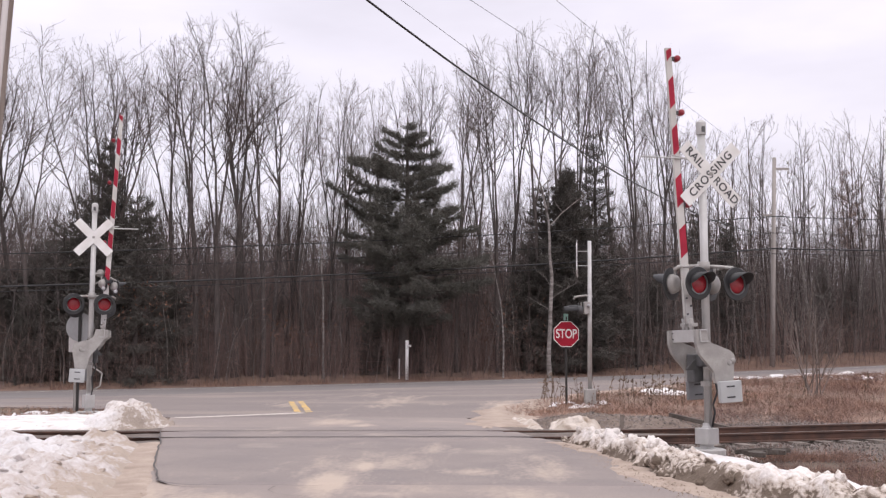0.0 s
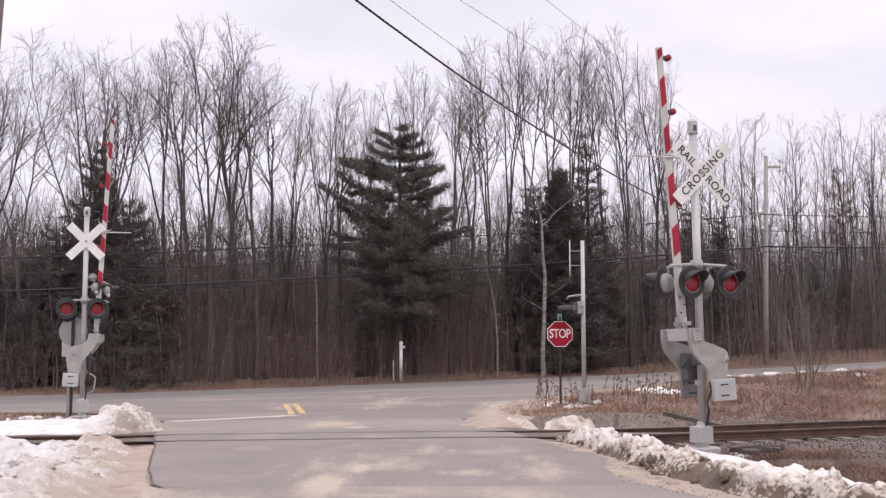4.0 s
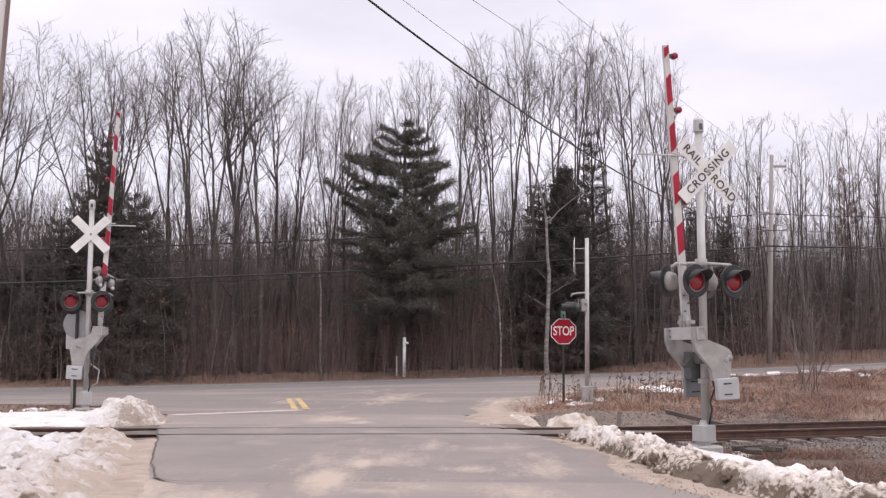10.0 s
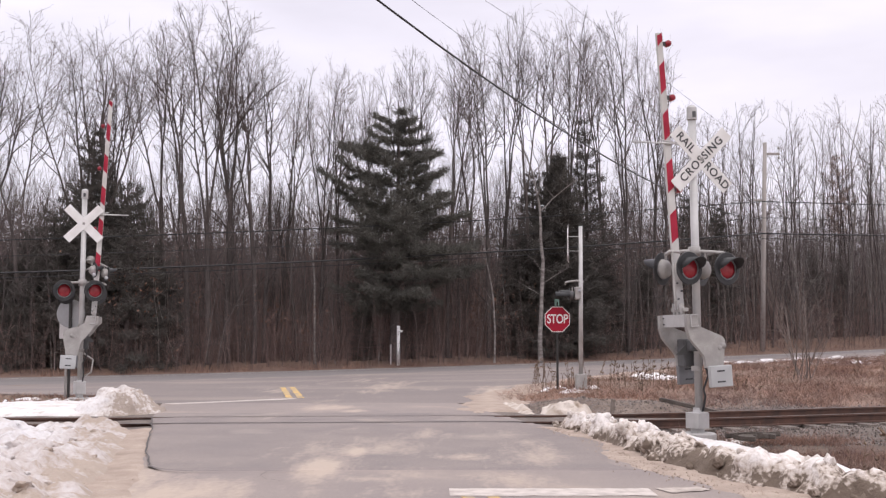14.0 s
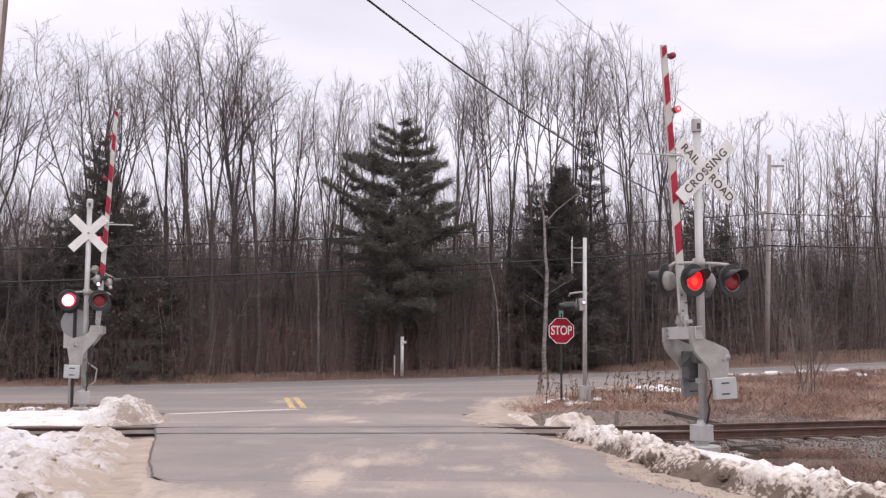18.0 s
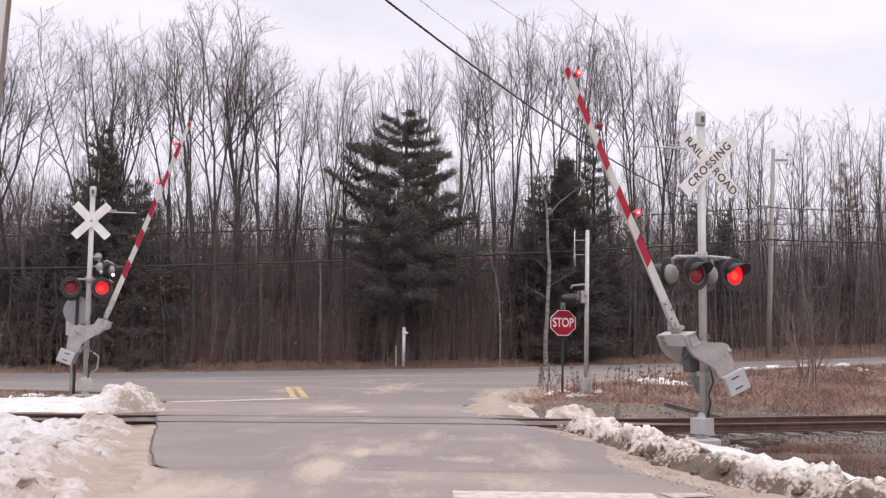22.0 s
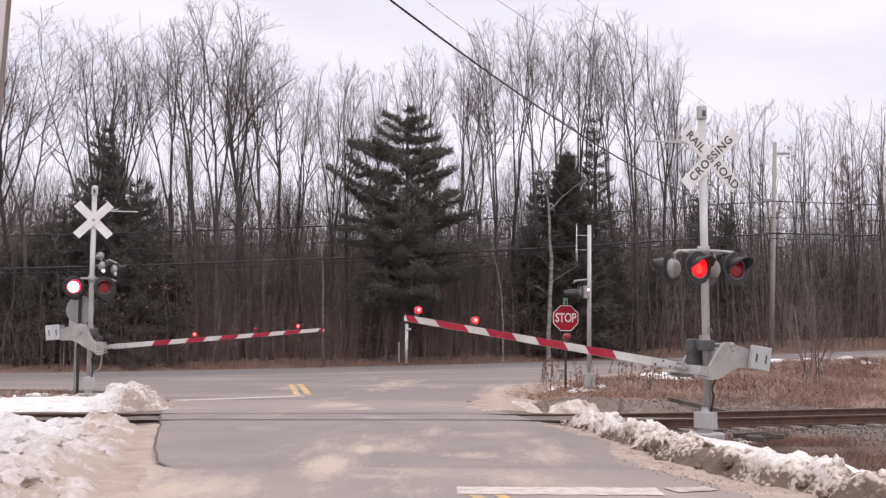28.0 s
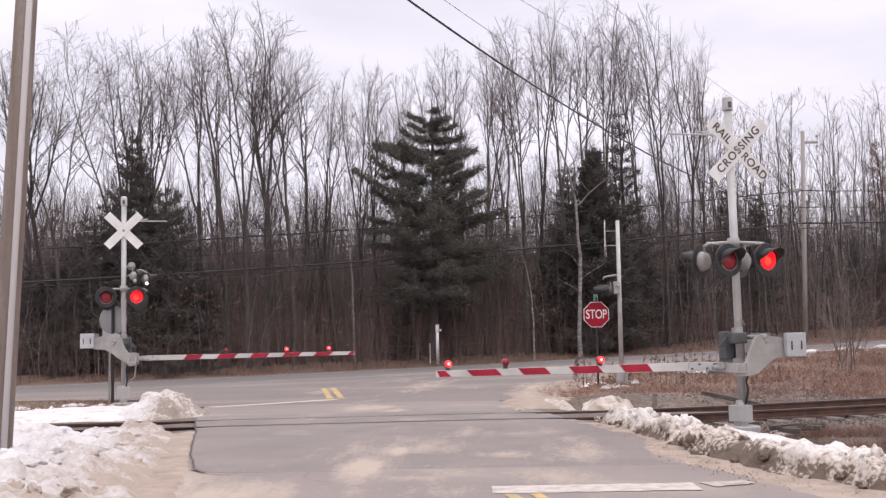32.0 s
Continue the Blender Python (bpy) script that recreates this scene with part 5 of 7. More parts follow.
SPECIES = []
for pale, kw in ((0, dict(seed=11, h=18.0, r0=0.135, fork=0.50, leaders=3, spread=0.165, open_angle=0.20, density=1.2)),
                 (0, dict(seed=12, h=18.0, r0=0.145, fork=0.40, leaders=3, spread=0.185, open_angle=0.18, density=1.2)),
                 (0, dict(seed=13, h=18.0, r0=0.150, fork=0.40, leaders=3, spread=0.230, open_angle=0.24, stems=2, density=1.15)),
                 (0, dict(seed=14, h=18.0, r0=0.140, fork=0.50, leaders=4, spread=0.210, open_angle=0.42, low=0.30, density=1.2)),
                 (1, dict(seed=15, h=15.0, r0=0.066, fork=0.40, leaders=1, spread=0.095, open_angle=0.10, density=0.9)),
                 (1, dict(seed=16, h=15.0, r0=0.066, fork=0.45, leaders=1, spread=0.105, open_angle=0.16, density=0.9)),
                 (0, dict(seed=17, h=14.0, r0=0.062, fork=0.40, leaders=1, spread=0.120, open_angle=0.15, low=0.2, density=0.9)),
                 (0, dict(seed=18, h=15.0, r0=0.070, fork=0.36, leaders=1, spread=0.085, open_angle=0.08, low=0.2, density=0.95)),
                 (0, dict(seed=29, h=18.0, r0=0.125, fork=0.48, leaders=2, spread=0.140, open_angle=0.15, density=1.2)),
                 (0, dict(seed=31, h=12.0, r0=0.052, fork=0.35, leaders=2, spread=0.125, open_angle=0.22, depth=2, density=1.0))):
    wd, cr = bare_tree(**kw)
    SPECIES.append(((("trunk", wd.mesh("trunk", BARK_PALE if pale else BARK)), ("crown", cr.mesh("crown", TWIG))), kw["h"], pale, [(np.concatenate(q.v), np.concatenate(q.f)) for q in (wd, cr)]))
TREE_LABEL = ("tall leafless tree with grey-brown bark", "tall slender pale-barked leafless tree")


def plant(kind, x, y, h, turn, lean=(0, 0), wide=1.0):
    meshes, h0, pale, _ = SPECIES[kind]
    s = h / h0
    return make_tree("bare_tree", meshes, pose(x, y, ground_z(x, y) - 0.1, lean[0], lean[1], turn) @ Matrix.Diagonal((s * wide, s * wide, s, 1)), TREE_LABEL[pale])


# the trees that stand out along the edge of the wood: direction (x/y), distance behind the road edge, rise of the top (z/y), kind, turn, breadth
FRONT = [(-0.428, 5.0, 0.300, 0, 10, 1.1), (-0.405, 6.0, 0.305, 3, 75, 1.0), (-0.378, 4.0, 0.318, 2, 20, 1.15), (-0.345, 7.5, 0.310, 8, 160, 1.1), (-0.295, 4.5, 0.315, 3, 40, 0.95), (-0.318, 9.0, 0.290, 0, 215, 1.0),
         (-0.262, 7.0, 0.295, 0, 100, 1.0), (-0.240, 4.5, 0.312, 0, 33, 1.1), (-0.219, 3.5, 0.330, 1, 120, 1.05), (-0.203, 4.5, 0.326, 8, 70, 1.3), (-0.188, 6.5, 0.300, 3, 15, 0.8), (-0.177, 3.5, 0.284, 0, 75, 1.05),
         (-0.168, 4.2, 0.282, 8, 200, 1.1), (-0.150, 9.0, 0.255, 0, 250, 0.9), (-0.137, 4.0, 0.240, 6, 10, 1.0), (-0.116, 3.6, 0.274, 1, 300, 0.85), (-0.098, 8.0, 0.262, 8, 30, 1.0), (-0.068, 5.0, 0.255, 0, 80, 0.75),
         (-0.036, 9.0, 0.278, 0, 140, 0.95), (-0.018, 8.0, 0.270, 1, 10, 0.8), (0.003, 4.5, 0.285, 0, 250, 0.9), (0.020, 8.5, 0.270, 8, 95, 1.0), (0.041, 3.4, 0.305, 1, 60, 0.9), (0.055, 6.5, 0.300, 0, 180, 0.85),
         (0.078, 4.0, 0.320, 0, 330, 0.75), (0.100, 5.5, 0.308, 8, 30, 0.95), (0.112, 7.0, 0.316, 0, 190, 0.85), (0.132, 8.5, 0.290, 8, 270, 0.9), (0.150, 7.0, 0.292, 0, 10, 0.8), (0.171, 4.0, 0.310, 1, 60, 0.85),
         (0.193, 4.5, 0.288, 3, 135, 0.72), (0.204, 7.5, 0.262, 8, 75, 0.85)]
for d, back, e, kind, turn, wide in FRONT:
    y0 = 53.5 / (1 - 0.36 * d) + back
    plant(kind, d * y0, y0, e * y0 + 1.1, turn, wide=wide)
# a second row of lower trees behind them
rb_ = random.Random(17)
for i in range(26):
    d = -0.45 + 0.67 * (i + rb_.uniform(0, 1)) / 26
    y0 = 53.5 / (1 - 0.36 * d) + rb_.uniform(8, 16)
    plant(rb_.choice((0, 1, 3, 8, 8)), d * y0, y0, rb_.uniform(0.175, 0.245) * y0, rb_.uniform(0, 360), wide=rb_.uniform(0.8, 1.0))
# pale leaning birch by the dark conifer, and thin pale stems
for d, back, h, kind, turn, ln in ((0.089, -0.3, 14.5, 4, 50, (0, 3)), (0.046, 1.2, 9.0, 5, 10, (0, -1)), (-0.120, 2.5, 12.0, 4, 70, (0, -1)), (0.235, 9, 12.5, 5, 20, (0, 0)), (0.260, 10, 13.5, 4, 200, (0, 0)),
                                   (0.284, 9, 14.6, 5, 130, (0, 1)), (0.302, 9, 14.4, 4, 90, (0, 0)), (0.330, 8, 13.8, 5, 30, (0, 0)), (0.352, 9, 14.5, 4, 150, (0, 0)), (0.371, 8, 16.6, 5, 280, (0, 1)),
                                   (0.395, 9, 14.5, 4, 250, (0, 0)), (0.412, 9, 15.0, 5, 60, (0, 0)), (0.43, 9, 15, 4, 100, (0, 0))):
    y0 = 53.5 / (1 - 0.36 * d) + back
    plant(kind, d * y0, y0, h, turn, ln, 1.9 if back < 0 else 1.25)
# young trees close behind the wood's edge
rt = random.Random(8)
for i in range(46):
    d = rt.uniform(-0.46, 0.46)
    y0 = 53.5 / (1 - 0.36 * d) + rt.uniform(2.0, 9.0)
    plant(rt.choice((6, 7, 9, 9)), d * y0, y0, rt.uniform(6.0, 10.5), rt.uniform(0, 360), (rt.uniform(-3, 3), rt.uniform(-4, 4)))
# the thin, lower grey wood along the bend of the road
for i in range(44):
    d = 0.212 + 0.23 * (i + rt.uniform(0, 1)) / 44
    y0 = 53.5 / (1 - 0.36 * d) + rt.uniform(4, 14)
    plant(rt.choice((6, 7, 7, 7)), d * y0, y0, rt.uniform(0.170, 0.222) * y0 + 0.8, rt.uniform(0, 360), (rt.uniform(-1.5, 1.5), rt.uniform(-2, 2)))
# the depth of the wood, too many stems to count
rr_ = random.Random(3)
deep_v, deep_f, n0 = ([], []), ([], []), [0, 0]
for i in range(230):
    d = rr_.uniform(-0.50, 0.50)
    y0 = 53.5 / (1 - 0.36 * d) + rr_.uniform(8, 40)
    kind, h = rr_.choice((6, 6, 7, 7, 9, 9)), rr_.choice((rr_.uniform(7.0, 10.0), rr_.uniform(9.5, 13.0)))
    s_, a_ = h / SPECIES[kind][1], rr_.uniform(0, 6.283)
    turn = np.array([[math.cos(a_), -math.sin(a_), 0], [math.sin(a_), math.cos(a_), 0], [0, 0, 1]]) * s_
    for k, (tv_, tf_) in enumerate(SPECIES[kind][3]):
        deep_v[k].append(tv_ @ turn.T + np.array([d * y0, y0, ground_z(d * y0, y0) - 0.1]))
        deep_f[k].append(tf_ + n0[k])
        n0[k] += len(tv_)
tagged(new("deep_wood_trunks", fast_mesh("deep_wood_trunks", np.concatenate(deep_v[0]), np.concatenate(deep_f[0]), BARK, True)), "slender trunks of the leafless wood behind", "trees", kind="stuff")
tagged(new("deep_wood_crowns", fast_mesh("deep_wood_crowns", np.concatenate(deep_v[1]), np.concatenate(deep_f[1]), TWIG, True)), "fine grey twigs of the leafless wood behind", "trees", kind="stuff")


# ---- conifers ----
def conifer(seed, h, r0, width, low, tiers, needle, droop, clump, tufts, open_, shape=0.72, uneven=(0.62, 1.12), outline=None, plate=0.28, sweep=0.045, lift=0.75, lopsided=0.0):
    """A trunk with rings of boughs and many small needle tufts; open_ leaves gaps between the tiers."""
    r = np.random.default_rng(seed)
    wood = Twigs()
    tv, tf, cnt = [], [], 0
    s = path(r, (0, 0, -0.2), (0, 0, 1), h * 1.0, 12, 0.012, 0.02)
    wood.tube(s, np.linspace(r0, 0.02, 13), 7)

    def tuft(p, d, size, amount):
        nonlocal cnt
        a = r.normal(0, 1, (amount, 3)) + np.asarray(d) * 1.1
        a /= np.linalg.norm(a, axis=1)[:, None]
        side = np.cross(a, r.normal(0, 1, (amount, 3)))
        side /= np.linalg.norm(side, axis=1)[:, None] + 1e-9
        ln = size * r.uniform(0.6, 1.25, (amount, 1))
        w = needle * r.uniform(0.7, 1.3, (amount, 1))
        b = np.asarray(p) + r.normal(0, size * 0.22, (amount, 3))
        tv.append(np.stack([b - side * w, b + side * w, b + a * ln], 1).reshape(-1, 3))
        tf.append((np.arange(amount * 3).reshape(-1, 3) + cnt))
        cnt += amount * 3

    for k in range(tiers):
        t = low + (0.985 - low) * (k + r.uniform(-0.25, 0.25)) / tiers
        t = min(0.985, max(low, t))
        i = min(11, int(t * 12))
        p = s[i] + (s[i + 1] - s[i]) * (t * 12 - i)
        prof = width * ((1 - t) / (1 - low)) ** shape * (0.72 + 0.28 * min(1, (t - low) / 0.15 + 0.4)) + 0.15
        if outline:
            prof = lerp_table(outline, t)
        nb = 6 if t < 0.85 else 4
        off = r.uniform(0, 6.28)
        for b in range(nb):
            if r.uniform() < open_:
                continue
            a = off + 2 * np.pi * b / nb + r.uniform(-0.3, 0.3)
            ln = prof * r.uniform(*uneven) * (1 - lopsided * math.cos(a) * smooth((t - 0.45) / 0.2))
            d = np.array([math.cos(a), math.sin(a), droop + lift * t])
            d /= np.linalg.norm(d)
            q = path(r, p, d, ln, 6, 0.07, sweep)
            wood.tube(q, np.linspace(max(0.02, r0 * 0.18 * (1.1 - t)), 0.008, 7), 4)
            m = max(3, int(ln * clump))
            for j in range(m):
                u = 0.22 + 0.78 * (j + r.uniform(0, 1)) / m
                jj = min(5, int(u * 6))
                pp = q[jj] + (q[jj + 1] - q[jj]) * (u * 6 - jj)
                fan = plate * ln * (1.15 - u) + 0.12
                pp = pp + np.array([-math.sin(a), math.cos(a), 0]) * r.uniform(-fan, fan) + np.array([0, 0, r.uniform(-0.06, 0.10)])
                tuft(pp, d + np.array([0, 0, 0.25]), r.uniform(0.20, 0.38), tufts)
    return wood, np.concatenate(tv), np.concatenate(tf)


def grow_conifer(name, x, y, label, mat, **kw):
    w, tv, tf = conifer(**kw)
    meshes = (("trunk", w.mesh("trunk", BARK)), ("crown", fast_mesh("crown", tv, tf, mat)))
    make_tree(name, meshes, pose(x, y, ground_z(x, y) - 0.1), label, "conifers")
    return meshes


def at_edge(d, back):
    y0 = 53.5 / (1 - 0.36 * d) + back
    return d * y0, y0


x, y = at_edge(-0.047, 3.0)
PINE_OUTLINE = [(0.20, 2.9), (0.28, 4.1), (0.36, 4.6), (0.50, 4.2), (0.62, 3.6), (0.72, 3.0), (0.80, 2.5), (0.86, 1.8), (0.91, 1.1), (0.96, 0.6), (1.0, 0.25)]
grow_conifer("pine_tree", x, y, "tall dark green white pine with tiered open boughs", NEEDLE, seed=6, h=14.1, r0=0.30, width=5.7, low=0.20, tiers=20, needle=0.016, droop=-0.14, clump=26, tufts=14, open_=0.22,
             uneven=(0.45, 1.15), outline=PINE_OUTLINE, plate=0.28, sweep=0.035, lift=0.44, lopsided=0.14)
x, y = at_edge(0.108, 3.0)
grow_conifer("cedar_tree", x, y, "dense dark column of an evergreen cedar", NEEDLE_SPRUCE, seed=8, h=11.4, r0=0.22, width=3.0, low=0.02, tiers=34, needle=0.018, droop=0.05, clump=17, tufts=15, open_=0.0, shape=0.7, uneven=(0.65, 1.12))
x, y = at_edge(0.134, 5.0)
grow_conifer("spruce_tree", x, y, "dark conifer with a ragged top", NEEDLE_SPRUCE, seed=9, h=14.2, r0=0.2, width=2.3, low=0.10, tiers=24, needle=0.015, droop=-0.1, clump=11, tufts=11, open_=0.28)
x, y = at_edge(-0.334, 4.0)
sp_a = grow_conifer("spruce_tree", x, y, "narrow dark spruce among bare trees", NEEDLE_SPRUCE, seed=21, h=12.2, r0=0.18, width=2.6, low=0.05, tiers=24, needle=0.016, droop=-0.22, clump=12, tufts=12, open_=0.14)
x, y = at_edge(-0.296, 3.0)
sp_b = grow_conifer("spruce_tree", x, y, "short dark spruce among bare trees", NEEDLE_SPRUCE, seed=23, h=9.4, r0=0.16, width=2.9, low=0.04, tiers=18, needle=0.016, droop=-0.2, clump=12, tufts=13, open_=0.10, shape=0.6)
x, y = at_edge(0.376, 8.0)
grow_conifer("spruce_tree", x, y, "rust-brown half-dead conifer among bare trees", NEEDLE_RUST, seed=27, h=12.4, r0=0.10, width=1.5, low=0.55, tiers=10, needle=0.013, droop=0.2, clump=9, tufts=8, open_=0.3, shape=0.4)
for d, back, s, ms in ((0.232, 10, 0.8, sp_a), (-0.41, 6, 0.6, sp_b), (-0.395, 3, 0.46, sp_b), (-0.03, 6, 0.42, sp_b), (-0.075, 4, 0.38, sp_b), (0.345, 9, 0.50, sp_a), (0.372, 10, 0.6, sp_b), (0.252, 7, 0.72, sp_a), (0.15, 5, 0.6, sp_b), (0.185, 6, 0.62, sp_b),
                       (-0.362, 4, 0.86, sp_b), (-0.316, 5.5, 0.9, sp_a), (-0.275, 6, 0.7, sp_b), (0.072, 4.5, 0.80, sp_b), (0.086, 6, 0.9, sp_a), (0.122, 4, 0.72, sp_b), (-0.345, 4.5, 0.80, sp_b), (-0.385, 5, 0.75, sp_b), (-0.425, 5, 0.62, sp_b), (-0.26, 5, 0.55, sp_b)):
    x, y = at_edge(d, back)
    make_tree("spruce_tree", ms, pose(x, y, ground_z(x, y) - 0.1, 0, 0, 977 * d * 10) @ Matrix.Diagonal((s * 1.1, s * 1.1, s, 1)), "young dark spruce in the undergrowth", "conifers")


# ---- undergrowth, far woods and grass ----
def brush(name, count, place, hs, seed, mat, label, radius, twigs):
    r = np.random.default_rng(seed)
    tw = Twigs()
    for i in range(count):
        x, y = place(r)
        h = r.uniform(*hs)
        p = path(r, (x, y, ground_z(x, y) - 0.1), (r.normal(0, 0.11), r.normal(0, 0.11), 1), h, 6, 0.09, 0.02)
        tw.tube(p, np.linspace(radius * (0.6 + h / hs[1] * 0.6), radius * 0.25, 7), 3)
        for k in range(int(r.integers(*twigs))):
            j = int(r.integers(1, 5))
            d = np.array([r.normal(0, 0.8), r.normal(0, 0.8), r.uniform(-0.1, 1)])
            q = path(r, p[j], d / np.linalg.norm(d), h * r.uniform(0.15, 0.42), 3, 0.22, 0.02)
            tw.tube(q, np.linspace(radius * 0.5, radius * 0.2, 4), 3)
    return tagged(new(name, tw.mesh(name, mat)), label, "undergrowth", kind="stuff")


def wood_place(lo, hi, dlo=-0.5, dhi=0.5):
    def f(r):
        d = r.uniform(dlo, dhi)
        y0 = 53.5 / (1 - 0.36 * d) + lo + (hi - lo) * r.uniform() ** 1.4
        return d * y0, y0
    return f


brush("undergrowth", 3600, wood_place(0.8, 16), (0.8, 4.0), 31, TWIG_RED, "tangled leafless brown undergrowth at the wood's edge", 0.0075, (6, 12))
brush("saplings", 900, wood_place(1.5, 26), (4.5, 9.0), 32, TWIG, "thin leafless saplings in the wood", 0.015, (6, 12))
brush("pale_saplings", 170, wood_place(2, 14, 0.17, 0.5), (4.0, 9.0), 36, BARK_PALE, "thin pale grey saplings in the wood", 0.026, (5, 9))
brush("pale_saplings", 90, wood_place(2, 14, -0.5, 0.17), (3.0, 7.0), 37, BARK_PALE, "thin pale grey saplings in the wood", 0.02, (4, 8))
brush("far_woods", 3100, wood_place(16, 70, -0.5, 0.26), (7.5, 14.0), 33, TWIG, "dense far leafless woods", 0.034, (9, 15))
brush("far_woods", 900, wood_place(16, 70, 0.26, 0.5), (7.5, 14.0), 38, TWIG, "thinner far leafless woods", 0.030, (8, 13))
brush("far_brush", 1200, wood_place(8, 60, 0.26, 0.5), (2.0, 6.0), 39, TWIG_RED, "brown brush deep in the wood", 0.021, (5, 9))
brush("far_brush", 4300, wood_place(8, 60, -0.5, 0.26), (3.0, 9.5), 34, TWIG_RED, "dense brown brush deep in the wood", 0.021, (5, 9))


# the far body of the wood, a dark ragged band
v, f, r_ = [], [], np.random.default_rng(61)
for row, (yy, hh) in enumerate(((118, 11.0), (150, 15.0))):
    n0 = len(v)
    xs_ = np.arange(-110, 120, 0.3)
    for i_, x in enumerate(xs_):
        top = hh * (0.72 + 0.25 * noise.noise((x * 0.06, row, 0))) + abs(r_.normal(0, 2.2)) * (i_ % 3 == 0)
        v += [(x, yy + 0.36 * x * 0.8, -1.0), (x, yy + 0.36 * x * 0.8, top)]
    f += [(n0 + 2 * i, n0 + 2 * i + 2, n0 + 2 * i + 3, n0 + 2 * i + 1) for i in range(len(xs_) - 1)]
tagged(new("backdrop", fast_mesh("backdrop", v, f, WOODS)), "dark brown far edge of leafless woods", "backdrop", kind="structure")


def blades(name, places, hmin, hmax, w, seed, mat, label, category, lean=0.35):
    r = np.random.default_rng(seed)
    b = np.array(places)
    m = len(b)
    a = r.uniform(0, 6.283, m)
    side = np.stack([np.cos(a), np.sin(a), np.zeros(m)], 1) * w
    tip = b + np.stack([r.normal(0, lean, m), r.normal(0, lean, m), np.ones(m)], 1) * r.uniform(hmin, hmax, (m, 1))
    v = np.stack([b - side, b + side, tip], 1).reshape(-1, 3)
    return tagged(new(name, fast_mesh(name, v, np.arange(3 * m).reshape(-1, 3), mat)), label, category, kind="stuff")


pl = []
for i in range(6500):
    d = random.uniform(-0.5, 0.46)
    x, y = at_edge(d, 0.25 + abs(random.gauss(0, 1.0)) + (random.uniform(0, 5) if d > 0.2 else 0))
    if noise.noise((x * 0.5, y * 0.5, 2)) > 0.0:
        pl.append((x, y, ground_z(x, y)))
blades("verge_grass", pl, 0.06, 0.30, 0.010, 1, GRASS_VERGE, "dead tan grass along the wood's edge", "grass")
pl = []
while len(pl) < 60000:
    x, y = random.uniform(1.5, 34), random.uniform(23.3, 56)
    if y > near_edge(x) - 0.5 or y < track_y(x) + 2.2 or x - road_mid(y) < 4.3 or x / y > 0.5:
        continue
    k = noise.noise((x * 0.35, y * 0.35, 9))
    if random.random() < 0.5 + 1.2 * k and not (y < 27.6 + noise.noise((x * 0.8, 0, 0)) and x < 8.5) and math.hypot((x - 7.1) / 0.9, (y - 36) / 1.8) > 1:
        pl.append((x, y, ground_z(x, y)))
blades("field_grass", pl, 0.04, 0.22, 0.006, 2, GRASS_DRY, "dead tan grass between the track and the road", "grass", 1.1)
pl = []
while len(pl) < 2600:
    x, y = random.uniform(-16, -8.2), random.uniform(26.2, 30.5)
    if y > near_edge(x) - 0.15 or random.random() > 0.65 + 0.8 * noise.noise((x * 0.7, y * 0.9, 6)):
        continue
    pl.append((x, y, ground_z(x, y)))
blades("corner_grass", pl, 0.04, 0.16, 0.012, 5, GRASS_DRY, "reddish dead grass on the corner beyond the rails", "grass", 0.8)
pl = []
while len(pl) < 26000:
    x, y = random.uniform(4.5, 13), random.uniform(9.5, 19)
    if y > track_y(x) - 1.6 or x / y > 0.6 or random.random() > 0.5 + noise.noise((x * 0.6, y * 0.6, 4)):
        continue
    pl.append((x, y, ground_z(x, y)))
blades("gravel_weeds", pl, 0.03, 0.20, 0.004, 3, GRASS_DRY, "sparse dead weeds in the gravel", "weeds", 0.8)


def weeds(name, count, place, hs, seed, label):
    r = np.random.default_rng(seed)
    tw = Twigs()
    for i in range(count):
        x, y = place(r)
        h = r.uniform(*hs)
        p = path(r, (x, y, ground_z(x, y) - 0.05), (r.normal(0, 0.12), r.normal(0, 0.12), 1), h, 4, 0.06, 0)
        tw.tube(p, np.linspace(0.009, 0.005, 5), 3)
        for k in range(int(r.integers(3, 8))):
            d = np.array([r.normal(0, 0.6), r.normal(0, 0.6), 0.6])
            q = path(r, p[int(r.integers(2, 5))], d / np.linalg.norm(d), h * r.uniform(0.08, 0.2), 2, 0.2, 0)
            tw.tube(q, np.array([0.006, 0.012, 0.004]) * r.uniform(0.8, 2.2), 3)
    return tagged(new(name, tw.mesh(name, WEED)), label, "weeds", kind="stuff")


weeds("weed_stalks", 120, lambda r: (r.uniform(2.6, 8.6), r.uniform(29.5, 34)), (0.25, 0.85), 41, "dead brown weed stalks round the stop sign")
weeds("weed_stalks", 70, lambda r: (r.uniform(5, 22), r.uniform(27, 38)), (0.3, 0.9), 42, "dead brown weed stalks in the field")
weeds("weed_stalks", 50, lambda r: (r.uniform(5.5, 9.5), r.uniform(13, 16)), (0.25, 0.75), 43, "dead brown weed stalks in the gravel")
RIDGE = [(8.5, 5.6), (10.0, 4.55), (11.0, 3.98), (12.4, 3.40), (14.3, 2.98), (17.0, 2.72), (19.0, 2.38), (19.6, 2.25)]
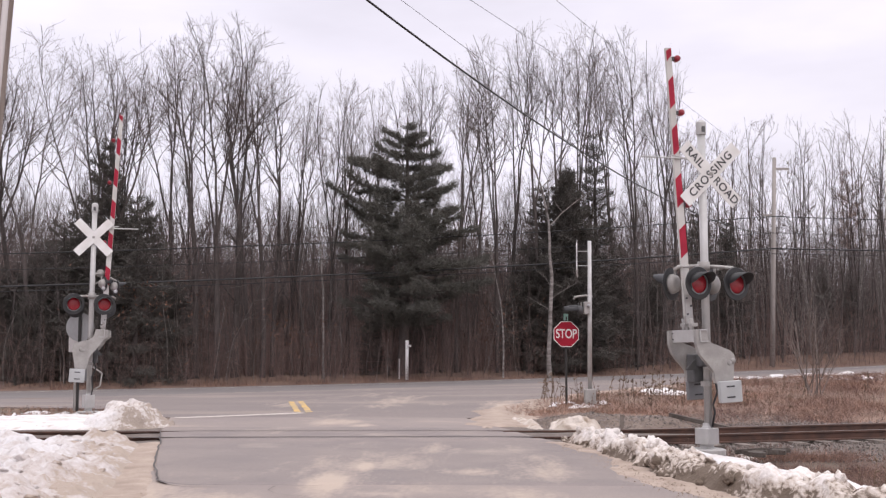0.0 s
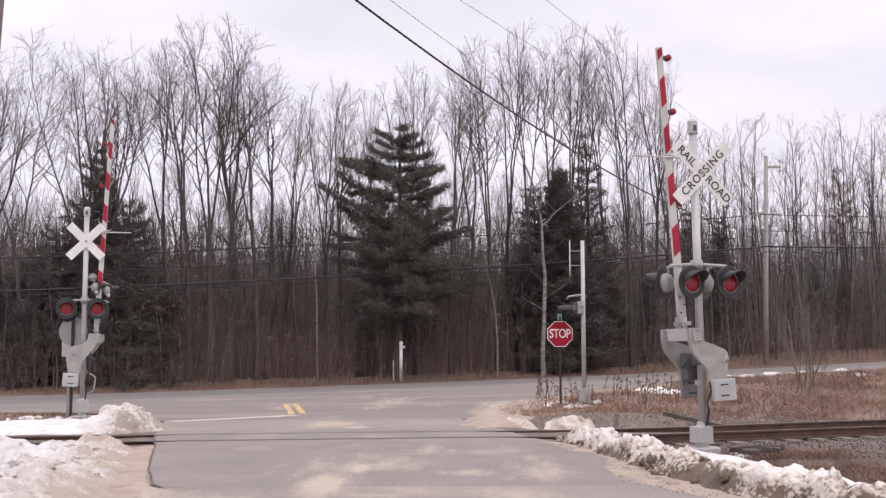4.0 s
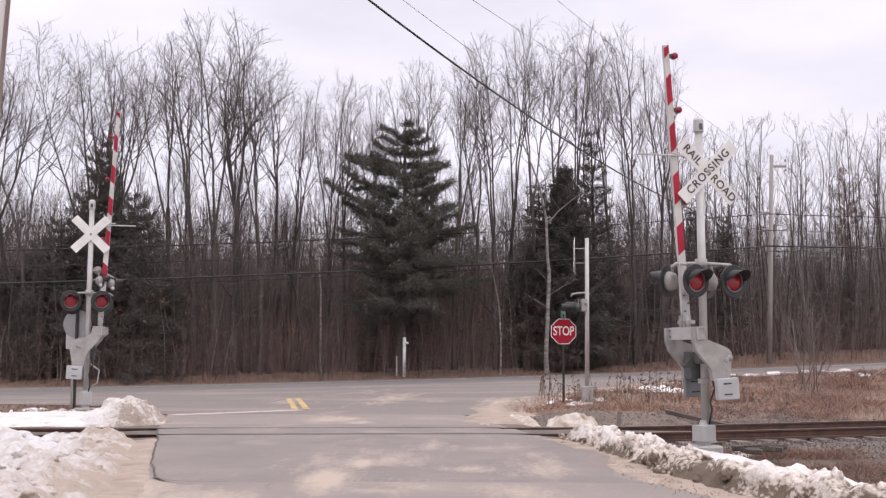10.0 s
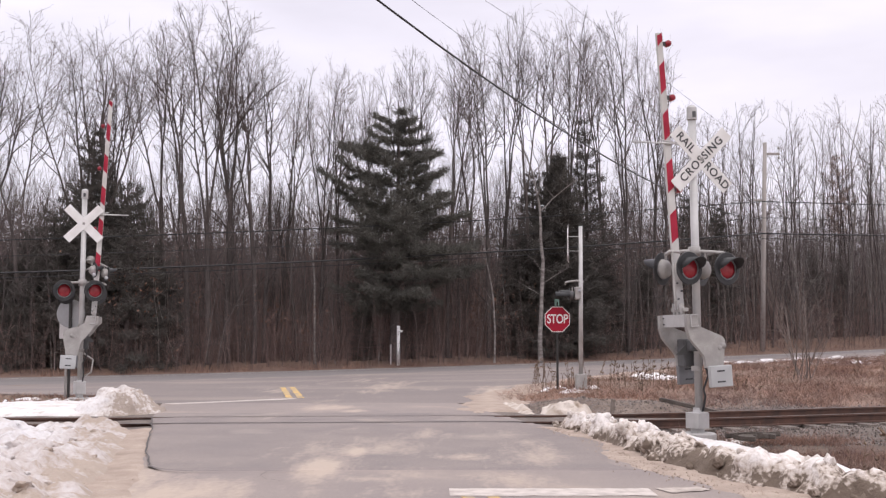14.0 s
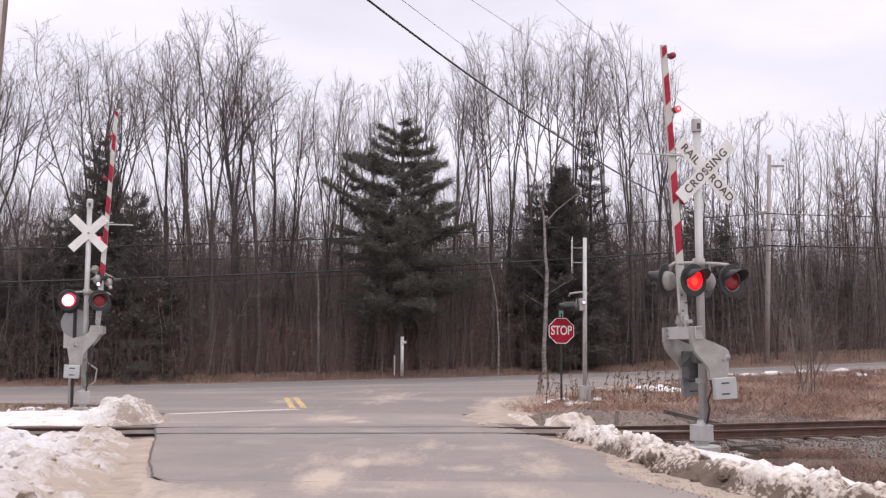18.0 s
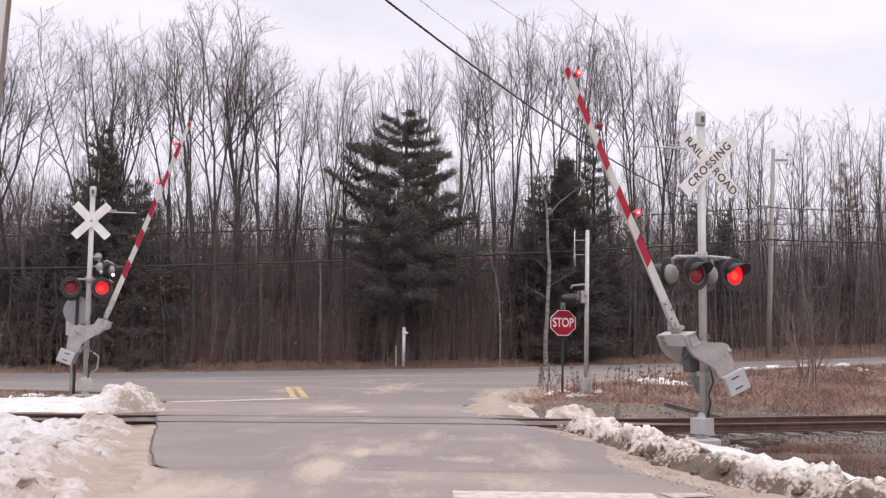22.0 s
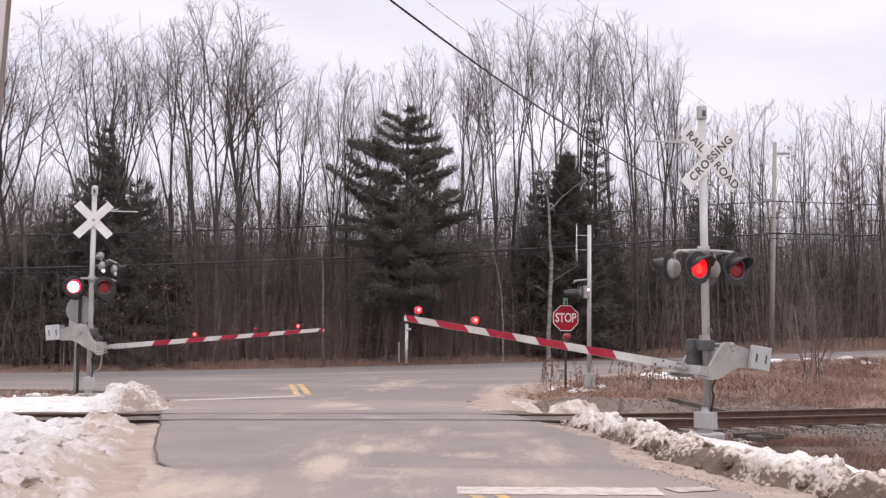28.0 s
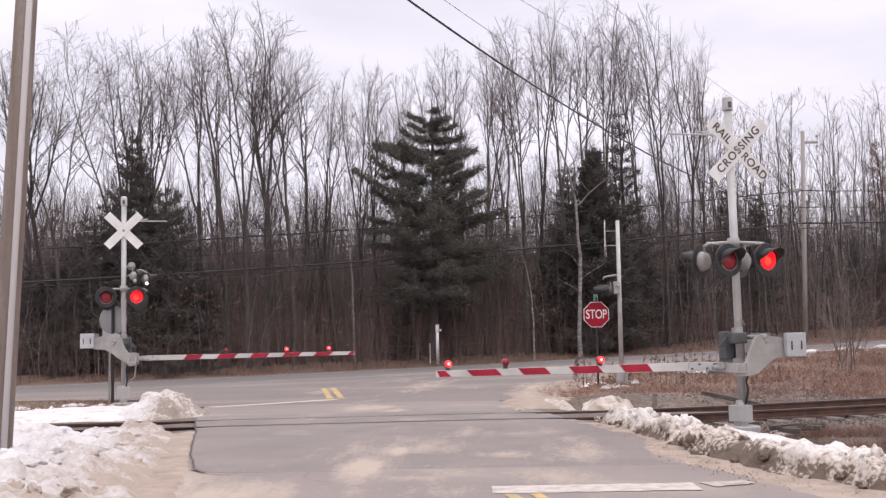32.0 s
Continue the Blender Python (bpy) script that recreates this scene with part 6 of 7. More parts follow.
# low reddish brush in the field and in the gravel by the track
def low_brush(name, count, place, hs, seed, label, radius=0.004):
    r = np.random.default_rng(seed)
    tw = Twigs()
    for i in range(count):
        x, y = place(r)
        h = r.uniform(*hs)
        for k in range(int(r.integers(4, 8))):
            d = np.array([r.normal(0, 0.5), r.normal(0, 0.5), 1.0])
            q = path(r, (x + r.normal(0, 0.08), y + r.normal(0, 0.08), ground_z(x, y) - 0.03), d / np.linalg.norm(d), h * r.uniform(0.5, 1.1), 4, 0.18, -0.02)
            tw.tube(q, np.linspace(radius, radius * 0.4, 5), 3)
            for j in range(3):
                d = np.array([r.normal(0, 0.8), r.normal(0, 0.8), 0.5])
                p = path(r, q[int(r.integers(1, 4))], d / np.linalg.norm(d), h * r.uniform(0.2, 0.45), 2, 0.2, 0)
                tw.tube(p, np.linspace(radius * 0.7, radius * 0.35, 3), 3)
    return tagged(new(name, tw.mesh(name, BRUSH_RED)), label, "brush", kind="stuff")


def near_road(r):
    x = r.uniform(10.5, 30)
    return x, near_edge(x) - 2.6 - abs(r.normal(0, 3.5))


def by_track(r):
    x = r.uniform(5.5, 26)
    return x, track_y(x) + 3.2 + abs(r.normal(0, 4.0))


def in_gravel(r):
    y = r.uniform(11.0, 19.2)
    return lerp_table(RIDGE, y) + 1.3 + abs(r.normal(0, 2.6)), y


low_brush("field_brush", 900, near_road, (0.12, 0.42), 51, "reddish-brown winter brush below the main road", 0.006)
low_brush("field_brush", 700, by_track, (0.15, 0.5), 52, "low reddish-brown brush beside the track", 0.004)
low_brush("gravel_brush", 800, in_gravel, (0.12, 0.42), 53, "tangled brown weeds in the gravel", 0.0032)

# the heap of soil beside the far rail
def mound_top(x, y):
    a = max(0.0, 1 - ((x - 3.5) / 1.95) ** 4) * max(0.0, 1 - abs((y - 24.5 - 0.04 * x) / 1.25) ** 2.2)
    return 0.30 * a ** 0.8 * (0.8 + 0.45 * noise.noise((x * 0.9, y * 0.9, 3))) + 0.045 * noise.noise((x * 3, y * 3, 7)) + 0.025 * noise.noise((x * 8, y * 8, 7)) - 0.05


v, f = grid([1.4 + 0.08 * i for i in range(53)], [23.0 + 0.08 * i for i in range(40)], lambda x, y: ground_z(x, y) + mound_top(x, y))
tagged(new("soil_mound", fast_mesh("soil_mound", v, f, MOUND, True)), "low heap of grey-brown soil beside the far rail", "ground", kind="structure")
pl, sz = [], []
rs_ = random.Random(45)
for k in range(1800):
    x, y = rs_.uniform(1.7, 5.5), rs_.uniform(23.2, 25.6)
    pl.append((x, y, ground_z(x, y) + mound_top(x, y) + 0.004))
    sz.append(rs_.uniform(0.008, 0.026))
stones("mound_stones", pl, sz, STONE, "loose stones on the heap of soil", "gravel")
beam = thing("timber_baulk", pose(5.45, 24.1, ground_z(5.45, 24.1) + 0.10, 0, 9, -42), "dark old timber lying at the end of the soil heap", "timber", "scrap timber")
part("baulk", Shape().box(-0.75, 0.75, -0.05, 0.05, -0.04, 0.05, 0.012), WOOD_DARK, beam)
rs_ = random.Random(44)
for k in range(12):
    x, y = 4.25 + rs_.uniform(-1.0, 1.5), 17.75 + rs_.uniform(-0.65, 0.75)
    if math.hypot(x - 4.15, y - 17.8) < 0.35:
        x += 0.6
    L_, w_ = rs_.uniform(0.10, 0.32), rs_.uniform(0.025, 0.06)
    sc = thing("wood_scrap", pose(x, y, max(ground_z(x, y), height(x, y) - 0.10) + 0.09, rs_.uniform(-8, 8), rs_.uniform(-8, 8), rs_.uniform(-60, 30)), "dark broken piece of old tie wood on snow and stones", "wood scrap", "scrap timber")
    part("piece", Shape().box(-L_, L_, -w_, w_, -0.04, 0.035, 0.01), WOOD_DARK, sc)
# leafless shrub in the field
r_ = np.random.default_rng(77)
shrub = thing("shrub", pose(10.9, 33.0, ground_z(10.9, 33.0)), "leafless grey many-stemmed shrub in dead grass", "shrub")
for k in range(11):
    sw = Twigs()
    a = r_.uniform(0, 6.28)
    s = path(r_, (r_.normal(0, 0.12), r_.normal(0, 0.12), -0.1), (math.cos(a) * 0.38, math.sin(a) * 0.38, 1), r_.uniform(2.2, 3.7), 7, 0.07, 0.03)
    sw.tube(s, np.linspace(0.020, 0.005, 8), 5)
    for j in range(12):
        i = int(r_.integers(2, 7))
        d = s[i + 1 if i < 7 else i] - s[i - 1]
        d = d / np.linalg.norm(d) + r_.normal(0, 0.45, 3)
        q = path(r_, s[i], d / np.linalg.norm(d), r_.uniform(0.4, 1.1), 4, 0.12, 0.05)
        sw.tube(q, np.linspace(0.008, 0.003, 5), 3)
    o = new("stem", sw.mesh("stem", SHRUB))
    o.parent = shrub
# dead leaves that still hang on low boughs
pl, r_ = [], np.random.default_rng(9)
for cx, cy, cz, n_ in ((-14.5, 50.5, 4.0, 120), (-13.2, 50.2, 3.0, 70), (-16.2, 49.8, 3.2, 50), (2.5, 57, 3.2, 120), (-8, 52.5, 2.2, 100)):
    pl += [(cx + r_.normal(0, 1.1), cy + r_.normal(0, 0.7), cz + r_.normal(0, 0.7)) for _ in range(n_)]
blades("dead_leaves", pl, 0.05, 0.16, 0.05, 6, LEAF_DEAD, "rust-brown dead leaves still hanging on low boughs", "leaves", 0.9)


# ---- snow ----
def snow(name, xs, ys, z, mat, label, keep=0.012, jag=0.03, kind=""):
    """A lumpy sheet of snow over the ground: z gives its thickness."""
    v, f = grid(xs, ys, lambda x, y: 0)
    t = [z(p[0], p[1]) for p in v]
    v = [(p[0], p[1], max(ground_z(p[0], p[1]), height(p[0], p[1]) - 0.02 if abs(p[0] - road_mid(p[1])) < 3.6 else -9) + h) for p, h in zip(v, t)]
    f = [q for q in f if max(t[i] for i in q) > keep]
    if jag:
        v = [tuple(Vector(p) + (noise.noise_vector(Vector(p) * 3.2) * jag + noise.noise_vector(Vector(p) * 8) * jag * 0.5 + noise.noise_vector(Vector(p) * 19) * jag * 0.2) * min(1, max(0, h) / 0.12)) for p, h in zip(v, t)]
    used = sorted({i for q in f for i in q})
    at_ = {i: k for k, i in enumerate(used)}
    me = fast_mesh(name, [v[i] for i in used], [tuple(at_[i] for i in q) for q in f], mat, True)
    return tagged(new(name, me), label, "snow" if kind else "snowbank", "" if kind else "snowbanks", kind)


def span(a, b, s):
    return [a + s * i for i in range(int((b - a) / s) + 1)]


def lumps(x, y, s, k):
    """Rounded clods: high inside the cells, low at their seams."""
    d = noise.voronoi((x * s, y * s, k))[0]
    return max(0.0, 1 - d[0] * 1.5)


def left_bank(x, y):
    edge = road_mid(y) - 3.85 + 0.2 * noise.noise((y * 0.8, 1, 0))
    side = edge - x
    if side < 0 or y > 19.3:
        return -0.05
    body = 0.26 * smooth(side / 1.5) * smooth((19.3 - y) / 1.2) + 0.07 * smooth(side / 0.25) * smooth((19.3 - y) / 0.5)
    rough = 0.5 * noise.fractal((x * 2.3, y * 2.3, 1), 0.9, 2.1, 5)
    return body * (0.8 + 0.5 * noise.noise((x * 0.9, y * 0.9, 3)) + 0.55 * rough) + (0.13 * lumps(x, y, 2.6, 0) + 0.08 * lumps(x, y, 5.5, 2) + 0.05 * rough + 0.03 * lumps(x, y, 12, 4)) * smooth(side / 0.4) * smooth((19.4 - y) / 0.4)


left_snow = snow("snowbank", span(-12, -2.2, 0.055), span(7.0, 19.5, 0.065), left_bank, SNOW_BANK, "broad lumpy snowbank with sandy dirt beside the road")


def far_pile(x, y):
    d = math.hypot((x + 7.05) / 0.92, (y - 23.3) / 0.8)
    return 0.69 * max(0, 1 - d ** 1.6) * (0.85 + 0.3 * noise.noise((x * 1.6, y * 1.6, 8))) + (0.12 * lumps(x, y, 3.4, 1) + 0.06 * lumps(x, y, 8, 2) if d < 1.1 else -0.05)


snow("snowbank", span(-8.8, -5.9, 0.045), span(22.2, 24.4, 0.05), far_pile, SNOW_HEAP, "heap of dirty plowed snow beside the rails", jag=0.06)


def far_left(x, y):
    e = noise.noise((x * 0.5, y * 0.8, 4))
    inside = min(y - 22.4 - 0.3 * e, 26.3 + 0.5 * e - y, -6.9 - x)
    strip_ = abs(y - 23.2) < 0.22 + 0.2 * e and x < -8.6
    return (0.10 + 0.05 * e) * smooth(inside / 0.35) - 0.02 - (0.12 if strip_ else 0)


snow("snow_patch", span(-15, -6.8, 0.16), span(22, 27.2, 0.14), far_left, SNOW, "flat white snow beyond the rails")

def ridge(x, y):
    foot = lerp_table(RIDGE, y) - 0.32 + 0.16 * noise.noise((y * 1.7, 2, 0)) + 0.08 * noise.noise((y * 5, 4, 0))
    side = x - foot
    if side < 0 or side > 1.1 or y > 19.7:
        return -0.05
    body = smooth(side / 0.24) * (1 - smooth((side - 0.45) / 0.65))
    crest = 0.27 + 0.10 * noise.noise((y * 1.2, 9, 0)) + 0.10 * noise.noise((y * 3.1, 5, 0))
    return smooth((19.75 - y) / 0.6) * body * (crest * 0.72 + 0.22 * lumps(x, y, 2.0, 5) + 0.07 * lumps(x, y, 5, 6))


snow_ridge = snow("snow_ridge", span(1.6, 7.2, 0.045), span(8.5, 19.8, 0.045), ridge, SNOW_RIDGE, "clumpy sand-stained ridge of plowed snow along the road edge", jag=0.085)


def ridge_back(x, y):
    s = x - lerp_table(RIDGE, y) - 0.45
    e = noise.noise((x * 1.1, y * 1.1, 12))
    return (0.30 + 0.14 * e) * smooth(s / 0.3) * smooth((1.5 + 0.5 * e - s) / 0.8) * smooth((16.9 - y) / 0.8) - 0.02


snow("snow_patch", span(2.5, 8.5, 0.12), span(8.5, 17.2, 0.12), ridge_back, SNOW, "clean snow lying behind the plowed ridge")


def corner_heap(x, y):
    a = 0.27 * max(0, 1 - math.hypot((x - 2.62 - 0.25 * (y - 23.3)) / 0.56, (y - 23.35) / 0.5)) ** 0.75
    return a * (1 + 0.5 * noise.noise((x * 2.2, y * 2.2, 6))) + 0.13 * lumps(x, y, 4.5, 3) * (a > 0.03) - 0.015


def corner_strip(x, y):
    b = 0.10 * max(0, 1 - math.hypot((x - 1.72 + 0.1 * (y - 24)) / 0.24, (y - 24.7) / 1.9)) ** 0.6
    return b * (1 + 0.6 * noise.noise((x * 2.2, y * 2.2, 6))) + 0.08 * lumps(x, y, 4.5, 3) * (b > 0.03) - 0.012


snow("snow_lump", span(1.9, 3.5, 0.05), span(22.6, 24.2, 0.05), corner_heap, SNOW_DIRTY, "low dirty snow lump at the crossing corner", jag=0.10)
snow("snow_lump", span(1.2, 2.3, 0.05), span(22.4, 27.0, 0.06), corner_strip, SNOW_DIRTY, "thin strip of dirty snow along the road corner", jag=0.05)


def scraps(seed, count, x0, x1, y0, y1, size):
    r = random.Random(seed)
    spots = [(r.uniform(x0, x1), r.uniform(y0, y1), r.uniform(*size)) for _ in range(count)]

    def f(x, y):
        best = -0.03
        for cx, cy, s in spots:
            d = math.hypot((x - cx) / s, (y - cy) / (s * 0.8))
            if d < 1.2:
                best = max(best, 0.09 * (1 - d) * (1 + 0.8 * noise.noise((x * 3, y * 3, seed))))
        return best
    return f


snow("snow_patch", span(6.0, 8.4, 0.09), span(34.0, 38.2, 0.12), scraps(1, 20, 6.6, 7.6, 34.8, 37.4, (0.25, 0.55)), SNOW, "patches of old snow in dead grass", kind="stuff")
snow("snow_patch", span(-15, -8.4, 0.09), span(26.6, 29.2, 0.09), scraps(5, 26, -14.6, -8.8, 26.9, 28.9, (0.12, 0.42)), SNOW, "scraps of snow in reddish grass", kind="stuff")
snow("snow_patch", span(2.6, 5.0, 0.08), span(29.3, 32.5, 0.10), scraps(2, 15, 2.8, 4.4, 29.6, 32, (0.1, 0.28)), SNOW, "scraps of snow among weeds", kind="stuff")
snow("snow_patch", span(12, 27, 0.2), span(42, 50, 0.2), scraps(3, 70, 12.5, 26, 43, 49.6, (0.2, 0.6)), SNOW, "scraps of snow along the main road", kind="stuff")
snow("snow_patch", span(3.2, 7.6, 0.08), span(17.0, 20.0, 0.08), scraps(4, 15, 3.3, 5.2, 17.4, 19.4, (0.06, 0.17)), SNOW, "scraps of snow on the ballast", kind="stuff")
def road_edge_snow(x, y):
    e = noise.noise((x * 0.45, y * 0.45, 31)) + 0.5 * noise.noise((x * 1.4, y * 1.4, 32))
    off = near_edge(x) - 0.55 - y
    return (0.13 + 0.16 * e) * smooth((off + 0.25) / 0.25) * (1 - smooth((off - 0.2) / 0.4)) * smooth((e - 0.02) / 0.25) - 0.03


snow("snow_patch", span(12, 40, 0.16), span(44.5, 57.5, 0.16), road_edge_snow, SNOW, "broken line of plowed snow along the main road", jag=0.06, kind="stuff")
# clumps of snow thrown up along the ridge and on the bank
CLUMPS = []
for k in range(9):
    bm = bmesh.new()
    bmesh.ops.create_icosphere(bm, subdivisions=3, radius=1.0)
    for q in bm.verts:
        c = q.co.copy()
        q.co = c * (0.80 + 0.42 * noise.noise(c * 1.2 + Vector((k * 7, 0, 0))) + 0.26 * noise.noise(c * 2.9 + Vector((0, k * 5, 0))) + 0.12 * noise.noise(c * 7 + Vector((0, 0, k))))
    me = bpy.data.meshes.new("clump")
    bm.to_mesh(me)
    bm.free()
    me.shade_smooth()
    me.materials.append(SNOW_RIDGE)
    CLUMPS.append(me)
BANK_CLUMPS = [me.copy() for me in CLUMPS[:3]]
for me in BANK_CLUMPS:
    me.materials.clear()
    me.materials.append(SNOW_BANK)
rc = random.Random(12)
y = 8.6
while y < 19.55:
    for row in range(3):
        x = lerp_table(RIDGE, y) - 0.24 + 0.22 * row + rc.uniform(-0.12, 0.12)
        s = rc.choice((rc.uniform(0.04, 0.08), rc.uniform(0.07, 0.135)))
        z = height(x, y) + max(0.0, ridge(x, y)) * 0.8 + rc.uniform(-0.05, 0.03)
        o = part("clump", CLUMPS[rc.randrange(6) if row < 1 or rc.random() < 0.55 else 6 + rc.randrange(3)], None, snow_ridge)
        o.matrix_basis = pose(x, y + rc.uniform(-0.1, 0.1), z, rc.uniform(0, 360), rc.uniform(0, 360), rc.uniform(0, 360)) @ Matrix.Diagonal((s * rc.uniform(0.8, 1.3), s, s * rc.uniform(0.7, 1.0), 1))
    y += rc.uniform(0.20, 0.40)
for k in range(110):
    y = rc.uniform(8.8, 18.6)
    x = road_mid(y) - 4.15 - abs(rc.gauss(0, 1.1))
    s = rc.choice((rc.uniform(0.03, 0.06), rc.uniform(0.05, 0.11)))
    o = part("clump", BANK_CLUMPS[rc.randrange(3)], None, left_snow)
    o.matrix_basis = pose(x, y, ground_z(x, y) + max(0, left_bank(x, y)) - s * 0.25, rc.uniform(-25, 25), rc.uniform(-25, 25), rc.uniform(0, 360)) @ Matrix.Diagonal((s * rc.uniform(1.0, 1.7), s * 1.2, s * 0.75, 1))
# loose clods below the ridge
pl, sz = [], []
for i in range(700):
    y = random.uniform(9, 19)
    x = lerp_table(RIDGE, y) - 0.45 - abs(random.gauss(0, 0.22))
    pl.append((x, y, height(x, y) + 0.0))
    sz.append(random.uniform(0.006, 0.020))
stones("snow_clods", pl, sz, SAND, "loose clods of dirty snow", "snow")
pl, sz = [], []
for i in range(420):
    y = random.uniform(9, 19)
    x = road_mid(y) - 3.6 - random.uniform(-0.3, 1.6)
    pl.append((x, y, max(ground_z(x, y), height(x, y) - 0.06)))
    sz.append(random.uniform(0.008, 0.03))
stones("shoulder_gravel", pl, sz, SAND, "loose sand clods and pebbles on the shoulder", "gravel")


pl, sz = [], []
for i in range(70):
    y = random.gauss(12.3, 0.7)
    x = road_mid(y) - 3.95 - random.uniform(0, 0.9)
    pl.append((x, y, max(ground_z(x, y), height(x, y) - 0.06) + 0.01))
    sz.append(random.uniform(0.015, 0.045))
stones("soil_clods", pl, sz, DIRT, "dark soil clods turned up by the plow", "gravel")


# sand shoulders
def shoulder(name, side, y0, y1, inner, outer, label):
    ys = span(y0, y1, 0.25)
    v = []
    for y in ys:
        for k in range(9):
            u = inner(y) + (outer(y) - inner(y)) * k / 8
            x = road_mid(y) + side * u
            base = max(ground_z(x, y), height(x, y) - 0.05 if u < 4.6 else -9)
            edge_ = -0.02 if k == 8 else 0.0
            v.append((x, y, max(base, height(x, y) - 0.02 if u < 3.7 else -9) + 0.022 + 0.012 * noise.noise((x * 3, y * 3, 2)) + edge_ - (0.02 if k == 0 else 0)))
    f = [(j * 9 + i, j * 9 + i + 1, (j + 1) * 9 + i + 1, (j + 1) * 9 + i) for j in range(len(ys) - 1) for i in range(8)]
    return tagged(new(name, fast_mesh(name, v, f, SAND, True)), label, "shoulder", kind="structure")


shoulder("shoulder_left", -1, -30, 19.0, lambda y: 3.45 + 0.12 * noise.noise((y, 0, 0)), lambda y: 4.3, "sandy road shoulder with plowed grit")
shoulder("shoulder_right", 1, -30, 19.3, lambda y: 3.0 - 0.45 * smooth((17.0 - y) / 2.5) + 0.25 * noise.noise((y * 0.8, 3, 0)), lambda y: 4.4, "sandy road shoulder with plowed grit")

MOUTH = [(22.6, 1.05), (24.0, 0.80), (26.0, 0.70), (27.5, 0.95), (29.0, 1.2), (32.6, 2.6), (36.5, 5.0), (41.6, 8.5)]


def apron(x, y):
    """Sand drifted from the road on to the soil of the corner."""
    side = x - lerp_table(MOUTH, y)
    e = noise.noise((x * 0.8, y * 0.5, 17)) + 0.5 * noise.noise((x * 2.4, y * 1.6, 18))
    inner, outer = smooth((side + 0.55 + 0.5 * e) / 0.25), 1 - smooth((side - 0.75 - 0.5 * e) / 0.5)
    k = smooth((side + 0.3) / 1.0)
    return (height(x, y) + 0.018) * (1 - k) + (ground_z(x, y) + 0.05) * k - 0.09 * (1 - inner * outer) - 0.30 * (1 - smooth((y - 22.9) / 0.9)) * smooth((x - 0.75) / 0.4)


v, f = grid([-0.6 + 0.13 * i for i in range(80)], [22.7 + 0.16 * i for i in range(115)], apron)
f = [q for q in f if -0.9 < v[q[0]][0] - lerp_table(MOUTH, v[q[0]][1]) < 1.9]
used = sorted({i for q in f for i in q})
at_ = {i: k for k, i in enumerate(used)}
tagged(new("shoulder_mouth", fast_mesh("shoulder_mouth", [v[i] for i in used], [tuple(at_[i] for i in q) for q in f], SAND, True)), "drifted sand round the corner of the junction", "shoulder", kind="structure")
# the car that passes on the main road
car = thing("car", pose(60, 73, 0.2), "dark green wagon-style sport utility car driving past", "car")
PROFILE = [(-2.30, 0.36), (-2.39, 0.48), (-2.40, 0.66), (-2.33, 0.90), (-2.10, 0.99), (-1.70, 1.04), (-1.25, 1.07), (1.55, 1.11), (2.12, 1.12), (2.28, 1.06), (2.36, 0.92), (2.40, 0.62), (2.36, 0.40), (2.20, 0.30), (-1.95, 0.28)]


def loft(rows, inset):
    """A closed body from a side profile, its upper edges drawn in by inset(z)."""
    n = len(rows)
    v = [(x, -inset(z), z) for x, z in rows] + [(x, inset(z), z) for x, z in rows]
    return Shape().add(v, [tuple(range(n)), tuple(range(2 * n - 1, n - 1, -1))] + [(i, i + n, (i + 1) % n + n, (i + 1) % n) for i in range(n)])


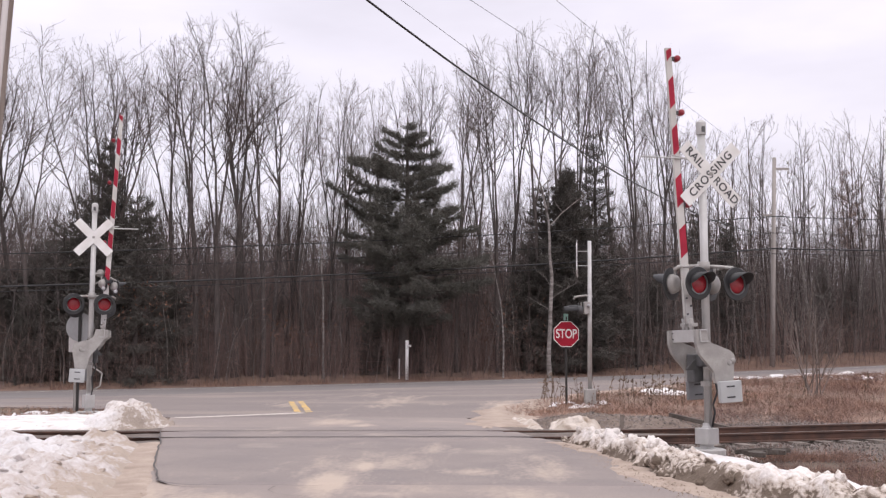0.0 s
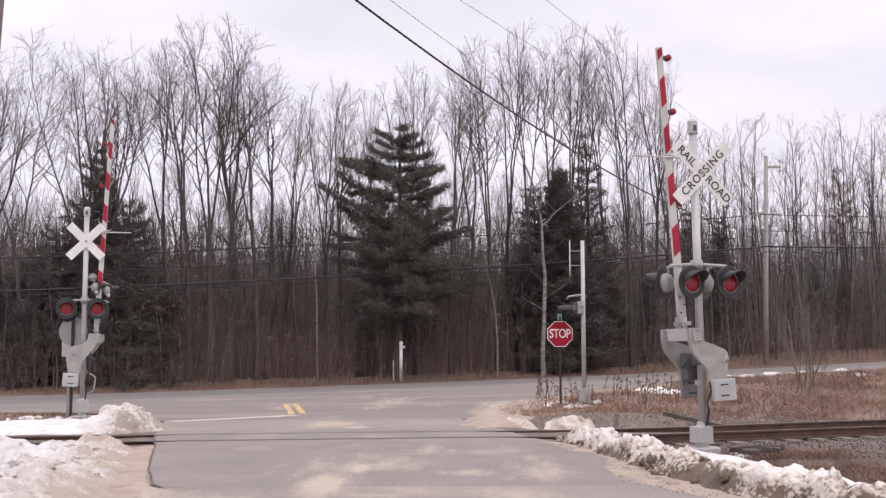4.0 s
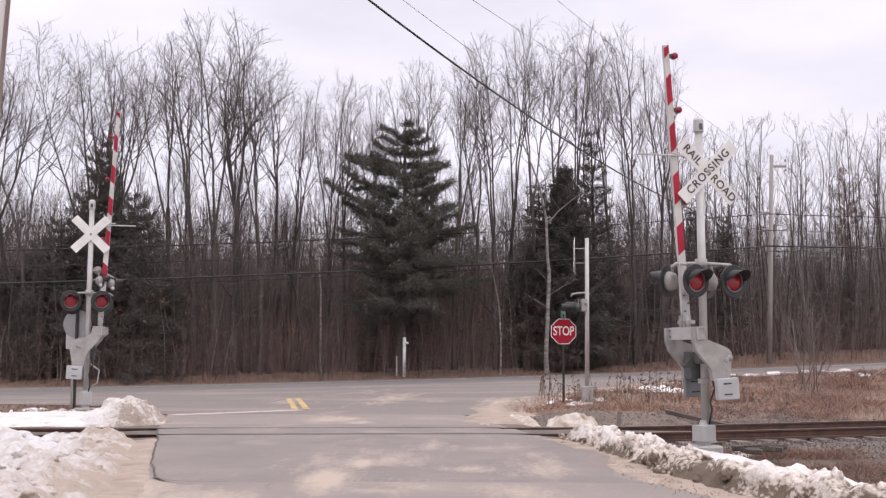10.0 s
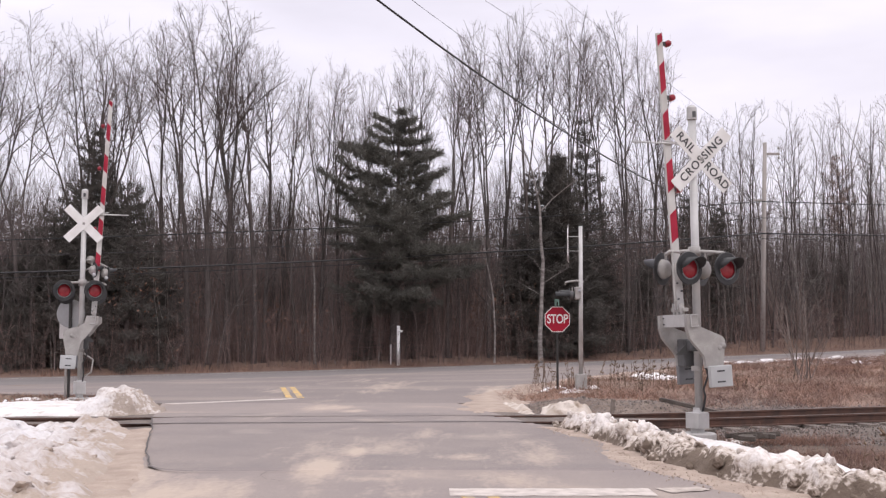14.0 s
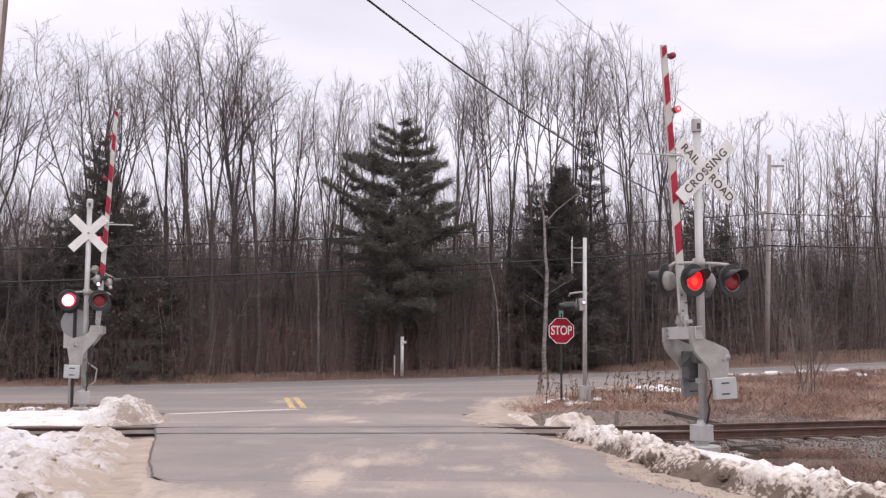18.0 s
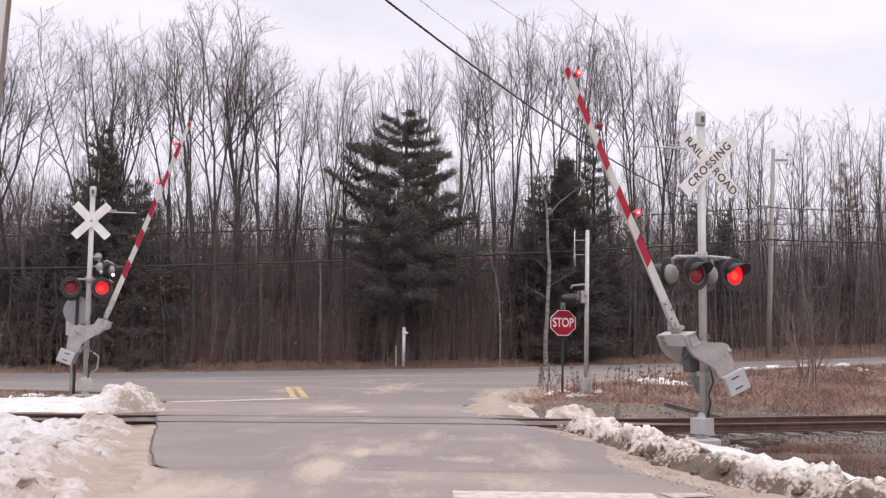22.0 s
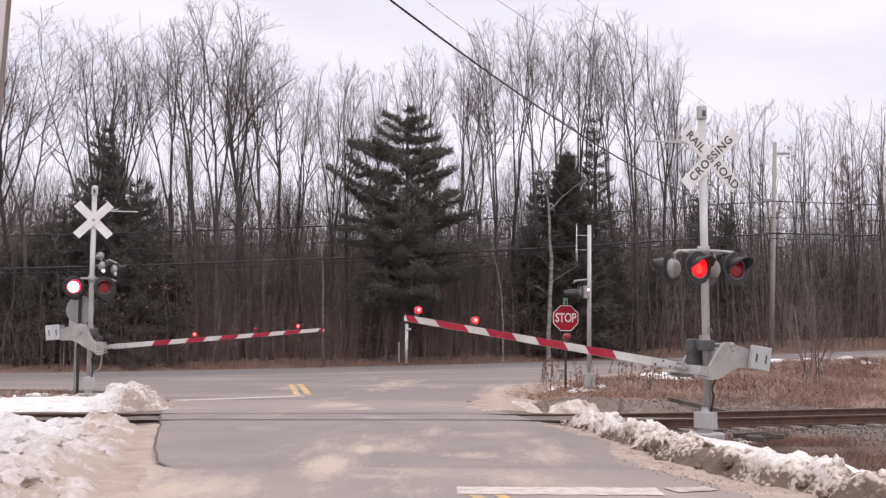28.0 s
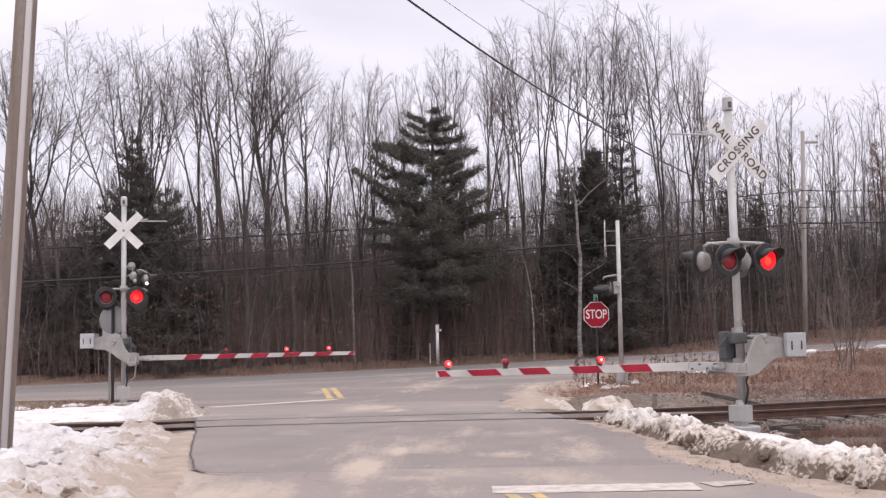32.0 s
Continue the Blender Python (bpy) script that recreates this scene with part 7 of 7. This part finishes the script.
part("body", loft(PROFILE, lambda z: 0.90 - 0.05 * max(0, z - 0.75) - 0.06 * max(0, 0.6 - z)), CAR_GREEN, car, "dark green painted body")
CABIN = [(-1.30, 1.05), (-0.62, 1.52), (-0.45, 1.58), (-0.1, 1.62), (0.6, 1.635), (1.30, 1.61), (1.70, 1.56), (1.92, 1.48), (2.10, 1.28), (2.24, 1.09)]
part("cabin", loft(CABIN, lambda z: 0.86 - 0.30 * (z - 1.05)), CAR_GREEN, car, "dark green roof and pillars")
for s in (-1, 1):
    for a, b in (((-0.98, -0.55), (0.05, 0.02)), ((0.12, 0.12), (1.0, 1.0)), ((1.07, 1.07), (1.96, 1.66))):
        zz = (1.09, 1.50)
        y_ = [s * (0.86 - 0.30 * (z - 1.05) + 0.006) for z in zz]
        part("side_window", Shape().add([(a[0], y_[0], zz[0]), (b[0], y_[0], zz[0]), (b[1], y_[1], zz[1]), (a[1], y_[1], zz[1]), (a[0], y_[0] - s * 0.02, zz[0]), (b[0], y_[0] - s * 0.02, zz[0]), (b[1], y_[1] - s * 0.02, zz[1]), (a[1], y_[1] - s * 0.02, zz[1])],
                                        [(0, 1, 2, 3), (7, 6, 5, 4), (0, 4, 5, 1), (1, 5, 6, 2), (2, 6, 7, 3), (3, 7, 4, 0)]), CAR_GLASS, car, "dark tinted side window")
    part("roof_rail", Shape().tube([(-0.35, s * 0.62, 1.62), (-0.2, s * 0.62, 1.68), (1.4, s * 0.62, 1.69), (1.55, s * 0.62, 1.62)], 0.025, 6), CAR_TRIM, car, "dark roof rail", True)
    part("tail_light", Shape().box(2.0, 2.33, s * 0.775 - 0.09, s * 0.775 + 0.09, 0.98, 1.17, 0.04), TAIL_RED, car, "red tail light")
    part("headlight", Shape().box(-2.385, -2.12, s * 0.70 - 0.17, s * 0.70 + 0.17, 0.74, 0.90, 0.03), CLEAR_LENS, car, "clear headlight")
    part("sill", Shape().box(-1.9, 1.9, s * 0.885 - 0.02, s * 0.885 + 0.02, 0.32, 0.50, 0.01), CAR_TRIM, car, "dark plastic sill")
    part("mirror", Shape().box(-0.86, -0.70, s * 1.0 - 0.10, s * 1.0 + 0.08, 1.10, 1.24, 0.03), CAR_GREEN, car)
    part("door_handle", Shape().box(0.0, 0.18, s * 0.885 - 0.01, s * 0.885 + 0.01, 0.92, 0.96), CAR_TRIM, car)
part("windscreen", Shape().add([(-1.24, -0.70, 1.10), (-1.24, 0.70, 1.10), (-0.68, 0.62, 1.49), (-0.68, -0.62, 1.49), (-1.21, -0.70, 1.07), (-1.21, 0.70, 1.07), (-0.65, 0.62, 1.46), (-0.65, -0.62, 1.46)],
                               [(0, 1, 2, 3), (7, 6, 5, 4), (0, 4, 5, 1), (1, 5, 6, 2), (2, 6, 7, 3), (3, 7, 4, 0)]).moved(pose(-0.02, 0, 0.015)), CAR_GLASS, car, "tinted windscreen")
part("rear_window", Shape().add([(2.19, -0.66, 1.17), (2.19, 0.66, 1.17), (1.93, 0.60, 1.46), (1.93, -0.60, 1.46), (2.16, -0.66, 1.17), (2.16, 0.66, 1.17), (1.90, 0.60, 1.46), (1.90, -0.60, 1.46)],
                                [(0, 1, 2, 3), (7, 6, 5, 4), (0, 4, 5, 1), (1, 5, 6, 2), (2, 6, 7, 3), (3, 7, 4, 0)]).moved(pose(0.02, 0, 0.015)), CAR_GLASS, car, "tinted rear window")
part("rear_bumper", Shape().box(2.30, 2.46, -0.86, 0.86, 0.42, 0.64, 0.04), CAR_TRIM, car, "dark rear bumper")
part("front_bumper", Shape().box(-2.46, -2.30, -0.86, 0.86, 0.38, 0.60, 0.04), CAR_TRIM, car, "dark front bumper")
part("plate_bar", Shape().box(2.40, 2.412, -0.15, 0.15, 0.72, 0.86), PLATE, car, "plain pale plate")
wheels = []
for wx in (-1.36, 1.38):
    for s in (-1, 1):
        part("wheel_arch", Shape().lathe([(-0.01, 0.42), (0.01, 0.42)], (wx, s * 0.895, 0.36), n=28), CAR_TRIM, car, "dark wheel arch")
        w = part("wheel", Shape().lathe([(-0.11, 0.26), (-0.11, 0.335), (-0.08, 0.36), (0.08, 0.36), (0.11, 0.335), (0.11, 0.26)], (0, 0, 0), n=28), TYRE, car, "black tyre", True, pose(wx, s * 0.83, 0.36))
        rim = part("rim", Shape().lathe([(s * 0.09, 0.268), (s * 0.113, 0.268), (s * 0.113, 0.215), (s * 0.085, 0.21), (s * 0.085, 0.02)], (0, 0, 0), n=24), CAR_SILVER, w, "silver alloy rim")
        for k in range(5):
            part("spoke", Shape().box(-0.03, 0.03, s * 0.112 - 0.01, s * 0.112 + 0.01, 0.03, 0.24, 0.005), CAR_SILVER, w, at=pose(0, 0, 0, 0, 72 * k))
        wheels.append(w)


# ---- what moves ----
RIGHT_ARM = [(0, 86.3), (20.3, 86.3), (20.5, 83.8), (21, 77.7), (21.5, 71.3), (22, 65.1), (22.5, 59.2), (23, 53.4), (23.5, 47.2), (24, 41.2), (24.5, 35.6), (25, 30.4), (25.5, 25.8), (26.5, 18.4), (27.5, 11.7), (28, 9.2), (28.5, 6.5), (29, 4.3), (29.5, 2.5), (30, 1.1), (30.5, 0.4), (31, 0.0), (32, 0.0)]
LEFT_ARM = [(0, 87), (20.35, 87), (20.5, 86.0), (21, 81), (21.5, 75.2), (22, 69.6), (22.5, 63.8), (23, 58.2), (23.5, 51.9), (24, 46.1), (24.5, 40.7), (25, 35), (25.5, 29.8), (26.5, 18.5), (27.5, 8.8), (28, 5), (28.5, 3.2), (29, 1.9), (29.5, 1), (30, 0.5), (30.5, 0.2), (31, 0), (32, 0)]
def blink(ob, spans, off, on):
    """Rows that hold a lamp's face back while it is dark and forward while it is lit."""
    rows, state = [(0.0, off)], off
    for a, b in spans:
        rows += [(a - 0.02, off), (a + 0.02, on), (min(b, 31.9) - 0.02, on)]
        if b < 31.9:
            rows.append((b + 0.02, off))
        state = on if b >= 31.9 else off
    rows.append((32.0, state))
    walk(ob, rows)


def motions():
    for sig, table, side in ((near_sig, RIGHT_ARM, -1), (far_sig, LEFT_ARM, 1)):
        arm, turn = sig[2], sig[4]
        p = arm.matrix_basis.translation.copy()
        walk(arm, [(t, pose(p.x, p.y, p.z, 0, -side * a, turn)) for t, a in table])
    first = [(15.545 + 1.108 * k, 15.545 + 1.108 * k + 0.44) for k in range(15)]
    second = [(16.05 + 1.108 * k, 16.05 + 1.108 * k + 0.48) for k in range(15)]
    first = [(a, b) for a, b in first if a < 31.8]
    second = [(a, min(b, 32.5)) for a, b in second if a < 31.8]
    off, on = pose(0, 0.045, 0), pose(0, -0.032, 0)
    for bulbs in (near_bulbs, far_bulbs):
        blink(bulbs[0], first, off, on)
        blink(bulbs[1], second, off, on)
    blink(side_bulb, first, pose(-0.03, -0.10, 2.80), pose(-0.03, -0.174, 2.80))
    for (b, (x, y, z)), spans in zip(side_bulbs, (first, second)):
        blink(b, spans, pose(x, y + 0.03, z), pose(x, y - 0.042, z))
    # the arm lamps switch without the dark pause of the large lamps
    one = [(a - 0.085, a + 0.465) for a, b in first]
    two = [(a - 0.04, a + 0.51) for a, b in second]
    for sig, order in ((near_sig, ("tip", one, two)), (far_sig, ("tip", two, one))):
        for (b, x), spans in zip(sig[3], order):
            if spans == "tip":
                spans = [(20.6, 33.0)]
            blink(b, spans, pose(x, 0, ARM_Z + 0.15), pose(x, -0.072, ARM_Z + 0.15))
    # the car crosses the view from the far right to the left along the far lane
    def car_at(x):
        y = 50.6 + 0.36 * x
        return pose(x, y, height(x, y) + 0.02, 0, 0, math.degrees(math.atan(0.36)))
    v = 23.4
    x_of = lambda t: -18.6 - v * (t - 27.5)
    rows = [(0.0, car_at(x_of(23.0))), (22.9, car_at(x_of(23.0)))] + [(23 + 0.5 * k, car_at(x_of(23 + 0.5 * k))) for k in range(14)] + [(30.0, car_at(x_of(29.6))), (32.0, car_at(x_of(29.6)))]
    walk(car, rows)
    for w in wheels:
        p = w.matrix_basis.translation.copy()
        turn = [(0.0, 0), (22.9, 0)]
        a = 0
        for k in range(66):
            turn.append((23 + 0.1 * k, a))
            a -= 70
        turn.append((32.0, turn[-1][1]))
        walk(w, [(t, pose(p.x, p.y, p.z, 0, q, 0)) for t, q in turn])


motions()
